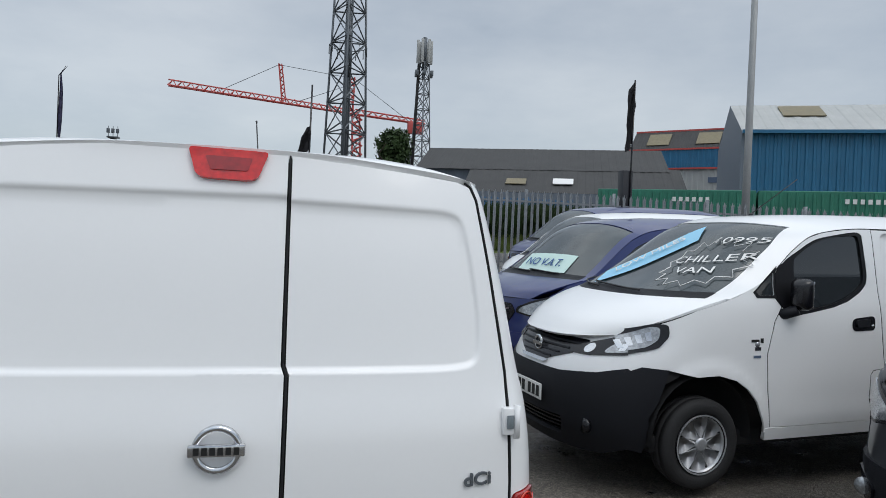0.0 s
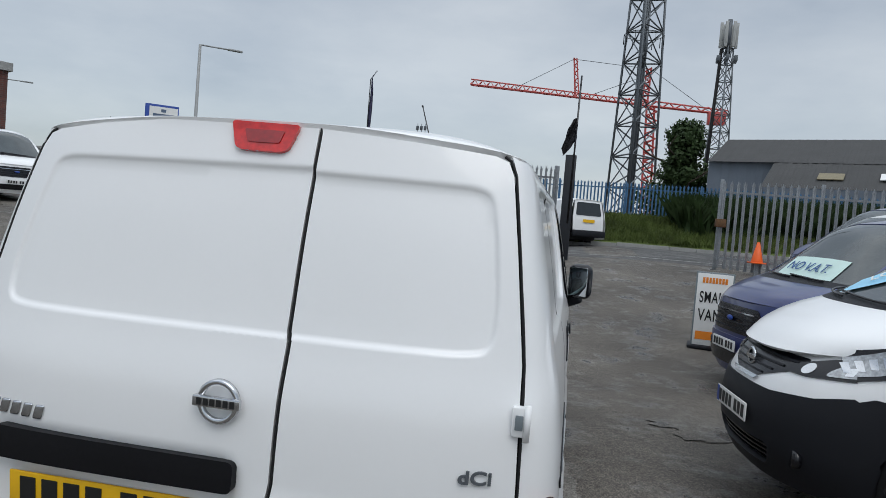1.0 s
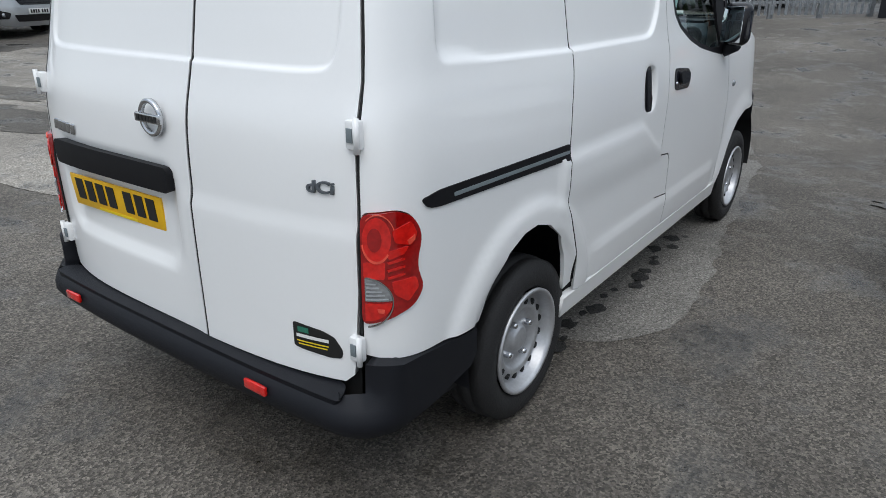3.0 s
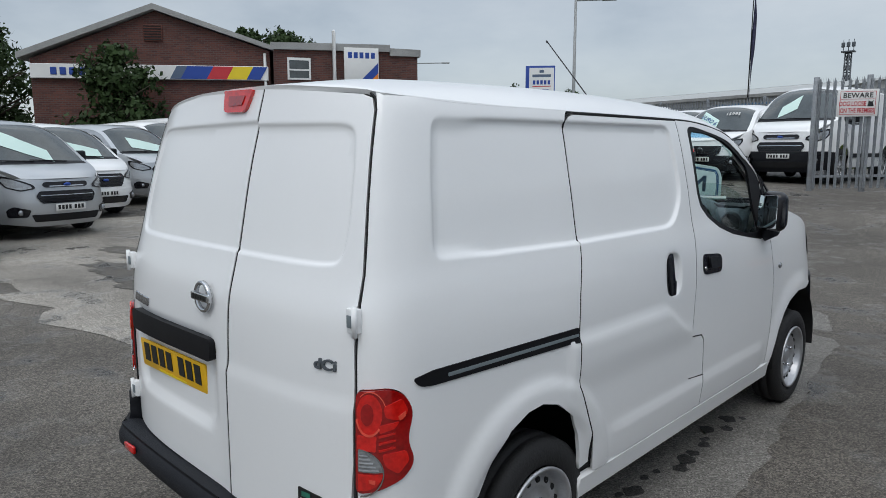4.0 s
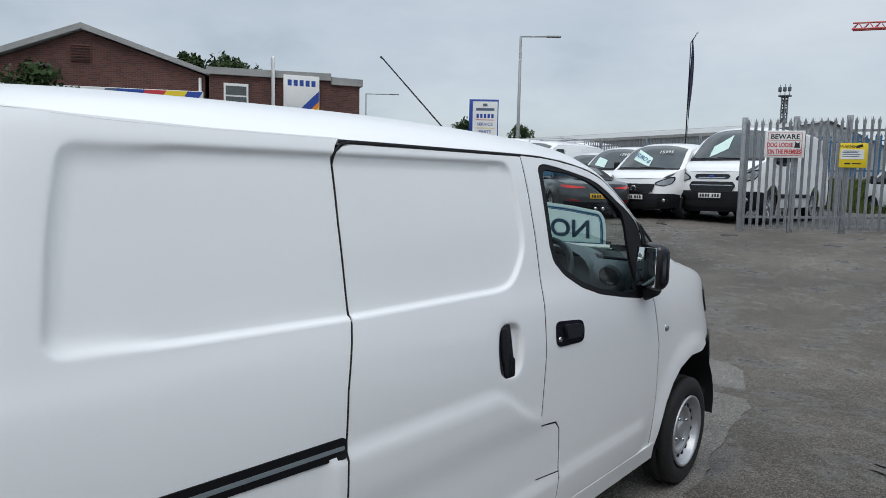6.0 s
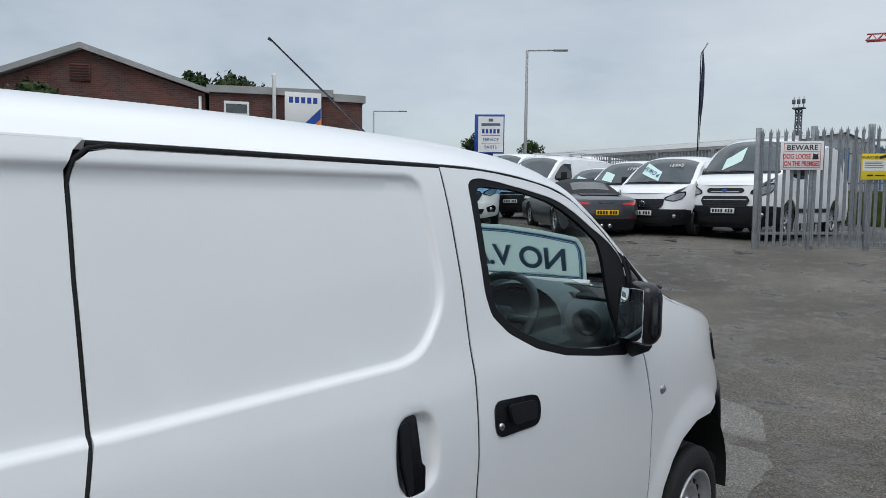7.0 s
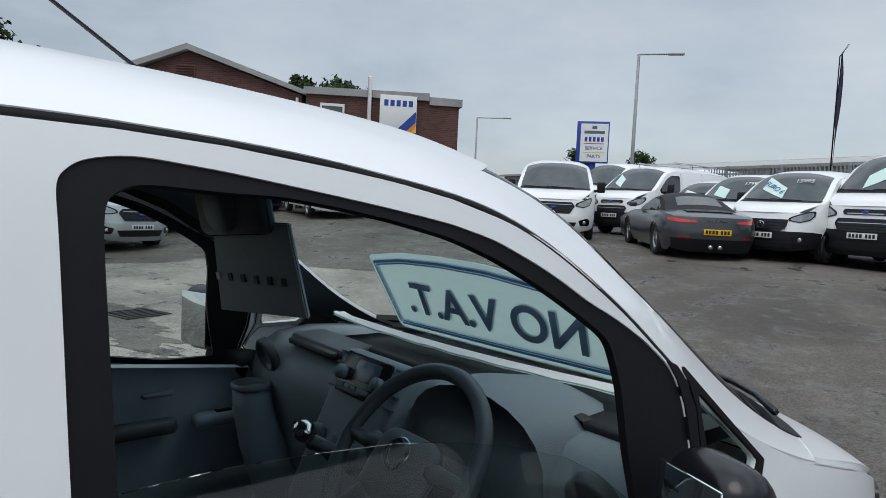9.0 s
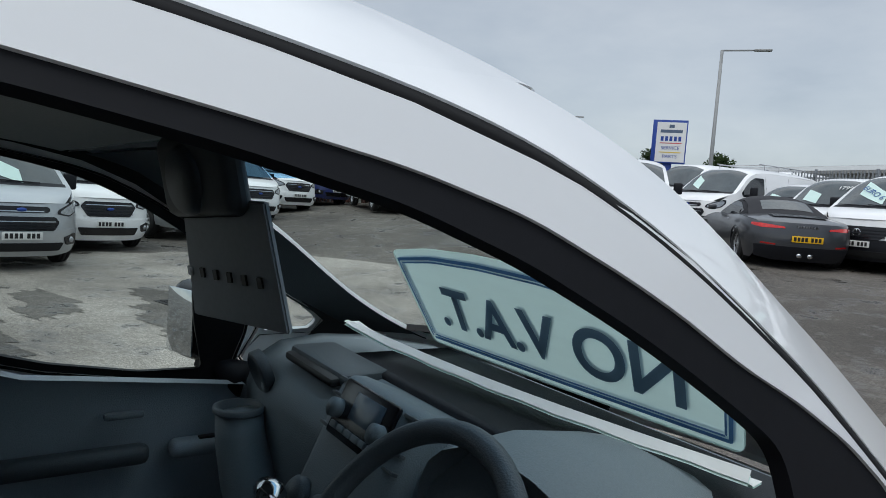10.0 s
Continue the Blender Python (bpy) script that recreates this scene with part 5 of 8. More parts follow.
    for v in bm.verts:
        v.co = Vector((c.x + v.co.y * (1.5 if grille != "star" else 1.0), c.y + v.co.x, c.z + v.co.z * (0.62 if grille != "star" else 1.0)))
    if grille == "star":
        for k in range(3):
            a = math.pi / 2 + k * math.tau / 3
            add_tube(bm, [c, c + Vector((0.06 * math.cos(a), 0, 0.06 * math.sin(a)))], 0.006, 5)
    part("badge", bm, SIGNBLUE if grille != "star" else CHROME, g, "small round maker's badge")
    for s in (1, -1):
        hl = [(s * a, b) for a, b in ((0.50, 0.84), (0.52, 0.90), (0.66, 0.97), (0.80, 1.03), (0.875, 1.05), (0.885, 0.96), (0.84, 0.86), (0.70, 0.80))]
        lamp = front_part("headlamp", hl, SATIN, 0.012, van, 0.03, 0.06, "swept-back clear headlamp")
        il = [(s * a, b) for a, b in ((0.545, 0.85), (0.56, 0.89), (0.67, 0.945), (0.79, 1.0), (0.86, 1.015), (0.865, 0.95), (0.825, 0.87), (0.70, 0.82))]
        front_part("lamp_lens", il, CLEARLENS, 0.018, lamp, 0.03, 0.06)
        fl = front_part("fog_lamp_recess", [(s * a, b) for a, b in ((0.60, 0.50), (0.80, 0.56), (0.86, 0.50), (0.84, 0.38), (0.64, 0.38))], SATIN, 0.034, fb)
        c = sh.front(0.72 * s * sx, 0.46 * sz, 0.03)
        part("fog_lamp", lathe([(0.001, 0.02), (0.04, 0.016), (0.045, 0.0)], 14, c=(0, 0, 0)), CLEARLENS, fl).matrix_basis = Matrix.Translation(c) @ pose(0, 0, 0, 0, 0, 90)
        mir = new("door_mirror")
        mir.parent = van
        my = 3.72 * sy
        part("mirror_housing", box((s * 1.12 * sx, my, 1.30 * sz), (0.20, 0.10, 0.27), 0.04, seg=3), BLACK, mir)
        part("mirror_arm", tube([(s * 0.93 * sx, my + 0.05, 1.20 * sz), (s * 1.06 * sx, my, 1.22 * sz)], 0.035, 8), BLACK, mir)
        for yy, nm in ((1.06, "rear_wheel"), (4.0, "front_wheel")):
            add_wheel(van, nm, (s * 0.86 * sx, yy * sy, 0.335 * sz), s, 0.335 * sz, 0.2, "trim" if nm == "front_wheel" else "trim")
    part("underbody", box((0, 2.45 * sy, 0.42 * sz), (1.5 * sx, 4.2 * sy, 0.30), 0.05), GAP, van)
    pm = Matrix.Translation(sh.front(0, 0.53 * sz, 0.05)) @ pose(0, 0, 0, 90, 0, 180)
    plate = part("number_plate", box((0, 0, 0), (0.52, 0.111, 0.01), 0.003, pm), PLATE, fb, "white front number plate")
    bars([(-0.205 + 0.062 * i + (0.035 if i > 3 else 0), 0, 0.042, 0.072) for i in range(7)], pm @ Matrix.Translation((0, 0, 0.0065)), INK, plate, "plate_character")
    if banner:
        text, v0, v1, s0, s1, tone = banner
        bm = bmesh.new()
        rows = []
        for i in range(13):
            v = v0 + (v1 - v0) * i / 12
            sc = s0 + (s1 - s0) * i / 12
            rows.append([bm.verts.new(sh.skin(sc + 0.42 * (j - 1.5), v, 0.006)) for j in range(4)])
        for a, b in zip(rows, rows[1:]):
            for j in range(3):
                bm.faces.new((a[j], a[j + 1], b[j + 1], b[j]))
        bn = part("windscreen_banner", bm, tone, van, "pale card banner behind the windscreen")
        if text:
            va, vb = sh.skin((s0 + s1) / 2, (v0 + v1) / 2, 0.014), sh.skin((s0 + s1) / 2 + (s1 - s0) * 0.1, (v0 + v1) / 2 + (v1 - v0) * 0.1, 0.014)
            up = (sh.skin((s0 + s1) / 2 - 0.3, (v0 + v1) / 2, 0.014) - va).normalized()
            ax = (va - vb).normalized() if v1 > v0 else (vb - va).normalized()
            ax = -ax if ax.x > 0 else ax
            nz = ax.cross(up).normalized()
            mm = Matrix((ax, nz.cross(ax), nz)).transposed().to_4x4()
            lettering(text, 0.17 * sx, Matrix.Translation(va + nz * 0.006) @ mm, BLUEPRINT, bn)
    if price:
        va = sh.skin(6.6, -0.38, 0.014)
        up = (sh.skin(6.2, -0.38, 0.014) - va).normalized()
        ax = Vector((-1, 0, 0))
        nz = ax.cross(up).normalized()
        lettering(price, 0.15, Matrix.Translation(va + nz * 0.008) @ Matrix((ax, nz.cross(ax), nz)).transposed().to_4x4(), CARD, van, "price_lettering")
    if rack:
        for k in range(4):
            yy = (0.6 + k * 0.7) * sy
            part("roof_bar", tube([(-0.72 * sx, yy, 1.93 * sz), (-0.70 * sx, yy, 2.06 * sz), (0.70 * sx, yy, 2.06 * sz), (0.72 * sx, yy, 1.93 * sz)], 0.016, 6), STEEL, van)
        for s in (1, -1):
            part("roof_rail", tube([(s * 0.66 * sx, 0.5 * sy, 2.08 * sz), (s * 0.66 * sx, 2.9 * sy, 2.08 * sz)], 0.016, 6), STEEL, van)
    return van


def sports_car(x, y, turn):
    """A low grey two-seat convertible with its dark cloth roof up, seen from behind. Its tail points along local +y."""
    car = thing("sports_car", "grey sports convertible with a black cloth roof parked tail-out", "car", at_ground(x, y, turn, 4.40))
    sh = Shell([(0.12, 0.84), (0.3, 0.90), (0.5, 0.925), (0.7, 0.92), (0.85, 0.86), (0.95, 0.78)],
               [(0.15, 0.60), (0.8, 0.74), (1.4, 0.85), (2.0, 0.86), (2.6, 0.88), (3.1, 0.90), (3.5, 0.89), (3.8, 0.87), (4.0, 0.85), (4.1, 0.82)],
               [(0.1, 0.58), (0.8, 0.70), (1.4, 0.84), (2.0, 0.87), (2.6, 0.90), (3.1, 0.95), (3.5, 0.96), (3.85, 0.93), (4.15, 0.88), (4.30, 0.83)], 3.5, 0.90, 2.8, [(0.1, 0.15), (0.25, 0.06), (0.4, 0.0), (0.6, 0.0), (0.75, 0.03), (0.85, 0.06)], 3.0)
    hollow, fh = (0, 99, 0.6), (0, 2.5, 0.5)
    arch = lambda c, r: [(c - r, 0.16), (c - r * 0.95, 0.40), (c - r * 0.7, 0.58), (c - r * 0.3, 0.67), (c, 0.685), (c + r * 0.3, 0.67), (c + r * 0.7, 0.58), (c + r * 0.95, 0.40), (c + r, 0.16)]
    side = [(0.15, 0.2)] + arch(0.95, 0.36) + arch(3.40, 0.37) + [(3.95, 0.16), (4.12, 0.30), (4.12, 0.815), (4.0, 0.845), (3.8, 0.865), (3.5, 0.885), (3.1, 0.895), (2.6, 0.875), (2.0, 0.855), (1.4, 0.845), (0.8, 0.735), (0.15, 0.60)]
    both_sides("body_side", panel(side, lambda a, z: sh.side(a, z, 0.02 * math.exp(-((a - 3.4) / 0.5) ** 2) * smooth01((z - 0.3) / 0.3)), 0.07, thick=0.02, out=hollow), SLATE, car)
    part("deck", sh.sheet(0, 9, -1, 1, 30, 20, 0.002, 0.02), SLATE, car)
    tail = [(-0.80, 0.82), (-0.82, 0.5), (-0.80, 0.40), (0.80, 0.40), (0.82, 0.5), (0.80, 0.82), (0.5, 0.84), (-0.5, 0.84)]
    part("tail_panel", panel(tail, lambda a, z: sh.front(a, z, 0.004), 0.06, thick=0.02, out=fh), SLATE, car)
    df = part("diffuser", panel([(-0.80, 0.42), (0.80, 0.42), (0.76, 0.20), (0.5, 0.16), (-0.5, 0.16), (-0.76, 0.20)], lambda a, z: sh.front(a, z, 0.012), 0.08, thick=0.03, out=fh), BLACK, car)
    for s in (1, -1):
        lampp = rounded([(s * 0.36, 0.735), (s * 0.38, 0.765), (s * 0.72, 0.80), (s * 0.83, 0.80), (s * 0.84, 0.755), (s * 0.72, 0.725)], 0.015)
        part("tail_lamp", panel(lampp, lambda a, z: sh.front(a, z, 0.014), 0.05, thick=0.012, out=fh), REDLENS, car, "slim red tail lamp")
        part("exhaust", tube([sh.front(s * 0.09, 0.27, -0.05), sh.front(s * 0.09, 0.27, 0.03)], 0.045, 16), CHROME, df, "round chrome exhaust")
        part("reflector", panel(rounded([(s * 0.50, 0.46), (s * 0.72, 0.47), (s * 0.72, 0.44), (s * 0.50, 0.43)], 0.008), lambda a, z: sh.front(a, z, 0.012), 0.06, thick=0.008, out=fh), DARKRED, car)
        for yy, nm in ((0.95, "front_wheel"), (3.40, "rear_wheel")):
            add_wheel(car, nm, (s * 0.80, yy, 0.335), s, 0.335, 0.24, "alloy")
        part("door_mirror", box((s * 0.96, 1.55, 0.98), (0.18, 0.10, 0.12), 0.04, seg=3), SLATE, car)
    bars([(-0.16 + 0.045 * i, 0, 0.03, 0.035) for i in range(8)], Matrix.Translation(sh.front(0, 0.775, 0.016)) @ pose(0, 0, 0, 90, 0, 180), CHROME, car, "raised_letter")
    pm = Matrix.Translation(sh.front(0, 0.56, 0.02)) @ pose(0, 0, 0, 90, 0, 180)
    plate = part("number_plate", box((0, 0, 0), (0.52, 0.111, 0.008), 0.003, pm), YELLOW, car, "yellow rear number plate")
    bars([(-0.205 + 0.062 * i + (0.035 if i > 3 else 0), 0, 0.044, 0.072) for i in range(7)], pm @ Matrix.Translation((0, 0, 0.0055)), INK, plate, "plate_character")
    gr = part("engine_grille", sh.sheet(6.4, 7.3, -0.55, 0.55, 6, 10, 0.012, 0.01), SATIN, car, "black slatted engine grille")
    for k in range(5):
        part("grille_slat", sh.sheet(6.45 + k * 0.17, 6.53 + k * 0.17, -0.53, 0.53, 1, 8, 0.022, 0.008), SLATE, gr)
    top = Shell([(0.8, 0.74), (0.95, 0.70), (1.1, 0.63), (1.25, 0.55)], [(1.30, 0.86), (1.6, 0.98), (1.95, 1.12), (2.35, 1.175), (2.8, 1.13), (3.15, 1.0), (3.42, 0.90)], [(1.15, 0.85), (1.5, 1.02), (1.85, 1.22), (2.35, 1.29), (2.85, 1.245), (3.2, 1.10), (3.52, 0.94)], 9, 1, 3, [(0, 0)], 3.0)
    part("cloth_roof", top.sheet(1.9, 6, -1, 1, 26, 18, 0, 0.02), FLAG, car, "black cloth soft top")
    part("windscreen", top.sheet(0, 1.9, -0.95, 0.95, 8, 12, 0, 0.01), DARKGLASS, car)
    part("rear_window", top.sheet(4.25, 5.35, -0.66, 0.66, 6, 10, 0.006, 0.006), SCREEN, car, "curved rear window")
    win = [(1.35, 0.86), (2.75, 0.885), (2.95, 0.98), (2.55, 1.12), (2.2, 1.15), (1.95, 1.10), (1.6, 0.965)]
    both_sides("side_window", panel(win, lambda a, z: Vector((curve([(0.8, 0.745), (0.95, 0.712), (1.1, 0.645), (1.25, 0.56)], z), a, z)), 0.1, thick=0.01, out=hollow), DARKGLASS, car)
    both_sides("roof_side", panel([(2.75, 0.88), (3.45, 0.89), (3.15, 1.0), (2.8, 1.13), (2.35, 1.175), (1.95, 1.12), (1.95, 1.10), (2.2, 1.15), (2.55, 1.12), (2.95, 0.98)], lambda a, z: Vector((curve([(0.8, 0.742), (0.95, 0.708), (1.1, 0.638), (1.25, 0.555)], z), a, z)), 0.1, thick=0.01, out=hollow), FLAG, car)
    part("underbody", box((0, 2.2, 0.30), (1.4, 3.9, 0.22), 0.04), GAP, car)
    return car


hero = small_van("white panel van with plain steel wheels and black rear bumper", Matrix(), "steel", True, False)
twin = small_van("white chiller van with silver wheel covers and dark opaque cab glass", Matrix.Translation((1.925, 3.06, 0.05)) @ pose(0, 0, 0, 0, 0, 95.5) @ pose(0, 0, 0, -0.6, 0, 0) @ Matrix.Translation((0, -4.40, 0)), "trim", False, True)
SQUARE = (1, 1, 1)
big_van("navy blue van with a price banner behind the windscreen", 2.52, 6.05, 101.5, NAVY, SQUARE, None, "hex", ("NO V.A.T.", 0.55, -0.55, 8.1, 8.1, BANNER), group="vans in the side row")
big_van("white van with a black scuttle beside the navy van", 3.75, 8.75, 101.5, WHITE, (0.98, 0.95, 1.0), BLACK, "twin", None, group="vans in the side row")
big_van("blue van at the end of the side row by the fence", 4.75, 11.3, 101.5, NAVY, (0.95, 0.95, 0.97), BLACK, "twin", None, group="vans in the side row")
big_van("dark grey van standing beside the chiller van", 3.02, 0.62, 96, SLATE, (0.95, 0.95, 0.97), BLACK, "twin", None, group="vans in the side row")
big_van("white high-roof van behind the open steel gate", -3.38, 15.95, 176, WHITE, (1.05, 1.08, 1.20), BLACK, "twin", ("", 0.42, 0.02, 7.9, 6.9, BANNER))
big_van("white van with a black bumper and round star badge", -5.05, 15.45, 179, WHITE, (0.97, 1.0, 0.97), BLACK, "star", ("EURO 6", 0.55, -0.05, 6.7, 7.9, BANNER), price="15995")
big_van("small white van with a tilted windscreen banner", -6.5, 16.4, 180, WHITE, (0.90, 0.88, 0.93), None, "hex", ("", 0.62, 0.2, 7.3, 7.9, BANNER), price="17995")
big_van("white hatchback van half hidden by the sports car", -8.1, 17.6, 180, WHITE, (0.88, 0.88, 0.86), None, "hex", ("", 0.6, 0.1, 7.3, 7.9, BANNER))
big_van("long white van with ladder bars on its roof", -10.6, 18.0, 181, WHITE, (0.98, 1.05, 1.06), BLACK, "twin", ("", 0.6, 0.25, 7.0, 7.8, BANNER), rack=True)
big_van("tall white van at the back of the yard", -14.6, 21.6, 182, WHITE, (1.0, 1.1, 1.22), BLACK, "twin", None)
big_van("tall white panel van by the far fence", -13.0, 24.5, 182, WHITE, (1.0, 1.1, 1.25), BLACK, "twin", None)
big_van("white van with chrome grille beside the sports car", -9.3, 14.1, -140, WHITE, SQUARE, None, "hex", None)
big_van("pale silver van in the far row", -13.92, 14.26, -118, WHITE, SQUARE, None, "hex", None)
big_van("white van in the far row near the brick workshop", -16.65, 12.92, -104, WHITE, SQUARE, None, "hex", None)
big_van("silver van with a white banner on its windscreen", -10.27, 2.74, -73, SILVER, SQUARE, None, "twin", ("", 0.55, -0.25, 6.6, 8.3, BANNER))
big_van("white van with a black hexagonal grille", -12.65, 4.19, -73, WHITE, SQUARE, None, "hex", ("", 0.5, -0.5, 7.4, 8.4, BANNER))
big_van("silver van at the end of the angled row", -14.58, 6.43, -73, SILVER, SQUARE, None, "hex", ("", 0.5, -0.5, 7.4, 8.4, BANNER))
big_van("white van with a black bumper in the angled row", -8.6, 0.75, -73, WHITE, SQUARE, BLACK, "twin", None)
big_van("white van behind the silver van in the angled row", -17.44, 8.60, -76, WHITE, SQUARE, None, "hex", None)
big_van("white van further along the angled row", -19.68, 10.62, -76, WHITE, SQUARE, None, "hex", None)
big_van("dark blue van near the end of the angled row", -21.74, 12.91, -76, NAVY, SQUARE, None, "hex", None)
sports_car(-5.3, 14.25, -132)

# ---- cab of the white van ----
def cab(van):
    def slab(name, prof, x0, x1, mat, label="", n=6):
        bm = bmesh.new()
        rows = [[bm.verts.new(((x0 + (x1 - x0) * i / n) * min(1.0, (q[2] if len(q) > 2 else 1.0)), q[0], q[1])) for q in prof] for i in range(n + 1)]
        for a, b in zip(rows, rows[1:]):
            for j in range(len(prof) - 1):
                bm.faces.new((a[j], a[j + 1], b[j + 1], b[j]))
        bm.faces.new(rows[0])
        bm.faces.new(rows[-1][::-1])
        return part(name, sharp(bm, 0.9), mat, van, label)
    dash = slab("dashboard", [(3.70, 1.12, 0.6), (3.55, 1.20, 0.7), (3.40, 1.245, 0.82), (3.22, 1.272, 0.9), (3.10, 1.275, 0.94), (3.00, 1.258, 0.97), (2.945, 1.215), (2.925, 1.15), (2.93, 1.05), (2.96, 0.82), (3.02, 0.55), (3.6, 0.5, 0.8)], -0.72, 0.72, GREYTRIM, "grey moulded dashboard", 16)
    # Black strip between the instrument hood and the card.
    slab("dash_shelf", [(3.34, 1.279), (3.08, 1.283), (3.06, 1.279), (3.06, 1.25), (3.34, 1.25)], -0.42, 0.66, BLACK, "black shelf along the dashboard top", 12)
    # centre stack with radio and heater knobs
    m = Matrix.Translation((-0.050, 2.905, 1.215)) @ pose(0, 0, 0, -24, 0, 0)
    stack = part("centre_console", box((0, 0.10, -0.10), (0.29, 0.22, 0.42), 0.035, m, 3), GREYTRIM, van)
    part("radio", box((0.0, -0.012, 0.045), (0.195, 0.012, 0.105), 0.006, m), SATIN, stack, "dark radio with a pale display")
    part("radio_display", box((0.015, -0.0195, 0.060), (0.10, 0.004, 0.05), 0.001, m), surf("radio_display", (0.10, 0.14, 0.18), 0.15, var=0.1), stack)
    for i in range(6):
        part("radio_button", box((-0.07 + i * 0.028, -0.0205, 0.012), (0.022, 0.006, 0.012), 0.002, m), GREYTRIM, stack)
    for i in range(2):
        k = part("radio_knob", lathe([(0.018, 0), (0.018, 0.018), (0.001, 0.02)], 16), GREYTRIM, stack)
        k.matrix_basis = m @ Matrix.Translation((-0.078 + 0.156 * i, -0.018, 0.04)) @ pose(0, 0, 0, 0, 0, -90)
    for i in range(3):
        k = part("heater_knob", lathe([(0.034, 0), (0.034, 0.014), (0.026, 0.022), (0.001, 0.024)], 24), DARKTRIM, stack)
        k.matrix_basis = m @ Matrix.Translation((-0.09 + 0.09 * i, -0.010, -0.13)) @ pose(0, 0, 0, 0, 0, -90)
    for x in (-0.122, 0.122):
        for i in range(4):
            part("vent_slat", box((x, -0.004, 0.0 + i * 0.03), (0.035, 0.012, 0.006), 0.001, m), DARKTRIM, stack)
    for x in (-0.605, 0.64):
        v = part("round_vent", lathe([(0.055, -0.01), (0.055, 0.012), (0.046, 0.018), (0.042, 0.006), (0.001, 0.004)], 28), DARKTRIM, dash)
        v.matrix_basis = Matrix.Translation((x, 2.925, 1.205)) @ pose(0, 0, 0, 0, 20, -90)
    part("glovebox_tray", box((-0.40, 3.03, 1.268), (0.30, 0.12, 0.03), 0.012), DARKTRIM, dash)
    # instrument hood
    bm = bmesh.new()
    rows = []
    for i in range(13):
        a = math.pi * i / 12
        rows.append([bm.verts.new((0.33 - 0.205 * math.cos(a), y, 1.16 + h * math.sin(a) ** 0.7)) for y, h in ((2.92, 0.165), (3.02, 0.178), (3.16, 0.155), (3.34, 0.07))])
    for a, b in zip(rows, rows[1:]):
        for j in range(3):
            bm.faces.new((a[j], a[j + 1], b[j + 1], b[j]))
    hood = part("instrument_hood", bm, GREYTRIM, van, "curved hood over the dials")
    part("dial_face", box((0.33, 3.07, 1.20), (0.36, 0.01, 0.18), 0.02), INK, hood)
    for x in (0.25, 0.40):
        d = part("dial", lathe([(0.062, 0.0), (0.062, 0.004), (0.056, 0.006), (0.054, 0.002), (0.001, 0.002)], 28), DARKTRIM, hood)
        d.matrix_basis = Matrix.Translation((x, 3.062, 1.205)) @ pose(0, 0, 0, 0, 0, -90)
        bm = bmesh.new()
        for k in range(11):
            a = radians(-40 + k * 26)
            add_box(bm, (0, 0, 0), (0.003, 0.002, 0.010), 0, Matrix.Translation((x - 0.046 * math.cos(a), 3.054, 1.205 + 0.046 * math.sin(a))) @ pose(0, 0, 0, 0, math.degrees(a) + 90, 0))
        part("dial_mark", bm, CARD, hood, smooth=False)
    # steering wheel, tilted towards the driver
    wm = Matrix.Translation((0.322, 2.762, 1.215)) @ pose(0, 0, 0, -37, 0, 0)
    wheel = new("steering_wheel")
    wheel.parent = van
    wheel["label"] = "black steering wheel"
    bm = bmesh.new()
    rings = []
    for i in range(48):
        a = i * math.tau / 48
        rings.append([bm.verts.new(wm @ Vector(((0.182 + 0.0165 * math.cos(b)) * math.cos(a), 0.0165 * math.sin(b), (0.182 + 0.0165 * math.cos(b)) * math.sin(a)))) for b in [j * math.tau / 10 for j in range(10)]])
    for i in range(48):
        for j in range(10):
            bm.faces.new((rings[i][j], rings[(i + 1) % 48][j], rings[(i + 1) % 48][(j + 1) % 10], rings[i][(j + 1) % 10]))
    part("wheel_rim", bm, DARKTRIM, wheel)
    bm = add_box(bmesh.new(), (0, 0.01, -0.02), (0.17, 0.06, 0.14), 0.035, wm, 4)
    part("wheel_boss", bm, DARKTRIM, wheel)
    bd = part("boss_badge", lathe([(0.021, 0.0), (0.027, 0.006), (0.033, 0.0)], 24), CHROME, wheel)
    bd.matrix_basis = wm @ Matrix.Translation((0, -0.02, 0.0)) @ pose(0, 0, 0, 0, 0, -90)
    for ang in (0, 180, 235, 305):
        a = radians(ang)
        part("wheel_spoke", tube([wm @ Vector((0.06 * math.cos(a), 0.01, 0.06 * math.sin(a))), wm @ Vector((0.175 * math.cos(a), 0, 0.175 * math.sin(a)))], [0.02, 0.013], 8), DARKTRIM, wheel)
    for s in (1, -1):
        part("column_stalk", tube([wm @ Vector((0, 0.05, 0.0)), wm @ Vector((0.16 * s, 0.045, 0.02))], 0.009, 8), DARKTRIM, wheel)
    part("steering_column", tube([(0.322, 2.81, 1.18), (0.322, 3.05, 1.03)], 0.045, 12), DARKTRIM, van)
    part("gear_lever", tube([(-0.04, 2.89, 1.05), (-0.033, 2.76, 1.145)], [0.026, 0.015], 10), DARKTRIM, van)
    part("gear_knob", lathe([(0.001, -0.03), (0.02, -0.026), (0.026, 0), (0.022, 0.02), (0.001, 0.028)], 18, c=(-0.033, 2.745, 1.165)), CHROME, van)
    # passenger side: cup holder, door trim, seats, floor, rear wall, lining
    bm = lathe([(0.062, 0.0), (0.062, 0.012), (0.050, 0.014), (0.048, -0.05), (0.001, -0.05)], 28)
    cupo = part("cup_holder", bm, DARKTRIM, van)
    cupo.matrix_basis = Matrix.Translation((-0.605, 2.873, 1.112)) @ pose(0, 0, 0, 0, -90, 0)
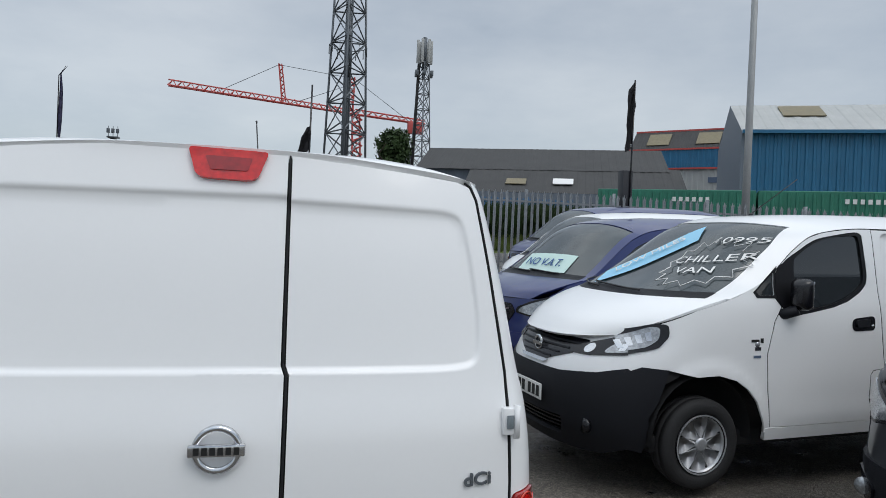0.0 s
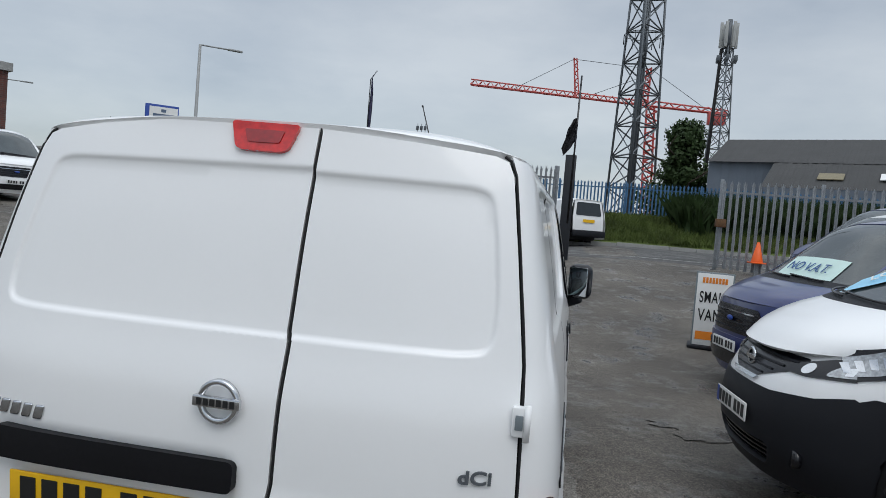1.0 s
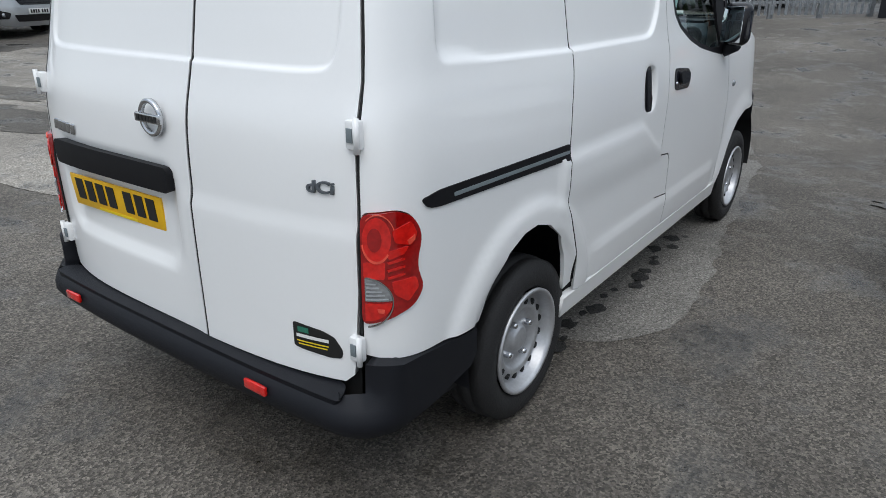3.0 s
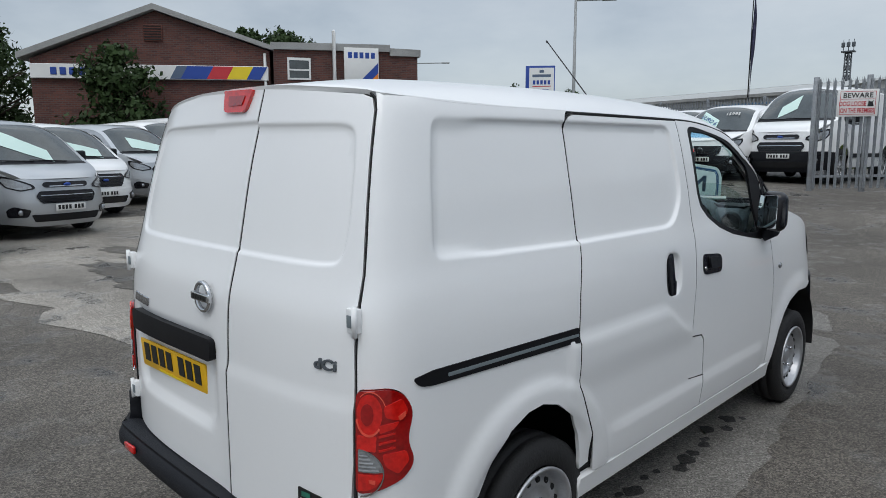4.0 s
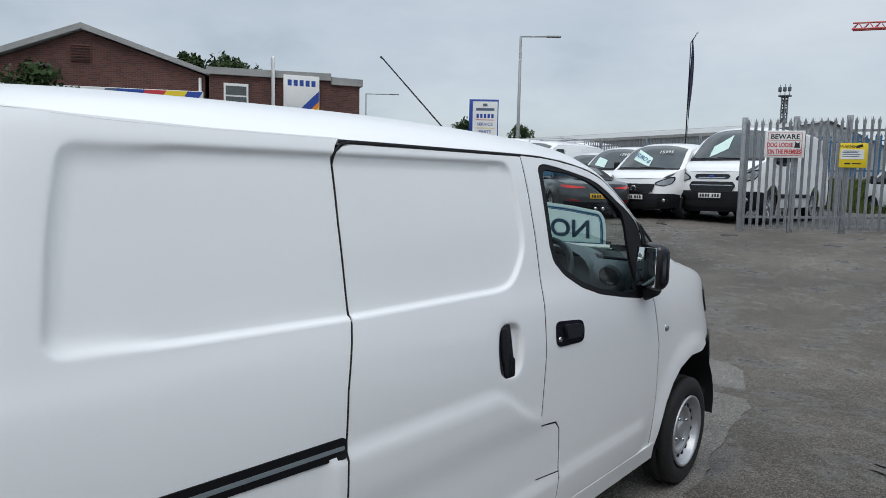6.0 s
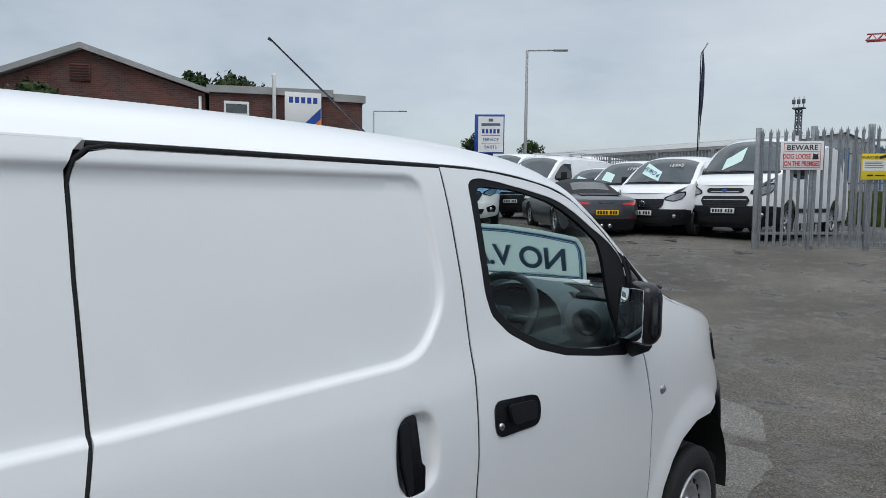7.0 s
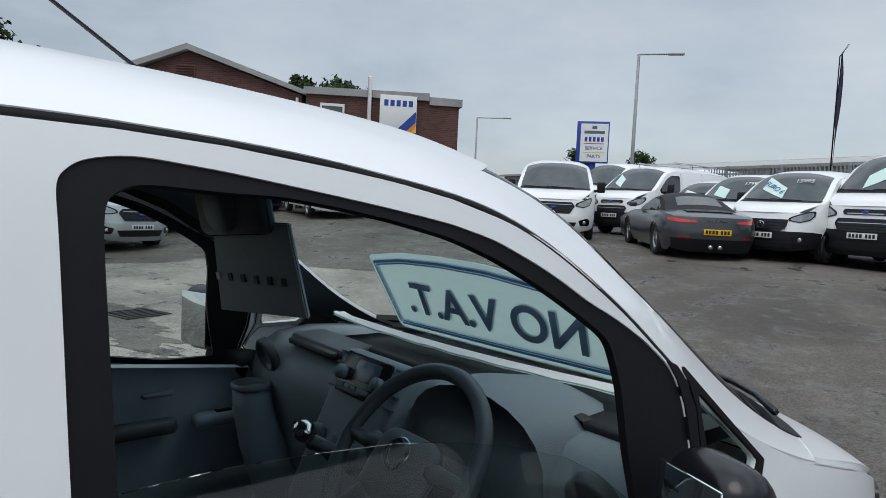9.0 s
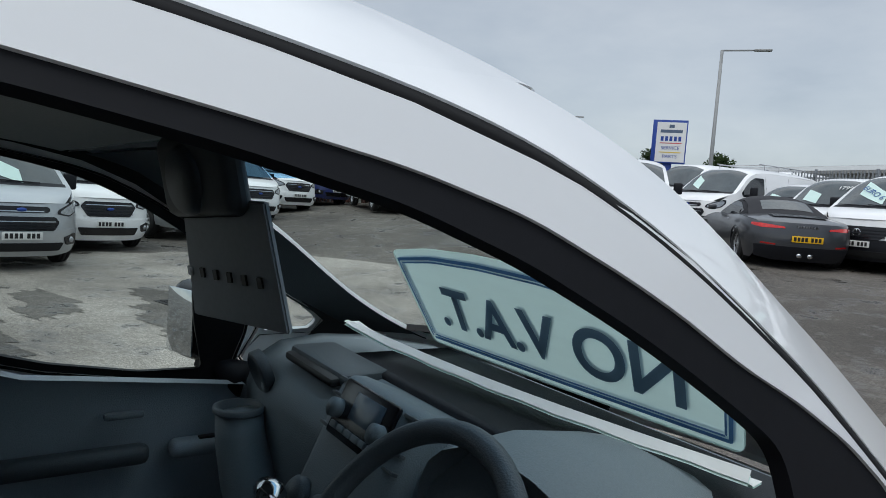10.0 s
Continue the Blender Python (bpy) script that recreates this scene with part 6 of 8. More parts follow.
    part("cup_column", tube([(-0.605, 2.873, 1.110), (-0.600, 2.878, 1.05), (-0.565, 2.89, 0.96), (-0.505, 2.915, 0.85), (-0.42, 2.955, 0.70)], [0.056, 0.060, 0.066, 0.074, 0.08], 20), GREYTRIM, van, "grey moulded column under the cup holder")
    part("side_pocket", box((-0.40, 2.985, 1.262), (0.26, 0.07, 0.02), 0.008, Matrix()), INK, dash)
    def liner(u, z):
        return nv_side(u, z) - Vector((0.055, 0, 0))
    trim = [(2.06, 0.45), (2.96, 0.45), (2.98, 1.08), (2.93, 1.135), (2.60, 1.175), (2.43, 1.195), (2.26, 1.255), (2.12, 1.32)]
    both_sides("door_trim", panel(trim, liner, 0.08, thick=0.03, out=HOLLOW), DOORTRIM, van, "dark moulded door trim")
    part("armrest", box((-0.745, 2.48, 0.985), (0.05, 0.44, 0.05), 0.02, seg=3), DARKTRIM, van)
    sw = part("switch_plate", box((-0.745, 2.83, 0.985), (0.06, 0.17, 0.045), 0.02, seg=3), DOORTRIM, van)
    part("window_switch", box((-0.738, 2.84, 1.009), (0.02, 0.05, 0.006), 0.002), INK, sw)
    part("door_pull", box((-0.742, 2.64, 1.085), (0.02, 0.09, 0.018), 0.007), GREYTRIM, van)
    for x in (0.30, -0.34):
        seat = new("cab_seat")
        seat.parent = van
        seat["label"] = "grey cloth cab seat with headrest"
        part("seat_base", box((x, 2.50, 0.68), (0.46, 0.50, 0.18), 0.06, seg=3), CLOTH, seat)
        part("seat_back", box((0, 0, 0.30), (0.44, 0.14, 0.62), 0.06, Matrix.Translation((x, 2.23, 0.72)) @ pose(0, 0, 0, 12, 0, 0), 3), CLOTH, seat)
        part("headrest", box((x, 2.10, 1.43), (0.24, 0.09, 0.17), 0.04, seg=3), CLOTH, seat)
    part("cab_floor", box((0, 2.75, 0.42), (1.44, 1.5, 0.05)), DARKTRIM, van)
    part("bulkhead", box((0, 2.0, 1.05), (1.32, 0.03, 1.30)), GREYTRIM, van)
    part("headlining", NV.sheet(3.05, 5.0, -0.93, 0.93, 14, 16, -0.045, 0.0), GREYTRIM, van)
    for s in (1, -1):
        part("pillar_trim", NV.sheet(5.45, 8.95, (lambda q: pillar_line(q) - 0.006) if s > 0 else (lambda q: -0.998), (lambda q: 0.998) if s > 0 else (lambda q: 0.006 - pillar_line(q)), 26, 5, -0.019, 0.0), DARKTRIM, van)
    # passenger visor with a punched ticket plate
    a, b, c, d = Vector((-0.510, 2.745, 1.372)), Vector((-0.138, 2.813, 1.402)), Vector((-0.165, 2.765, 1.63)), Vector((-0.48, 2.70, 1.625))
    def sheet4(p0, p1, p2, p3, t, name, mat, label=""):
        n = (p1 - p0).cross(p3 - p0).normalized() * t
        bm = bmesh.new()
        f = [bm.verts.new(p) for p in (p0, p1, p2, p3)] + [bm.verts.new(p + n) for p in (p0, p1, p2, p3)]
        for q in ((0, 1, 2, 3), (7, 6, 5, 4), (0, 4, 5, 1), (1, 5, 6, 2), (2, 6, 7, 3), (3, 7, 4, 0)):
            bm.faces.new([f[k] for k in q])
        bmesh.ops.bevel(bm, geom=bm.edges[:], offset=abs(t) * 0.3, segments=2, affect="EDGES")
        return part(name, bm, mat, van, label, smooth=False)
    vis = sheet4(a, b, c, d, 0.012, "sun_visor", VISOR, "pale grey sun visor folded down")
    ux, uy = (b - a).normalized(), ((d - a) - (b - a).normalized() * (d - a).dot((b - a).normalized())).normalized()
    nn = ux.cross(uy)
    if nn.y > 0:
        nn = -nn
    for i in range(6):
        p = a.lerp(b, 0.03 + 0.152 * i) + (d - a) * (0.39 - 0.008 * i) + nn * 0.0145
        mm = Matrix((ux, uy, nn)).transposed().to_4x4()
        mm.translation = p
        part("visor_slot", box((0, 0, 0), (0.016, 0.020, 0.004), 0, mm), CARD if i == 0 else INK, vis)
    mm = Matrix((ux, uy, nn)).transposed().to_4x4()
    mm.translation = d.lerp(c, 0.42) + uy * 0.02 + nn * 0.02
    part("visor_mount", box((-0.01, 0.03, 0), (0.30, 0.17, 0.05), 0.03, mm, 3), surf("grey_mount", (0.075, 0.08, 0.085), 0.6, var=0.1), vis)
    bm = lathe([(0.001, 0.012), (0.060, 0.012), (0.068, 0.0), (0.068, -0.01)], 28)
    dk = part("mount_disc", bm, DARKTRIM, vis)
    dk.matrix_basis = mm @ Matrix.Translation((-0.03, 0.02, 0.025)) @ pose(0, 0, 0, 0, -90, 0)
    # tax holder on the quarter light
    return van


cab(hero)

# board with the sale notice, standing against the inside of the windscreen
notice = thing("windscreen_notice", "pale green NO V.A.T. board leaning behind the windscreen", "sign")


def on_board(x, z, d=0.0):
    """A point of the leaning board: x across the van, z its height, d off its face towards the glass."""
    n = Vector((0, 1, 0.7)).normalized()
    return Vector((x, 3.28 - 0.7 * (z - 1.40), z)) + n * d


def notice_sheet(poly, d, mat, name, holes=(), thick=0.0):
    return part(name, panel(poly, lambda a, b: on_board(a, b, d), 0.06, holes, thick=thick, out=(0, 2.4, 1.0)), mat, notice)


BOARD = rounded([(-0.515, 1.276), (0.0, 1.284), (0.395, 1.294), (0.425, 1.385), (0.442, 1.455), (0.428, 1.503), (0.26, 1.528), (0.065, 1.546), (-0.12, 1.549), (-0.30, 1.543), (-0.478, 1.522)], 0.02)
notice_sheet(BOARD, 0.0, NOTICE, "notice_board", thick=0.004)
for off, w in ((0.020, 0.0075), (0.033, 0.004)):
    o = gapped(BOARD, off * 0.8)
    for d in (-0.0065, 0.0025):
        notice_sheet(o, d, NOTICEBLUE, "notice_border", [gapped(o, w)])
txt = lettering("NO V.A.T.", 0.2, Matrix(), NOTICEINK, notice, "notice_lettering", 0.0, bold=0.022)
xs = [v.co.x for v in txt.data.vertices]
ys = [v.co.y for v in txt.data.vertices]
x0, x1, y0, y1 = min(xs), max(xs), min(ys), max(ys)
txt2 = txt.copy()
txt2.data = txt.data.copy()
scene.collection.objects.link(txt2)
for ob, d in ((txt, -0.007), (txt2, 0.003)):
    for v in ob.data.vertices:
        u, w = (v.co.x - x0) / (x1 - x0), (v.co.y - y0) / (y1 - y0)
        v.co = on_board(0.313 - 0.70 * u + 0.035 * w, 1.346 + 0.004 * u + 0.107 * w, d)
edge = thing("folded_card", "white folded card lying along the dashboard top", "card")
for k, mt in enumerate((CARD, BANNER)):
    bm = bmesh.new()
    rows = []
    for i in range(25):
        f = i / 24
        p = Vector((-0.49, 3.09, 1.348)).lerp(Vector((0.49, 3.21, 1.328)), f) + Vector((0, 0, -0.012 * math.sin(f * math.pi) - 0.008 * k))
        h = 0.022 * min(1, f * 6 + 0.2) * (1 - 0.25 * k) + 0.002 * math.sin(f * 40)
        rows.append([bm.verts.new(p), bm.verts.new(p + Vector((0.004, -0.012, -h * 0.6))), bm.verts.new(p + Vector((0.002, 0.006, -h))), bm.verts.new(p + Vector((0, 0.03, -h * 0.9)))])
    for q, r in zip(rows, rows[1:]):
        for j in range(3):
            bm.faces.new((q[j], q[j + 1], r[j + 1], r[j]))
    part("card_sheet", bm, mt, edge, smooth=False)

# dealer's sticker on the rear door
stick = thing("door_sticker", "black van-shaped dealer sticker on the rear door", "sticker")
sp = rounded([(0.548, 0.565), (0.57, 0.560), (0.66, 0.552), (0.694, 0.556), (0.698, 0.578), (0.675, 0.615), (0.640, 0.628), (0.548, 0.638)], 0.008)
part("sticker_sheet", panel(sp, lambda x, z: nv_rear(x, z) - Vector((0, 0.003, 0)), 0.02, thick=0.002, out=(0, 1, 0.9)), INK, stick)
for x0, x1, z0, z1, mt in ((0.565, 0.60, 0.612, 0.628, GREENSTEEL), (0.56, 0.66, 0.596, 0.606, CARD), (0.56, 0.66, 0.583, 0.587, SIGNYELLOW), (0.565, 0.655, 0.574, 0.578, SIGNYELLOW)):
    part("sticker_print", panel([(x0, z0), (x1, z0), (x1, z1), (x0, z1)], lambda x, z: nv_rear(x, z) - Vector((0, 0.0055, 0)), 0.03, thick=0.0, out=(0, 1, 0.9)), mt, stick)

# writing on the chiller van's windscreen and wing
scr = thing("windscreen_writing", "white hand-drawn words on the chiller van's windscreen", "lettering", twin.matrix_world.copy())


def twin_screen(text, size, v, s, mat, name, lean=0.0):
    ob = lettering(text, size, pose(0, 0, 0, 0, 0, lean), mat, scr, name, 0.0)
    for q in ob.data.vertices:
        q.co = NV.skin(s - q.co.y / 0.29, v - q.co.x / 0.72, 0.010)
    return ob


twin_screen("CHILLER", 0.108, -0.63, 7.35, CARD, "chalk_word", 8)
twin_screen("VAN", 0.102, -0.62, 7.8, CARD, "chalk_word", 8)
twin_screen("10995", 0.11, -0.70, 6.55, CARD, "chalk_price", 3)
for y0, y1, z0, z1, mt in ((3.10, 3.125, 0.955, 0.985, INK), (3.135, 3.20, 0.960, 0.978, INK), (3.12, 3.17, 0.905, 0.928, CHROME), (3.12, 3.18, 0.855, 0.872, GREYPRINT)):
    part("wing_badge", mirrored(panel([(y0, z0), (y1, z0), (y1, z1), (y0, z1)], lambda u, z: nv_side(u, z) + Vector((0.003, 0, 0)), 0.05, thick=0.002, out=HOLLOW)), mt, twin, "small printed badge bars on the wing")
bm = bmesh.new()
pts = [NV.skin(7.6 + (0.95 + 0.16 * (-1) ** k) * math.sin(k * math.tau / 28), -0.63 + (0.26 + 0.03 * (-1) ** k) * math.cos(k * math.tau / 28), 0.02) for k in range(29)]
add_tube(bm, pts, 0.004, 4, False)
part("chalk_outline", bm, CARD, scr)
bn = thing("windscreen_banner", "blue and white LOW MILES strip in the chiller van's windscreen", "banner", twin.matrix_world.copy())
bm = bmesh.new()
rows = []
for i in range(13):
    v, sc = 0.42 - 0.66 * i / 12, 8.5 - 2.3 * i / 12
    rows.append([bm.verts.new(NV.skin(sc + 0.24 * (j - 1.5), v - 0.05 * (j - 1.5), 0.008)) for j in range(4)])
for a, b in zip(rows, rows[1:]):
    for j in range(3):
        bm.faces.new((a[j], a[j + 1], b[j + 1], b[j]))
part("banner_strip", bm, BANNERBLUE, bn)
va, vb = NV.skin(7.35, 0.09, 0.02), NV.skin(7.14, 0.03, 0.02)
ax = (vb - va).normalized()
up = (NV.skin(6.95, 0.05, 0.02) - NV.skin(7.75, 0.13, 0.02)).normalized()
nz = ax.cross(up).normalized()
lettering("LOW MILES", 0.115, Matrix.Translation(va + nz * 0.010) @ Matrix((ax, nz.cross(ax), nz)).transposed().to_4x4(), CARD, bn)

# ---- ground, road and verge ----
def stretch():
    a = [-900, -400, -200, -100, -60, -40, -30, -25]
    return a + [-20 + k for k in range(0, 46)] + [26, 28, 30, 33, 36, 40, 50, 70, 100, 200, 400, 900]


bm = bmesh.new()
grid = [[bm.verts.new((x, y, ground_z(x, y))) for y in stretch()] for x in stretch()]
for i in range(len(grid) - 1):
    for j in range(len(grid) - 1):
        bm.faces.new((grid[i][j], grid[i + 1][j], grid[i + 1][j + 1], grid[i][j + 1]))
tagged(part("ground", bm, YARD), "worn grey asphalt yard with damp dark stains", "ground", kind="structure")


def laid(name, poly, mat, lift, label, step=0.5, rough=0.0, cat="ground"):
    pts = []
    for k, p in enumerate(refine(poly, step * 0.5)):
        w = rough * noise.noise(Vector((p[0] * 3, p[1] * 3, 1.7))) + rough * 0.6 * noise.noise(Vector((p[0] * 11, p[1] * 11, 4)))
        pts.append((p[0] + w, p[1] + w * 0.7))
    return tagged(part(name, panel(pts, lambda x, y: Vector((x, y, ground_z(x, y) + lift)), step, thick=0, out=(0, 5, -500)), mat), label, cat, kind="structure")


laid("pavement_patch", rounded([(-1.15, 0.9), (0.3, 1.25), (0.64, 1.42), (0.91, 1.52), (1.08, 1.88), (1.05, 2.47), (0.90, 3.27), (0.84, 3.84), (0.74, 4.8), (0.60, 5.54), (0.35, 6.2), (-0.4, 6.5), (-1.2, 5.6)], 0.15), PALEPATCH, 0.004, "pale dry concrete patch under the white van", 0.16, 0.05)
OILY = asphalt("damp_oil_stain", (0.035, 0.034, 0.033), (0.018, 0.018, 0.018), 0.18, 0.7)
# Sheet of a paler tone than the rest of the yard.
laid("pale_surface", [(-1.6, 3.0), (-2.2, 7.5), (-4.5, 9.5), (-8.5, 9.0), (-12.5, 7.0), (-12.8, 2.6), (-9.0, 0.9), (-4.5, 0.8), (-2.2, 1.4)], PALEYARD, 0.004, "paler asphalt between the parked rows", 0.6, 0.5)
DAMP = asphalt("damp_asphalt", (0.15, 0.14, 0.125), (0.075, 0.07, 0.062), 0.14, 0.55)
random.seed(11)
for k in range(16):
    y = 1.35 + k * 0.115 + random.uniform(-0.03, 0.03)
    x = 0.70 + random.uniform(-0.05, 0.05)
    r = random.uniform(0.018, 0.06)
    laid("oil_stain", [(x + r * random.uniform(0.5, 1.2) * math.cos(a * math.tau / 9), y + r * random.uniform(0.6, 1.4) * math.sin(a * math.tau / 9)) for a in range(9)], OILY, 0.008, "dark damp oil spot beside the van", 0.05, 0.0)
for cx, cy, rx, ry in ((-6.0, 2.2, 1.5, 0.35), (-7.2, 4.2, 1.9, 0.4), (-8.2, 6.0, 1.6, 0.35), (2.1, 4.6, 0.5, 0.3), (-7.9, 2.9, 1.0, 0.3)):
    laid("damp_patch", [(cx + rx * random.uniform(0.7, 1.2) * math.cos(a * math.tau / 18), cy + ry * random.uniform(0.6, 1.3) * math.sin(a * math.tau / 18)) for a in range(18)], DAMP, 0.009, "dark damp patch on the yard", 0.12, 0.35)
dz = ground_z(-7.66, 4.45) + 0.006
drain = thing("drain_cover", "dark iron drain cover set in the yard", "drain cover", Matrix.Translation((-7.66, 4.45, dz)) @ pose(0, 0, 0, 0, 0, 18))
IRON = surf("dark_cast_iron", (0.03, 0.028, 0.026), 0.6, 0.4, var=0.4, bump=0.3, bscale=60)
part("cover_frame", box((0, 0, 0), (0.62, 0.62, 0.016), 0.004), IRON, drain)
for k in range(6):
    part("cover_bar", box((-0.22 + 0.088 * k, 0, 0.011), (0.05, 0.5, 0.012), 0.003), IRON, drain)
laid("road", [(-60, 19.0), (-8, 17.6), (12, 16.2), (70, 12), (70, 20), (12, 24.2), (-8, 25.4), (-60, 28)], ROAD, 0.005, "two-lane grey asphalt road", 2.0)
LINE = surf("worn_road_paint", (0.42, 0.42, 0.40), 0.8, var=0.4, scale=9)
laid("road_line", [(-40, 20.1), (12, 17.6), (40, 15.9), (40, 16.02), (12, 17.72), (-40, 20.22)], LINE, 0.010, "worn white road edge line", 1.0)


def kerb_run(pts):
    bm = bmesh.new()
    for a, b in zip(pts, pts[1:]):
        n = int((Vector(b) - Vector(a)).length / 0.92)
        for k in range(n):
            p, q = Vector(a).lerp(Vector(b), k / n), Vector(a).lerp(Vector(b), (k + 0.985) / n)
            mid = (p + q) / 2
            ang = math.degrees(math.atan2(q.y - p.y, q.x - p.x))
            add_box(bm, (0, 0, 0.05), ((q - p).length, 0.14, 0.16), 0, Matrix.Translation((mid.x, mid.y, ground_z(mid.x, mid.y))) @ pose(0, 0, 0, 0, 0, ang))
    return bm


tagged(part("kerb", kerb_run([(-40, 26.9), (-8, 25.5), (12, 24.3), (60, 20.8)]), COPING, smooth=False), "weathered grey concrete kerb along the road", "kerb", kind="structure")


def verge_z(x, y):
    return ground_z(x, y) + 0.10 + 0.9 * smooth01((y - 25.2 + 0.06 * x) / 5)


bm = panel([(-40, 27.1), (-8, 25.65), (12, 24.45), (60, 20.95), (60, 32), (-40, 34)], lambda x, y: Vector((x, y, verge_z(x, y))), 1.2, thick=0, out=(0, 30, -300))
tagged(part("verge", bm, WEED), "overgrown grass bank below the blue fence", "verge", kind="structure")


def tufts(name, n, area, zf, size, mat, label, cat, seed):
    random.seed(seed)
    verts, faces = [], []
    for _ in range(n):
        x, y = area()
        z = zf(x, y)
        s = size * random.uniform(0.5, 1.4)
        for b in range(5):
            a = random.uniform(0, math.tau)
            l = Vector((math.cos(a), math.sin(a), 0)) * s * random.uniform(0.2, 0.9)
            w = Vector((-math.sin(a), math.cos(a), 0)) * s * 0.09
            o = Vector((x + random.uniform(-s, s) * 0.4, y + random.uniform(-s, s) * 0.4, z - 0.02))
            k = len(verts)
            verts += [o - w, o + w, o + l * 0.6 + Vector((0, 0, s * 0.8)), o + l + Vector((0, 0, s * random.uniform(0.8, 1.3)))]
            faces += [(k, k + 1, k + 2), (k, k + 2, k + 3)]
    me = bpy.data.meshes.new(name)
    me.from_pydata([tuple(v) for v in verts], [], faces)
    me.materials.append(mat)
    return tagged(new(name, me), label, cat, kind="stuff")


tufts("wild_grass", 9000, lambda: (random.uniform(-9, 13), random.uniform(25.4, 31)), verge_z, 0.26, WEED, "long wild grass and weeds on the bank", "grass", 5)
tufts("bank_brambles", 6500, lambda: (random.uniform(5.5, 17), random.uniform(27.6, 30.5)), verge_z, 0.95, LEAF, "dark brambles along the foot of the fence", "bushes", 6)


# ---- fences and gates ----
def pale_mesh(name, h, w, mat):
    """One steel pale: a folded strip with a forked point."""
    bm = bmesh.new()
    prof = [(-w / 2, 0.0), (-w / 4, 0.018), (0, 0.006), (w / 4, 0.018), (w / 2, 0.0)]
    lo = [bm.verts.new((x, -y, 0.05)) for x, y in prof]
    mid = [bm.verts.new((x, -y, h - 0.16)) for x, y in prof]
    top = [bm.verts.new((x * 1.15 + (0.012 if x > 0 else -0.012 if x < 0 else 0), -y - (0.03 if i in (0, 4) else 0.0), h + (0 if i in (0, 2, 4) else -0.10))) for i, (x, y) in enumerate(prof)]
    for a, b in ((lo, mid), (mid, top)):
        for k in range(4):
            bm.faces.new((a[k], a[k + 1], b[k + 1], b[k]))
    me = bpy.data.meshes.new(name)
    bm.to_mesh(me)
    bm.free()
    me.materials.append(mat)
    return me


PALE = {}


def palisade(name, label, pts, h, mat, pitch, cat="fence", singles=True, posts=2.75, solid_ends=False, base=None):
    base = base or ground_z
    f = thing(name, label, cat, kind="structure" if cat == "fence" else "")
    key = (h, mat.name)
    if key not in PALE:
        PALE[key] = pale_mesh("pale", h, pitch * 0.46, mat)
    joined = bmesh.new()
    for a, b in zip(pts, pts[1:]):
        a, b = Vector((*a, 0)), Vector((*b, 0))
        L = (b - a).length
        ang = math.degrees(math.atan2(b.y - a.y, b.x - a.x))
        za, zb = base(a.x, a.y), base(b.x, b.y)
        tilt = math.degrees(math.atan2(zb - za, L))
        for zz in (0.30, h - 0.28):
            mid = (a + b) / 2
            part("rail", box((0, 0.02, 0), (L, 0.006, 0.05), 0, Matrix.Translation((mid.x, mid.y, (za + zb) / 2 + zz)) @ pose(0, 0, 0, 0, -tilt, ang)), mat, f)
            part("rail_lip", box((0, 0.042, 0.022), (L, 0.045, 0.006), 0, Matrix.Translation((mid.x, mid.y, (za + zb) / 2 + zz)) @ pose(0, 0, 0, 0, -tilt, ang)), mat, f)
        n = int(L / pitch)
        for k in range(n):
            p = a.lerp(b, (k + 0.5) / n)
            m = Matrix.Translation((p.x, p.y, za + (zb - za) * (k + 0.5) / n)) @ pose(0, 0, 0, 0, random.uniform(-0.4, 0.4), ang)
            if singles:
                ob = new("pale", PALE[key])
                ob.parent = f
                ob.matrix_basis = m
            else:
                k0 = len(joined.verts)
                joined.from_mesh(PALE[key])
                joined.verts.ensure_lookup_table()
                for v in joined.verts[k0:]:
                    v.co = m @ v.co
        n = max(1, round(L / posts))
        for k in range(n + 1):
            p = a.lerp(b, k / n)
            part("post", box((0, 0.06, h / 2), (0.07 if not solid_ends else 0.10, 0.08, h + 0.05), 0.004, Matrix.Translation((p.x, p.y, za + (zb - za) * k / n)) @ pose(0, 0, 0, 0, 0, ang)), mat, f)
    if not singles:
        tagged(part("pales", joined, mat, f, smooth=False), kind="stuff")
    else:
        joined.free()
    return f


random.seed(3)
gate = palisade("steel_gate", "open galvanised palisade gate leaf with warning signs", [(-2.25, 14.49), (0.32, 15.84)], 2.30, GALV, 0.127, "gate", True, 1.1, True)
palisade("palisade_fence", "galvanised palisade fence along the side row", [(4.2, 15.74), (7.98, 13.62), (12.0, 11.9), (18, 9.0)], 2.15, GALV, 0.155, "fence", True)
palisade("back_fence", "galvanised palisade fence behind the parked vans", [(-26, 31.5), (-14, 27.2), (-6.5, 23.6), (-1.5, 20.5)], 2.5, GALV, 0.155, "fence", False)
palisade("blue_fence", "faded blue palisade fence above the grass bank", [(-12, 32.0), (3, 30.6), (9.5, 30.0), (14, 29.6)], 1.75, BLUEPALE, 0.16, "fence", False, base=lambda x, y: verge_z(x, y) - 0.05)
palisade("workshop_fence", "grey palisade fence in front of the brick workshop", [(-30, 3.0), (-27, 9.5), (-23.5, 14.0)], 2.0, GALV, 0.155, "fence", False)


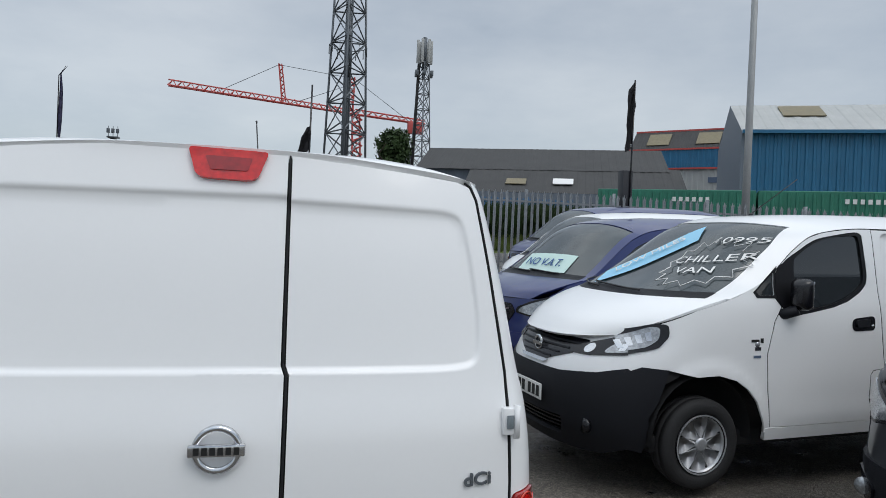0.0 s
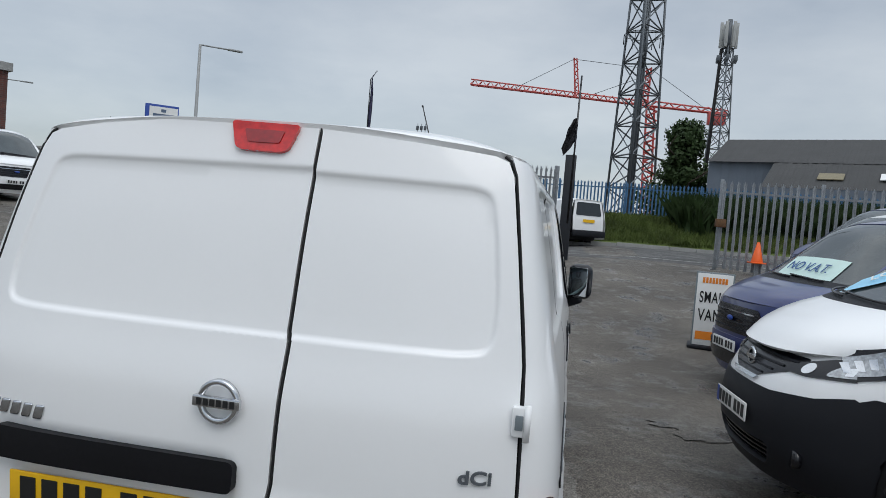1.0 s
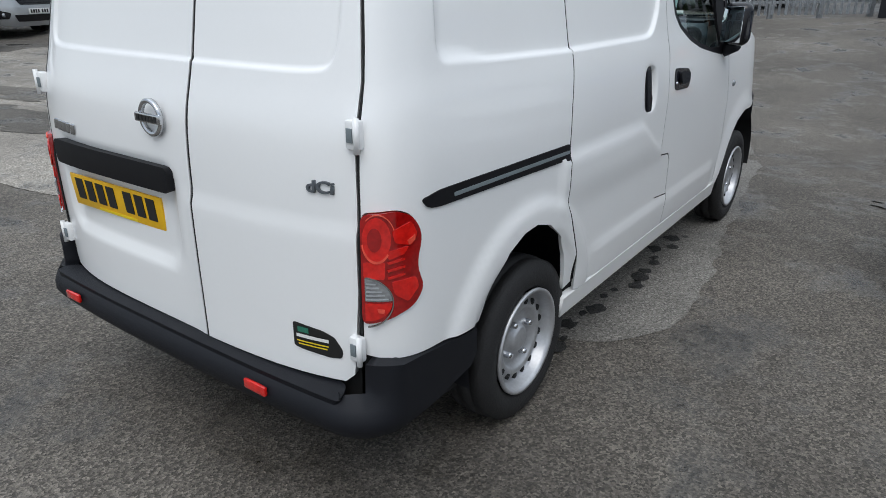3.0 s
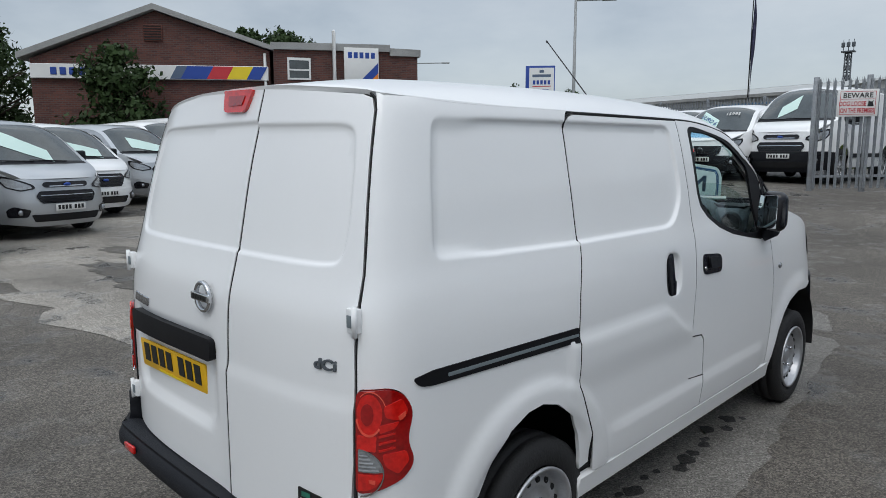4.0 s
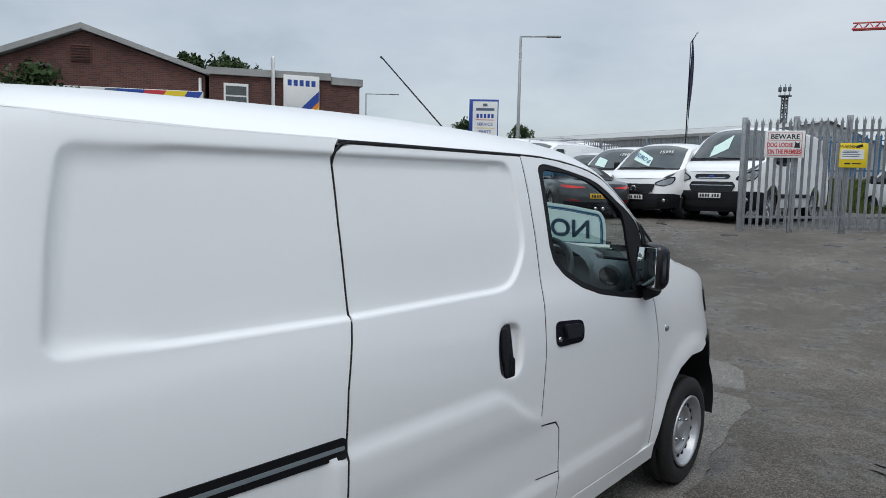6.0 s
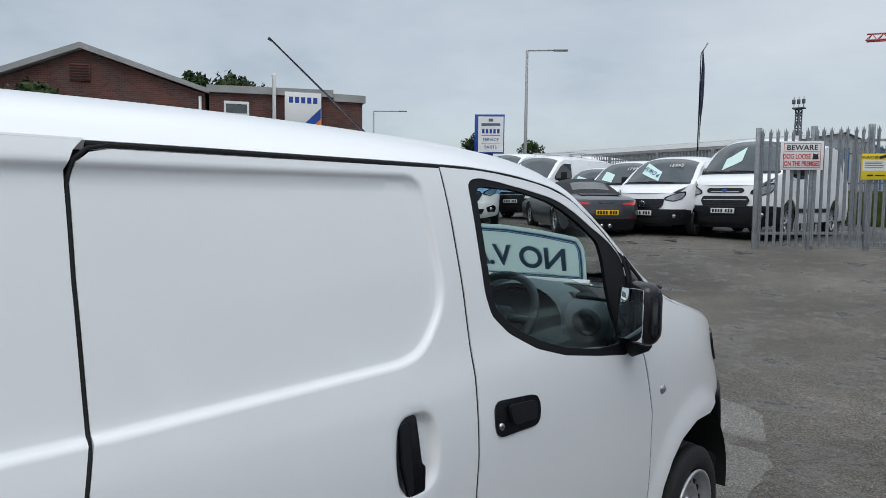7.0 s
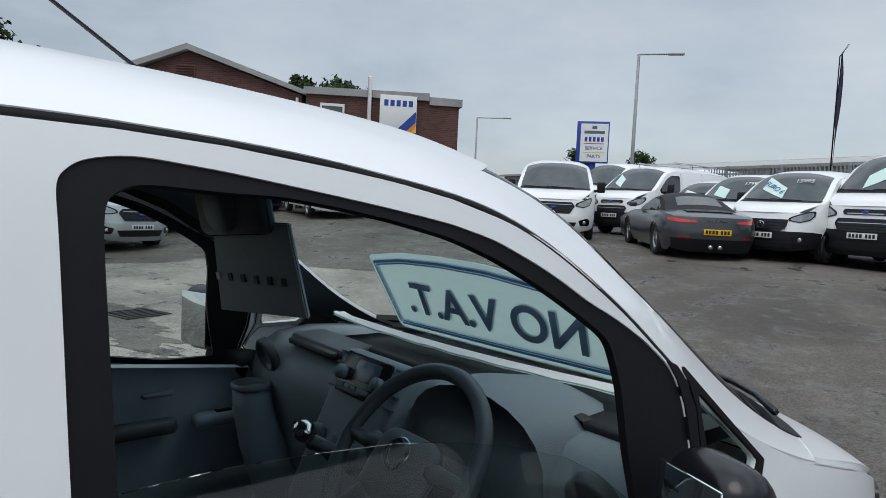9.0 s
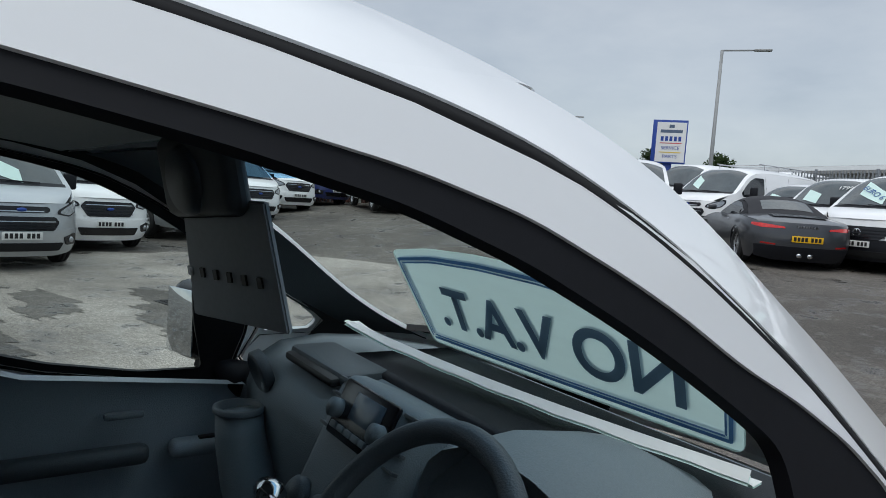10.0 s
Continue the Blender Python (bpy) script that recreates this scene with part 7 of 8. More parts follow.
def board(name, label, c, normal, w, h, mat, lean=0.0, thick=0.02, cat="sign"):
    """A flat sign: its thing and the frame in which x runs along it, y up and z out of it."""
    t = thing(name, label, cat)
    n = Vector(normal).normalized()
    x = Vector((0, 0, 1)).cross(n).normalized()
    y = n.cross(x)
    m = Matrix((x, y, n)).transposed().to_4x4()
    m.translation = Vector(c)
    m = m @ pose(0, 0, 0, 0, 0, lean)
    part("board", box((0, 0, 0), (w, h, thick), min(0.006, thick * 0.3), m), mat, t)
    return t, m @ Matrix.Translation((0, 0, thick / 2 + 0.003))


gx, gy = Vector((0.885, 0.465, 0)).normalized(), Vector((0.465, -0.885, 0)).normalized()
p = Vector((-2.25, 14.49, 0)) + gx * 0.74 + gy * 0.06
gz = ground_z(-1.6, 14.8)
t, m = board("warning_sign", "white BEWARE DOG LOOSE ON THE PREMISES sign", (p.x, p.y, gz + 1.79), gy, 0.74, 0.54, CARD)
lettering("BEWARE", 0.135, m @ Matrix.Translation((0, 0.145, 0)), INK, t, spacing=1.05, bold=0.018)
lettering("DOG LOOSE", 0.115, m @ Matrix.Translation((-0.09, -0.02, 0)) @ Matrix.Diagonal((0.74, 1.1, 1, 1)), REDPRINT, t, bold=0.02)
lettering("ON THE PREMISES", 0.115, m @ Matrix.Translation((0, -0.155, 0)) @ Matrix.Diagonal((0.66, 1.1, 1, 1)), REDPRINT, t, bold=0.02)
bars([(0, 0.225, 0.63, 0.008), (0, -0.225, 0.63, 0.008), (-0.315, 0, 0.008, 0.45), (0.315, 0, 0.008, 0.45), (0, 0.075, 0.60, 0.006)], m, REDPRINT, t, "border")
dog = rounded([(0.175, -0.07), (0.29, -0.07), (0.27, 0.0), (0.285, 0.05), (0.25, 0.02), (0.21, 0.03), (0.19, 0.06), (0.19, 0.0)], 0.01)
part("dog_head", panel(dog, lambda a, b: m @ Vector((a, b, 0.001)), 0.03, thick=0.001), INK, t)
p = Vector((-2.25, 14.49, 0)) + gx * 2.0 + gy * 0.06
t, m = board("camera_sign", "yellow and white WARNING camera notice on the gate", (p.x, p.y, gz + 1.58), gy, 0.50, 0.48, SIGNYELLOW)
lettering("WARNING", 0.075, m @ Matrix.Translation((-0.07, 0.17, 0)), INK, t)
bars([(-0.02, 0.02, 0.42, 0.19)], m, CARD, t, "panel")
bars([(-0.05, 0.085, 0.30, 0.012), (-0.06, 0.055, 0.28, 0.012), (-0.04, 0.02, 0.32, 0.012), (-0.05, -0.02, 0.30, 0.012)], m @ Matrix.Translation((0, 0, 0.003)), GREYPRINT, t)
bars([(-0.1, -0.16, 0.1, 0.03), (0.06, -0.16, 0.16, 0.02)], m, INK, t)
part("camera_picture", box((0.15, 0.14, 0), (0.12, 0.05, 0.003), 0, m @ pose(0, 0, 0, 0, 0, 18)), INK, t)

# small vans board, cone, black posts with flags
bz = ground_z(2.75, 8.09)
n = Vector((-0.17, -1, 0)).normalized()
t, m = board("pavement_board", "white SMALL VANS pavement board with an orange arrow", (2.74, 8.09, bz + 0.52), n, 0.44, 0.98, CARD, cat="sign")
lettering("SMALL", 0.19, m @ Matrix.Translation((0, 0.165, 0)) @ Matrix.Diagonal((0.62, 1.12, 1, 1)), INK, t, spacing=1.08, bold=0.012)
lettering("VANS", 0.20, m @ Matrix.Translation((0, -0.075, 0)) @ Matrix.Diagonal((0.68, 1.12, 1, 1)), INK, t, spacing=1.08, bold=0.012)
bars([(-0.14 + 0.04 * i, 0.40, 0.03, 0.075) for i in range(8)], m, ORANGE, t)
arr = [(-0.19, -0.40), (0.02, -0.40), (0.02, -0.45), (0.19, -0.345), (0.02, -0.24), (0.02, -0.29), (-0.19, -0.29)]
part("arrow", panel(arr, lambda a, b: m @ Vector((a, b, 0.001)), 0.05, thick=0.001), ORANGE, t)
part("base", box((0, -0.50, -0.10), (0.56, 0.05, 0.40), 0.015, m), BLACK, t)
part("frame", box((0, 0, -0.02), (0.48, 1.02, 0.02), 0.008, m), GREYTRIM, t)


def traffic_cone(x, y, z):
    c = thing("traffic_cone", "orange traffic cone stuck on the fence rail", "cone", Matrix.Translation((x, y, z)))
    bm = lathe([(0.13, 0.0), (0.125, 0.03), (0.03, 0.46), (0.001, 0.465)], 24)
    for v in bm.verts:
        v.co = Vector((v.co.y, v.co.z, v.co.x))
    part("cone_body", bm, CONE, c)
    part("cone_base", box((0, 0, -0.012), (0.34, 0.34, 0.03), 0.01), CONE, c)
    part("stub_post", box((0, 0, -0.30), (0.08, 0.08, 0.55), 0.004), GALV, c)
    return c


traffic_cone(5.0, 15.1, ground_z(5.0, 15.1) + 0.30)


def flag_post(x, y, h, pole, flag, label):
    z = ground_z(x, y)
    t = thing("flag_post", label, "flag post", Matrix.Translation((x, y, z)))
    part("post", box((0, 0, h / 2), (0.26, 0.26, h), 0.01), surf("black_post_paint", (0.014, 0.016, 0.022), 0.5, var=0.3), t)
    part("flagpole", tube([(0.05, -0.14, 0.9), (0.08, -0.14, pole)], 0.022, 8), SATIN, t)
    bm = bmesh.new()
    rows = []
    for i in range(9):
        zz = flag[0] + (flag[1] - flag[0]) * i / 8
        w = flag[2] * (0.55 + 0.45 * math.sin(math.pi * (0.15 + 0.8 * i / 8)))
        rows.append([bm.verts.new((0.08 - flag[3] * w * j / 4 + 0.02 * math.sin(i * 1.7 + j), -0.14 + 0.06 * math.sin(i * 0.9 + j * 1.9), zz - 1.6 * w * (j / 4) ** 1.3 + 0.03 * math.sin(i * 2.1 + j * 2))) for j in range(5)])
    for a, b in zip(rows, rows[1:]):
        for j in range(4):
            bm.faces.new((a[j], a[j + 1], b[j + 1], b[j]))
    bmesh.ops.solidify(bm, geom=bm.faces[:], thickness=0.004)
    part("flag", bm, FLAG, t, "dark cloth flag")
    return t


flag_post(0.62, 15.37, 2.55, 4.45, (2.9, 3.5, 0.32, 1.0), "black post with a drooping dark flag at the yard entrance")
flag_post(8.28, 13.66, 2.75, 4.95, (3.4, 4.92, 0.20, 1.0), "black post with a narrow dark flag on the fence")
t = thing("gate_lock_box", "rusty brown lock box on the fence end post", "lock box", Matrix.Translation((4.24, 15.64, ground_z(4.2, 15.7) + 1.12)))
part("lock_case", box((0, 0, 0), (0.24, 0.12, 0.20), 0.02), surf("rusty_steel", (0.16, 0.08, 0.035), 0.8, var=0.5, scale=14), t)

# ---- buildings round the yard ----
def framed(a, b, drop=0.0):
    """The frame of a wall that runs from a to b: x along it, y into the building, z up."""
    a, b = Vector((*a, drop)), Vector((*b, drop))
    x = (b - a).normalized()
    y = Vector((-x.y, x.x, 0))
    m = Matrix((x, y, Vector((0, 0, 1)))).transposed().to_4x4()
    m.translation = a
    return m, (b - a).length


def prism(poly, depth, y0=0.0):
    """A solid with an outline in x and z, reaching back along y."""
    bm = bmesh.new()
    f = [bm.verts.new((x, y0, z)) for x, z in poly]
    g = [bm.verts.new((x, y0 + depth, z)) for x, z in poly]
    k = len(poly)
    bm.faces.new(f)
    bm.faces.new(g[::-1])
    for i in range(k):
        bm.faces.new((f[i], g[i], g[(i + 1) % k], f[(i + 1) % k]))
    bmesh.ops.recalc_face_normals(bm, faces=bm.faces)
    return bm


def ribbed(x0, x1, z0, z1, y, pitch, deep, top_y=None):
    """Profiled metal sheet: upright ribs between two heights (it may lean back to top_y)."""
    bm = bmesh.new()
    ty = y if top_y is None else top_y
    n = int((x1 - x0) / pitch)
    cols = []
    for k in range(n):
        for dx, dy in ((0, 0), (0.5, 0), (0.6, -deep), (0.9, -deep)):
            xx = x0 + (k + dx) * (x1 - x0) / n
            cols.append((bm.verts.new((xx, y + dy, z0)), bm.verts.new((xx, ty + dy, z1))))
    for a, b in zip(cols, cols[1:]):
        bm.faces.new((a[0], b[0], b[1], a[1]))
    return bm


# brick workshop with a gable and a flat-roofed office
m, L = framed((-29.5, 7.5), (-23.7, 15.0), -0.42)
shop = thing("brick_workshop", "brown brick workshop with a shallow gable and striped fascia", "building", m)
zb = 0.7
APEX = L * 0.52
part("wall", prism([(0, zb), (L, zb), (L, 6.2), (APEX, 7.72), (0, 5.75)], 22), BRICKWALL, shop, smooth=False)
roof = part("roof", prism([(-0.4, 5.72), (APEX, 7.75), (L + 0.2, 6.2), (L + 0.2, 6.38), (APEX, 7.98), (-0.4, 5.96)], 22.6, -0.3), COPING, shop, "pale weathered roof edge", smooth=False)
vent = part("gable_vent", box((APEX - 0.1, -0.03, 6.85), (0.75, 0.08, 0.66), 0.01), BRICK, shop)
for k in range(6):
    part("vent_slat", box((APEX - 0.1, -0.08, 6.58 + k * 0.106), (0.69, 0.03, 0.045)), GAP, vent, smooth=False)
fas = part("fascia", box((L * 0.5, -0.12, 5.26), (L - 0.1, 0.16, 0.58), 0.02), CARD, shop, "white fascia board with blue, red and yellow stripes", smooth=False)
x = L * 0.575
for w, mt in ((0.045 * L, GREYPRINT), (0.11 * L, SIGNBLUE), (0.085 * L, REDPRINT), (0.085 * L, SIGNYELLOW), (0.06 * L, SIGNBLUE)):
    part("fascia_stripe", prism([(x, 5.0), (x + w, 5.0), (x + w + 0.30, 5.52), (x + 0.30, 5.52)], 0.02, -0.225), mt, fas, smooth=False)
    x += w
for k in range(6):
    part("fascia_letter", box((0.95 + k * 0.36, -0.215, 5.26), (0.24, 0.03, 0.30), 0.02), SIGNBLUE, fas, smooth=False)
part("downpipe", tube([(L - 0.18, -0.1, zb), (L - 0.18, -0.1, 6.1)], 0.06, 8), CARD, shop)
m, L2 = framed((-23.5, 14.95), (-20.35, 20.46), -0.38)
office = thing("brick_office", "flat-roofed brown brick office beside the workshop", "building", m)
part("wall", prism([(0.1, zb), (L2, zb), (L2, 6.15), (L2 * 0.80, 6.15), (L2 * 0.80, 6.30), (0.1, 6.25)], 7), BRICKWALL, office, smooth=False)
part("coping", prism([(0, 6.22), (L2 * 0.80, 6.28), (L2 * 0.80, 6.58), (0, 6.50)], 7.3, -0.15), COPING, office, smooth=False)
part("coping", prism([(L2 * 0.802, 6.12), (L2 + 0.12, 6.12), (L2 + 0.12, 6.42), (L2 * 0.802, 6.44)], 7.3, -0.12), COPING, office, smooth=False)
w = part("window", box((1.15, -0.02, 5.45), (0.98, 0.08, 0.92), 0.01), CARD, office, "white framed window", smooth=False)
part("pane", box((1.15, -0.055, 5.62), (0.82, 0.03, 0.36)), SCREEN, w, smooth=False)
part("pane", box((1.15, -0.055, 5.22), (0.82, 0.03, 0.30)), SCREEN, w, smooth=False)
part("flue", tube([(2.62, -0.25, zb), (2.62, -0.25, 7.0), (2.58, -0.25, 7.05)], 0.08, 8), CARD, office, "white flue pipe")
t, sm = board("square_sign", "white square sign with a blue, orange and yellow corner", tuple((m @ Vector((L2 * 0.60, -0.12, 5.66)))), tuple(m.to_3x3() @ Vector((0, -1, 0))), 1.5, 1.48, CARD, 0, 0.12)
bars([(-0.50 + 0.25 * k, 0.42, 0.17, 0.25) for k in range(5)], sm, SIGNBLUE, t)
for k, mt in enumerate((SIGNBLUE, SIGNBLUE, ORANGE, SIGNYELLOW)):
    a = -0.12 + 0.22 * k
    q = [(a, -0.72), (min(0.73, a + 0.22), -0.72), (0.73, -0.72 + max(0, 0.73 - a - 0.22) * 1.0), (0.73, -0.72 + (0.73 - a) * 1.0)]
    part("stripe", panel(q, lambda a, b: sm @ Vector((a, b, 0.002)), 0.4, thick=0.0), mt, t, smooth=False)
# roadside service sign
t, sm = board("service_sign", "blue framed roadside sign with service and parts lines", (-17.15, 25.3, 4.62), (0.62, -0.78, 0), 1.35, 1.75, SIGNBLUE, 0, 0.20)
part("face", box((0.06, -0.02, 0), (1.14, 1.60, 0.01), 0.004, sm), CARD, t, smooth=False)
sm2 = sm @ Matrix.Translation((0.06, 0, 0.012))
bars([(0, 0.62, 0.2, 0.13), (0, 0.42, 0.85, 0.12)], sm2, GREYPRINT, t)
bars([(-0.34 + 0.17 * k, 0.12, 0.11, 0.19) for k in range(5)], sm2, SIGNBLUE, t)
lettering("SERVICE", 0.20, sm2 @ Matrix.Translation((0, -0.26, 0)), SIGNBLUE, t)
lettering("PARTS", 0.20, sm2 @ Matrix.Translation((0, -0.60, 0)), SIGNBLUE, t)
bars([(0, -0.06, 0.85, 0.03)], sm2, REDPRINT, t)
bars([(0, -0.43, 0.85, 0.03)], sm2, SIGNYELLOW, t)
part("sign_post", box((0, -2.2, -0.25), (0.35, 4.6, 0.2), 0.02, sm), SIGNBLUE, t)

# long pale warehouse behind the back fence
m, L = framed((-47.3, 49.8), (-9.87, 40.81))
w = thing("pale_warehouse", "long pale metal warehouse with a shallow roof", "building", m)
part("wall", ribbed(0, L, 0.6, 4.85, 0, 0.9, 0.04), PALECLAD, w, smooth=False)
part("roof", ribbed(-0.3, L + 0.3, 4.8, 6.1, -0.3, 1.0, 0.05, 9.0), PALEROOF, w, smooth=False)
part("gutter", box((L / 2, -0.35, 4.81), (L + 0.6, 0.2, 0.18)), COPING, w, smooth=False)
part("gable_wall", prism([(0.1, 0.6), (18, 0.6), (18, 4.85), (9, 6.05), (0.1, 4.85)], 0.3), PALECLAD, w, smooth=False).matrix_basis = Matrix.Translation((L, 0, 0)) @ pose(0, 0, 0, 0, 0, 90)
part("roof_back", ribbed(-0.3, L + 0.3, 4.8, 6.11, 18.3, 1.0, 0.05, 9.0), PALEROOF, w, smooth=False)
for k in range(5):
    part("louvre", box((L - 12 - k * 6.2, -0.1, 4.05), (2.2, 0.1, 0.7)), GREYPRINT, w, smooth=False)

# dark roofed warehouse, blue sheds and containers across the road
m, L = framed((10.7, 52.67), (28.4, 44.8))
w = thing("grey_warehouse", "grey warehouse with a dark fibre roof", "building", m)
part("wall", ribbed(0, L, 0.6, 7.55, 0, 1.2, 0.03), GREYCLAD, w, smooth=False)
part("roof", ribbed(-0.3, L + 0.2, 7.5, 9.95, -0.4, 0.6, 0.05, 5.5), SLATEROOF, w, smooth=False)
part("end_wall", prism([(0, 0.6), (11, 0.6), (11, 7.5), (5.5, 9.9), (0, 7.5)], 0.3), GREYCLAD, w, smooth=False).matrix_basis = pose(0, 0, 0, 0, 0, 90)
part("lower_roof", ribbed(L * 0.22, L + 1, 5.4, 7.75, -4.6, 0.6, 0.05, 0.2), SLATEROOF, w, smooth=False)
part("lower_wall", box((L * 0.61, -2.4, 3.0), (L * 0.76, 4.4, 4.8)), GREYCLAD, w, smooth=False)
for dx, zz, mt in ((0.42, 6.3, YELLOWLIGHT), (0.60, 6.35, CARD)):
    part("rooflight", box((0, 0, 0), (1.5, 1.1, 0.06), 0, Matrix.Translation((L * dx, -2.9, zz + 0.06)) @ pose(0, 0, 0, 26, 0, 0)), mt, w, smooth=False)
part("drainpipe", tube([(L * 0.30, -0.1, 0.6), (L * 0.30, -0.1, 6.9)], 0.08, 6), CARD, w)
m, L = framed((32.9, 59.2), (46.0, 46.5))
w = thing("striped_shed", "tall shed with blue and pale cladding bands", "building", m)
part("pale_band", ribbed(0, L, 0.6, 9.4, 0, 0.5, 0.05), PALECLAD, w, smooth=False)
part("blue_band", ribbed(0, L, 9.4, 11.25, -0.1, 0.5, 0.05), BLUECLAD, w, smooth=False)
part("roof", ribbed(0, L, 11.25, 13.4, -0.1, 0.5, 0.05, 2.5), SLATEROOF, w, smooth=False)
for zz, mt in ((11.25, CRANE), (9.4, CRANE), (13.42, CRANE)):
    part("trim_line", box((L / 2, -0.16 if zz < 12 else 2.45, zz), (L, 0.1, 0.16)), mt, w, smooth=False)
for k in range(4):
    part("rooflight", box((0, 0, 0), (2.1, 2.0, 0.06), 0, Matrix.Translation((2.6 + k * 4.6, 1.15, 12.40)) @ pose(0, 0, 0, 39.6, 0, 0)), YELLOWLIGHT, w, smooth=False)
for k in range(5):
    part("window", box((1.0 + k * 3.6, -0.06, 8.3 - 0.5 * (k % 2)), (1.5, 0.08, 0.5)), GREYPRINT, w, smooth=False)
m, L = framed((26.46, 33.25), (46.0, 23.35))
w = thing("blue_shed", "blue metal shed with a pale ribbed roof", "building", m)
part("wall", ribbed(0, L, 0.6, 8.8, 0, 0.42, 0.06), BLUECLAD, w, smooth=False)
part("roof", ribbed(-0.3, L, 8.75, 11.2, -0.3, 0.9, 0.06, 4.3), PALEROOF, w, smooth=False)
part("gutter", box((L / 2, -0.36, 8.75), (L + 0.6, 0.16, 0.2)), BLUECLAD, w, smooth=False)
part("gable_wall", prism([(-0.1, 0.6), (8.6, 0.6), (8.6, 8.8), (4.3, 11.2), (-0.1, 8.8)], 0.3), GREYCLAD, w, smooth=False).matrix_basis = pose(0, 0, 0, 0, 0, 90)
part("rooflight", box((0, 0, 0), (2.4, 1.9, 0.06), 0, Matrix.Translation((3.6, 2.9, 10.55)) @ pose(0, 0, 0, 28.0, 0, 0)), YELLOWLIGHT, w, smooth=False)


def container(x, y, turn, mat, label, z=1.5):
    t = thing("shipping_container", label, "container", Matrix.Translation((x, y, z)) @ pose(0, 0, 0, 0, 0, turn), "shipping containers")
    part("side_wall", ribbed(-3.03, 3.03, 0.12, 2.5, -1.2, 0.28, 0.04), mat, t, smooth=False)
    part("frame", box((0, 0, 1.3), (6.06, 2.36, 2.58), 0.03), mat, t, smooth=False)
    bars([(-0.5 + 0.25 * k, 0, 0.14, 0.18) for k in range(6)], Matrix.Translation((0.5, -1.27, 2.2)) @ pose(0, 0, 0, 90, 0, 0), CARD, t)
    return t


container(16.1, 24.0, -32, GREENSTEEL, "green corrugated shipping container behind the fence")
container(21.3, 20.7, -33, GREENSTEEL, "green shipping container with white markings")
container(11.4, 30.6, -30, CRANE, "faded red shipping container by the blue fence", 0.5)

# ---- masts, crane and lamps ----
def lattice(name, label, base, h, w0, w1, n, r, mat, cat, bays=3, core=False, lean=(0, 0)):
    t = thing(name, label, cat, Matrix.Translation(base))
    for q in range(bays):
        a = q * math.tau / bays + 0.4
        part("leg", tube([(w0 / 2 * math.cos(a), w0 / 2 * math.sin(a), 0), (w1 / 2 * math.cos(a) + lean[0], w1 / 2 * math.sin(a) + lean[1], h)], r * 1.6, 6), mat, t)
    bm = bmesh.new()
    for k in range(n):
        f0, f1 = k / n, (k + 1) / n
        for q in range(bays):
            a, b = q * math.tau / bays + 0.4, (q + 1) * math.tau / bays + 0.4
            p = lambda f, g: (((w0 + (w1 - w0) * f) / 2) * math.cos(g) + lean[0] * f, ((w0 + (w1 - w0) * f) / 2) * math.sin(g) + lean[1] * f, h * f)
            add_tube(bm, [p(f0, a), p(f1, b)], r, 4, False)
            add_tube(bm, [p(f0, b), p(f1, a)], r, 4, False)
            add_tube(bm, [p(f1, a), p(f1, b)], r, 4, False)
    tagged(part("bracing", bm, mat, t, smooth=False), kind="stuff")
    if core:
        for k in range(5):
            part("cable_duct", tube([(0.35 * math.cos(k * 1.25), 0.35 * math.sin(k * 1.25), 0), (0.35 * math.cos(k * 1.25), 0.35 * math.sin(k * 1.25), h)], r * 1.8, 5), mat, t)
    return t


tower = lattice("radio_tower", "tall grey lattice radio tower with a round platform", (7.3, 86.3, -0.6), 43.3, 7.2, 3.9, 11, 0.10, LATTICE, "tower", 3, True)
part("platform", lathe([(0.6, 0), (2.6, 0), (2.6, 0.3), (0.6, 0.5)], 20), LATTICE, tower).matrix_basis = Matrix.Translation((0, 0, 25.3)) @ pose(0, 0, 0, 0, 0, 0)
for k in range(12):
    a = k * math.tau / 12
    part("railing", tube([(2.4 * math.cos(a), 2.4 * math.sin(a), 25.6), (2.4 * math.cos(a), 2.4 * math.sin(a), 26.8), (2.4 * math.cos(a + 0.52), 2.4 * math.sin(a + 0.52), 26.8)], 0.06, 4), LATTICE, tower)
mast = lattice("phone_mast", "grey lattice phone mast with panel aerials", (14.6, 72.3, 0.7), 20.6, 3.6, 1.3, 12, 0.05, LATTICE, "mast", 3)
part("feeder_cable", tube([(-1.2, 0, 0), (-0.6, 0, 20.4)], 0.17, 6), GAP, mast)
for k in range(6):
    a = k * math.tau / 6
    part("panel_aerial", box((0.75 * math.cos(a), 0.75 * math.sin(a), 21.8), (0.30, 0.22, 2.6), 0.05), PALECLAD, mast, "pale panel aerial")
    part("radio_unit", box((0.95 * math.cos(a + 0.4), 0.95 * math.sin(a + 0.4), 19.4), (0.35, 0.3, 0.6), 0.05), LATTICE, mast)
part("head_frame", tube([(0, 0, 19.8), (0, 0, 23.4)], 0.25, 8), LATTICE, mast)


def truss(parent, name, p, q, w, n, r, mat):
    """A triangular truss from p to q."""
    p, q = Vector(p), Vector(q)
    d = (q - p).normalized()
    s = d.cross(Vector((0, 0, 1))).normalized() * w / 2
    u = s.cross(d).normalized() * w * 0.9
    bm = bmesh.new()
    for o in (s, -s, u):
        add_tube(bm, [p + o, q + o * 0.7], r * 1.7, 5)
    for k in range(n):
        a, b = p.lerp(q, k / n), p.lerp(q, (k + 1) / n)
        for o in (s, -s):
            add_tube(bm, [a + o, a.lerp(b, 0.5) + u], r, 4, False)
            add_tube(bm, [a.lerp(b, 0.5) + u, b + o], r, 4, False)
    return part(name, bm, mat, parent, smooth=False)


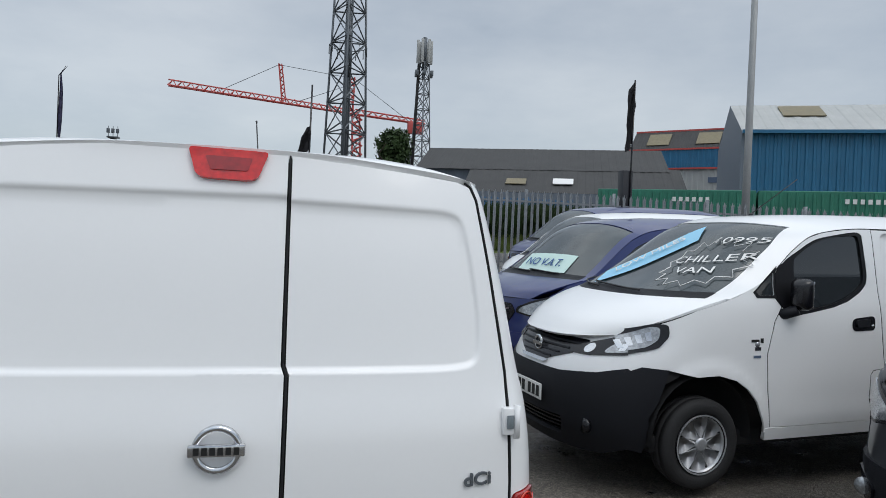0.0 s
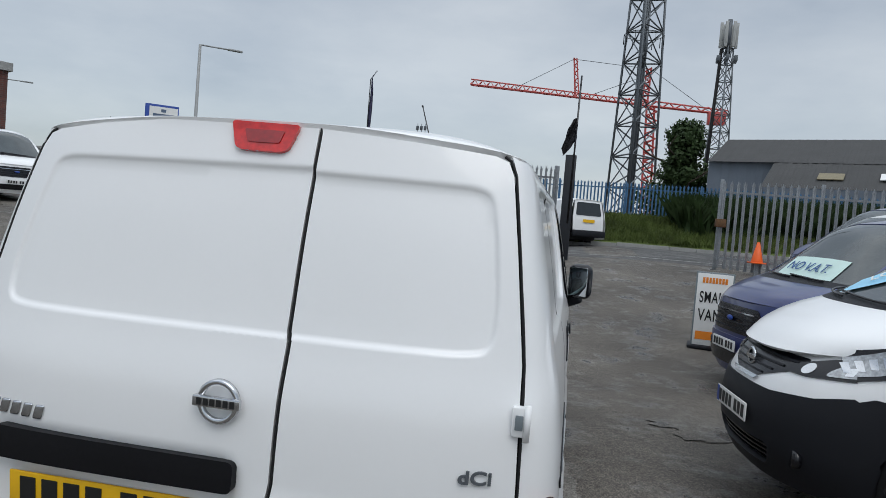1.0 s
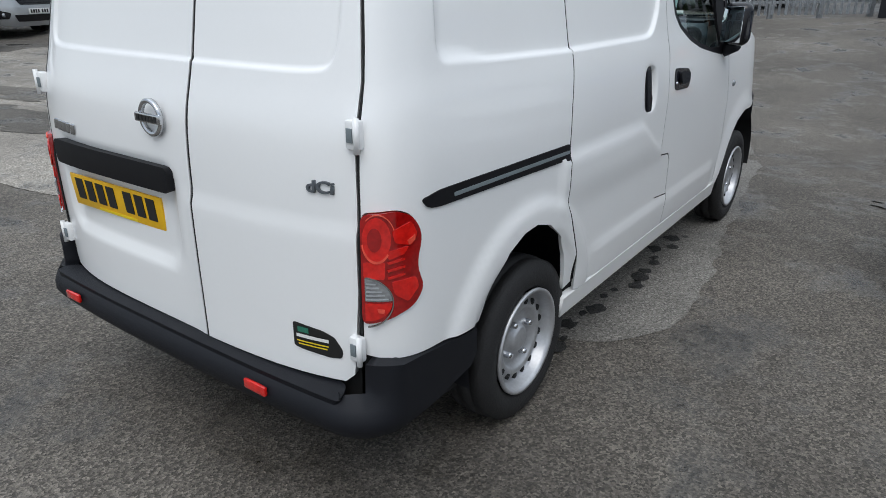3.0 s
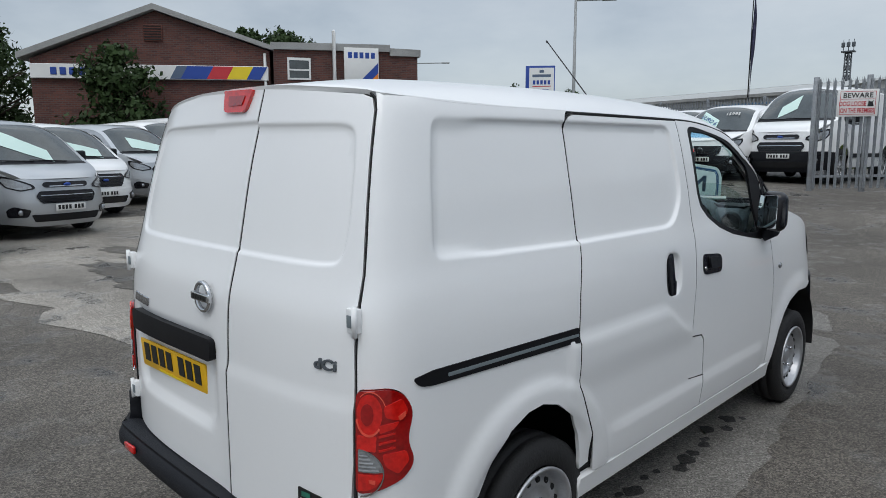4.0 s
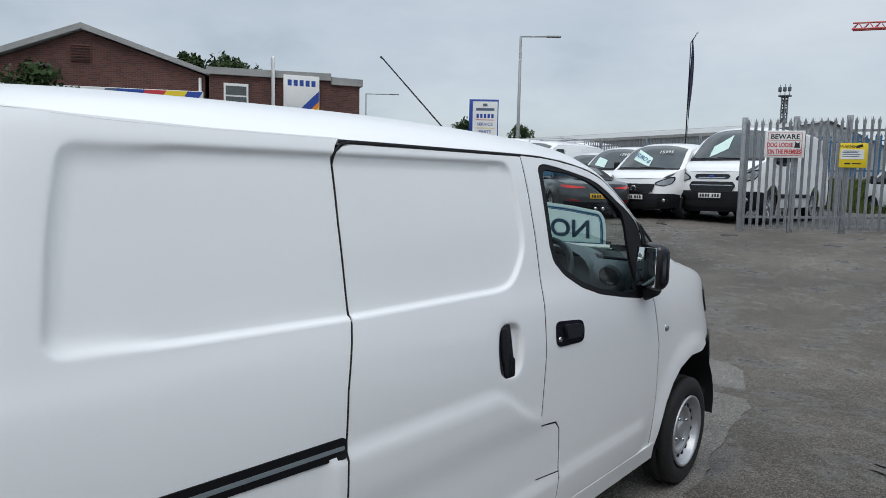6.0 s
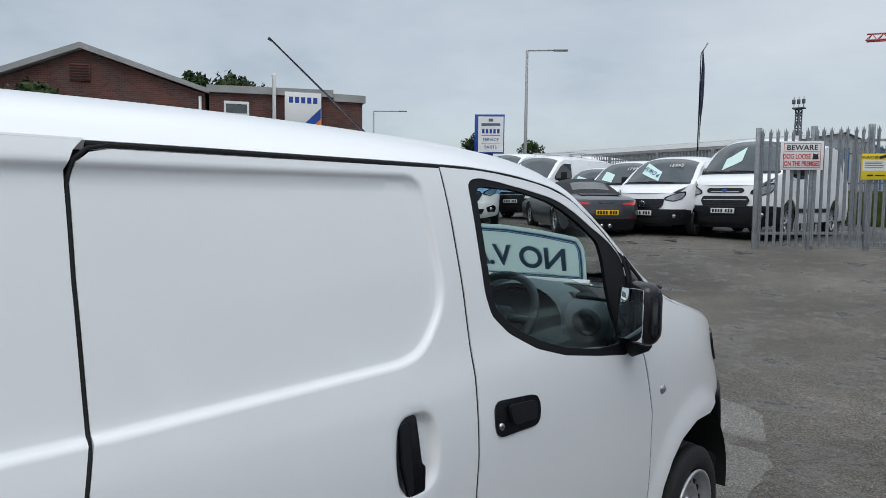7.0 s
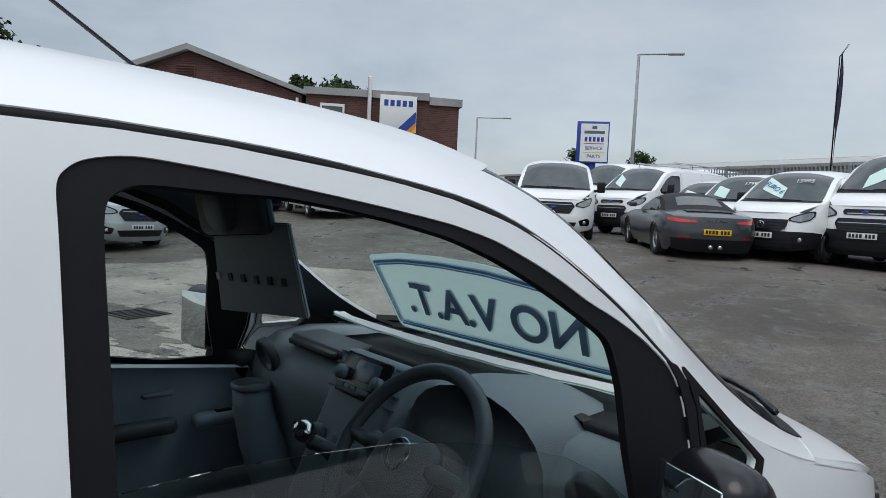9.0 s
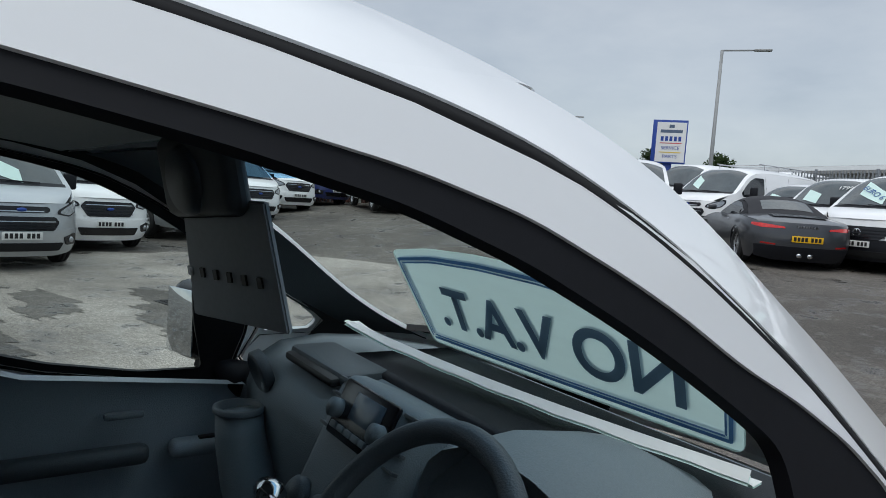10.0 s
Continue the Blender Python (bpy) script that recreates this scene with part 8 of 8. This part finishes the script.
crane = thing("tower_crane", "red tower crane with a long lattice jib", "crane")
truss(crane, "jib", (-23.6, 143.5, 30.7), (14.0, 145.0, 28.2), 1.3, 22, 0.09, CRANE)
truss(crane, "counter_jib", (14.0, 145.0, 28.2), (29.0, 142.9, 26.9), 1.2, 6, 0.10, CRANE)
part("counterweight", box((27.0, 143.1, 26.0), (3.4, 1.5, 2.6), 0.1), CRANE, crane, "red counterweight box")
truss(crane, "king_post", (-1.3, 145.4, 29.6), (-2.2, 145.5, 37.6), 0.9, 5, 0.08, CRANE)
truss(crane, "tower_head", (13.5, 145.0, 27.8), (13.7, 145.0, 36.0), 1.3, 6, 0.10, CRANE)
for p, q in (((-2.2, 145.5, 37.4), (-14.5, 144.0, 30.2)), ((-2.2, 145.5, 37.4), (13.7, 145.0, 35.8)), ((13.7, 145.0, 35.8), (25.5, 143.3, 27.4)), ((0.5, 145.5, 29.4), (13.7, 145.0, 34.8))):
    part("tie_rod", tube([p, q], 0.06, 5), LATTICE, crane)
truss(crane, "tower", (14.4, 144.9, -1.8), (13.5, 145.0, 28.0), 2.4, 16, 0.13, CRANE)


def lamp_post(label, x, y, top, arm, r=0.07):
    z = ground_z(x, y)
    t = thing("street_lamp", label, "street lamp", Matrix.Translation((x, y, z)))
    part("post", tube([(0, 0, 0), (0, 0, (top - z) * 0.35), (0, 0, top - z)], [r * 1.25, r, r * 0.75], 12), CONCRETE, t)
    a = Vector(arm)
    if a.length:
        part("arm", tube([(0, 0, top - z - 0.02), tuple(a + Vector((0, 0, top - z)))], 0.04, 8), CONCRETE, t)
        part("lantern", box((0, 0, 0), (0.75, 0.22, 0.10), 0.04, Matrix.Translation(a * 1.15 + Vector((0, 0, top - z))) @ pose(0, 0, 0, 0, 0, math.degrees(math.atan2(a.y, a.x)))), CONCRETE, t)
    return t


lamp_post("grey street lamp with a single arm beyond the back fence", -18.35, 29.9, 9.3, (1.15, 0.95, 0.0), 0.09)
lamp_post("distant grey street lamp beyond the office", -42.0, 41.0, 9.2, (1.6, 1.5, 0.0), 0.09)
lamp_post("pale grey steel column standing by the side fence", 11.54, 13.44, 11.0, (0, 0, 0), 0.09)


def feather(label, x, y, z0, z1, tone):
    z = ground_z(x, y)
    t = thing("feather_flag", label, "flag", Matrix.Translation((x, y, z)))
    part("flagpole", tube([(0, 0, 0), (0, 0, z1 - z - 0.4), (0.25, 0.0, z1 - z)], [0.03, 0.02, 0.012], 6), SATIN, t)
    bm = bmesh.new()
    rows = []
    for k in range(15):
        f = k / 14
        zz = z0 - z + (z1 - z0) * f
        w = 0.13 * min(1, f * 2.2) * (1 - 0.6 * max(0, f - 0.8) / 0.2)
        rows.append([bm.verts.new((0.03 + w * j / 2 + 0.25 * max(0, f - 0.93) / 0.07, 0.05 * math.sin(f * 9 + j), zz)) for j in range(3)])
    for a, b in zip(rows, rows[1:]):
        for j in range(2):
            bm.faces.new((a[j], a[j + 1], b[j + 1], b[j]))
    bmesh.ops.solidify(bm, geom=bm.faces[:], thickness=0.006)
    part("flag", bm, tone, t)
    return t


PURPLE = surf("violet_flag_cloth", (0.15, 0.145, 0.26), 0.8, var=0.6, scale=9)
feather("faded violet feather flag on a tall pole", -8.85, 28.5, 3.6, 8.05, PURPLE)
fl = lattice("floodlight_mast", "small lattice floodlight mast far behind the warehouse", (-24.9, 107.0, -0.8), 7.7, 0.62, 0.5, 12, 0.035, LATTICE, "mast", 4)
fl.scale = (1.6, 1.6, 2.03)
part("head_platform", box((0, 0, 7.8), (1.0, 0.7, 0.10), 0.02), LATTICE, fl)
for s in (-0.4, 0.0, 0.4):
    part("floodlight", box((s, -0.2, 8.25), (0.26, 0.2, 0.32), 0.03), LATTICE, fl)
    part("lamp_bracket", tube([(s, -0.1, 7.8), (s, -0.15, 8.6)], 0.03, 5), LATTICE, fl)

# far white minibus on the road
bus = big_van("white people carrier on the road by the grass bank", -1.55, 27.6, 38, WHITE, (0.86, 0.95, 0.90), None, "twin", None, group="vans on the road")

part("rear_panel", panel(rounded([(-0.68, 0.40), (0.68, 0.40), (0.70, 1.10), (0.60, 1.68), (-0.60, 1.68), (-0.70, 1.10)], 0.06), lambda a, b: Vector((a, -0.02 + 0.10 * max(0.0, b - 1.0), b)), 0.2, thick=0.03, out=(0, 2, 0.9)), WHITE, bus)
part("rear_window", panel(rounded([(-0.58, 1.12), (0.58, 1.12), (0.52, 1.60), (-0.52, 1.60)], 0.06), lambda a, b: Vector((a, -0.035 + 0.10 * max(0.0, b - 1.0), b)), 0.2, thick=0.01, out=(0, 2, 0.9)), DARKGLASS, bus, "dark rear window")
part("rear_bumper", box((0, -0.06, 0.46), (1.5, 0.14, 0.24), 0.05), BLACK, bus, "black rear bumper")
part("rear_plate", box((0, -0.045, 0.92), (0.52, 0.02, 0.11)), YELLOW, bus, "yellow rear number plate", smooth=False)

# ---- trees ----
def tree(label, x, y, z, h, spread, n, seed, conic=False):
    random.seed(seed)
    t = thing("tree", label, "tree", Matrix.Translation((x, y, z)))
    bm = add_tube(bmesh.new(), [(0, 0, 0), (0.1, 0.05, h * 0.35), (0.0, 0.1, h * 0.8)], [h * 0.03, h * 0.022, h * 0.008], 8)
    for k in range(9):
        a, f = random.uniform(0, math.tau), random.uniform(0.25, 0.75)
        add_tube(bm, [(0, 0, h * f), (spread * 0.3 * math.cos(a), spread * 0.3 * math.sin(a), h * (f + 0.12)), (spread * 0.42 * math.cos(a + 0.3), spread * 0.42 * math.sin(a + 0.3), h * (f + 0.2))], [h * 0.012, h * 0.007, h * 0.003], 5)
    part("trunk", bm, BARK, t)
    verts, faces = [], []
    lumps = []
    for k in range(44):
        f = random.uniform(0.14, 0.95)
        rr = (1 - f) * 0.95 + 0.08 if conic else math.sin(math.pi * min(1, 0.18 + f * 0.8)) ** 0.7
        a = random.uniform(0, math.tau)
        d = spread * 0.5 * rr * random.uniform(0.2, 0.95)
        lumps.append((Vector((d * math.cos(a), d * math.sin(a), h * f)), spread * random.uniform(0.13, 0.24) * (0.5 + 0.5 * rr)))
    for k in range(n):
        c, r = random.choice(lumps)
        v = Vector((random.gauss(0, 1), random.gauss(0, 1), random.gauss(0, 1))).normalized() * r * random.uniform(0.5, 1.08)
        p = c + v
        s = random.uniform(0.10, 0.24) * (h / 8) ** 0.5
        u = Vector((random.gauss(0, 1), random.gauss(0, 1), random.gauss(0, 1))).normalized()
        w = u.cross(v).normalized() if u.cross(v).length > 1e-4 else Vector((1, 0, 0))
        i = len(verts)
        verts += [p - u * s, p + w * s * 0.55, p + u * s, p - w * s * 0.55]
        faces += [(i, i + 1, i + 2, i + 3)]
    me = bpy.data.meshes.new("crown")
    me.from_pydata([tuple(v) for v in verts], [], faces)
    me.materials.append(LEAF)
    cr = new("crown", me)
    cr.parent = t
    return t


tree("dark green conical tree beside the phone mast", 9.6, 60.0, 0.9, 10.6, 9.4, 13000, 1, True)
tree("big dark tree beside the brick workshop", -36.5, 4.0, 1.0, 8.6, 8.0, 12000, 2)
tree("big dark tree beyond the workshop fence", -44, 9.0, 1.0, 7.5, 7.0, 6000, 7)
tree("narrow tree crown behind the workshop roof", -38.0, 22.2, 1.0, 8.7, 3.4, 5000, 3)
tree("wide tree crown behind the office roof", -41.2, 27.0, 1.0, 8.9, 7.0, 9000, 4)
tree("shrub growing against the brick workshop", -26.0, 9.6, 1.0, 4.6, 3.6, 4500, 5)
tree("small far tree past the service sign", -48, 62, 1.0, 8.0, 5.0, 3500, 6)
tree("small far tree at the end of the road", -40, 62, 1.0, 7.0, 4.0, 3500, 8)
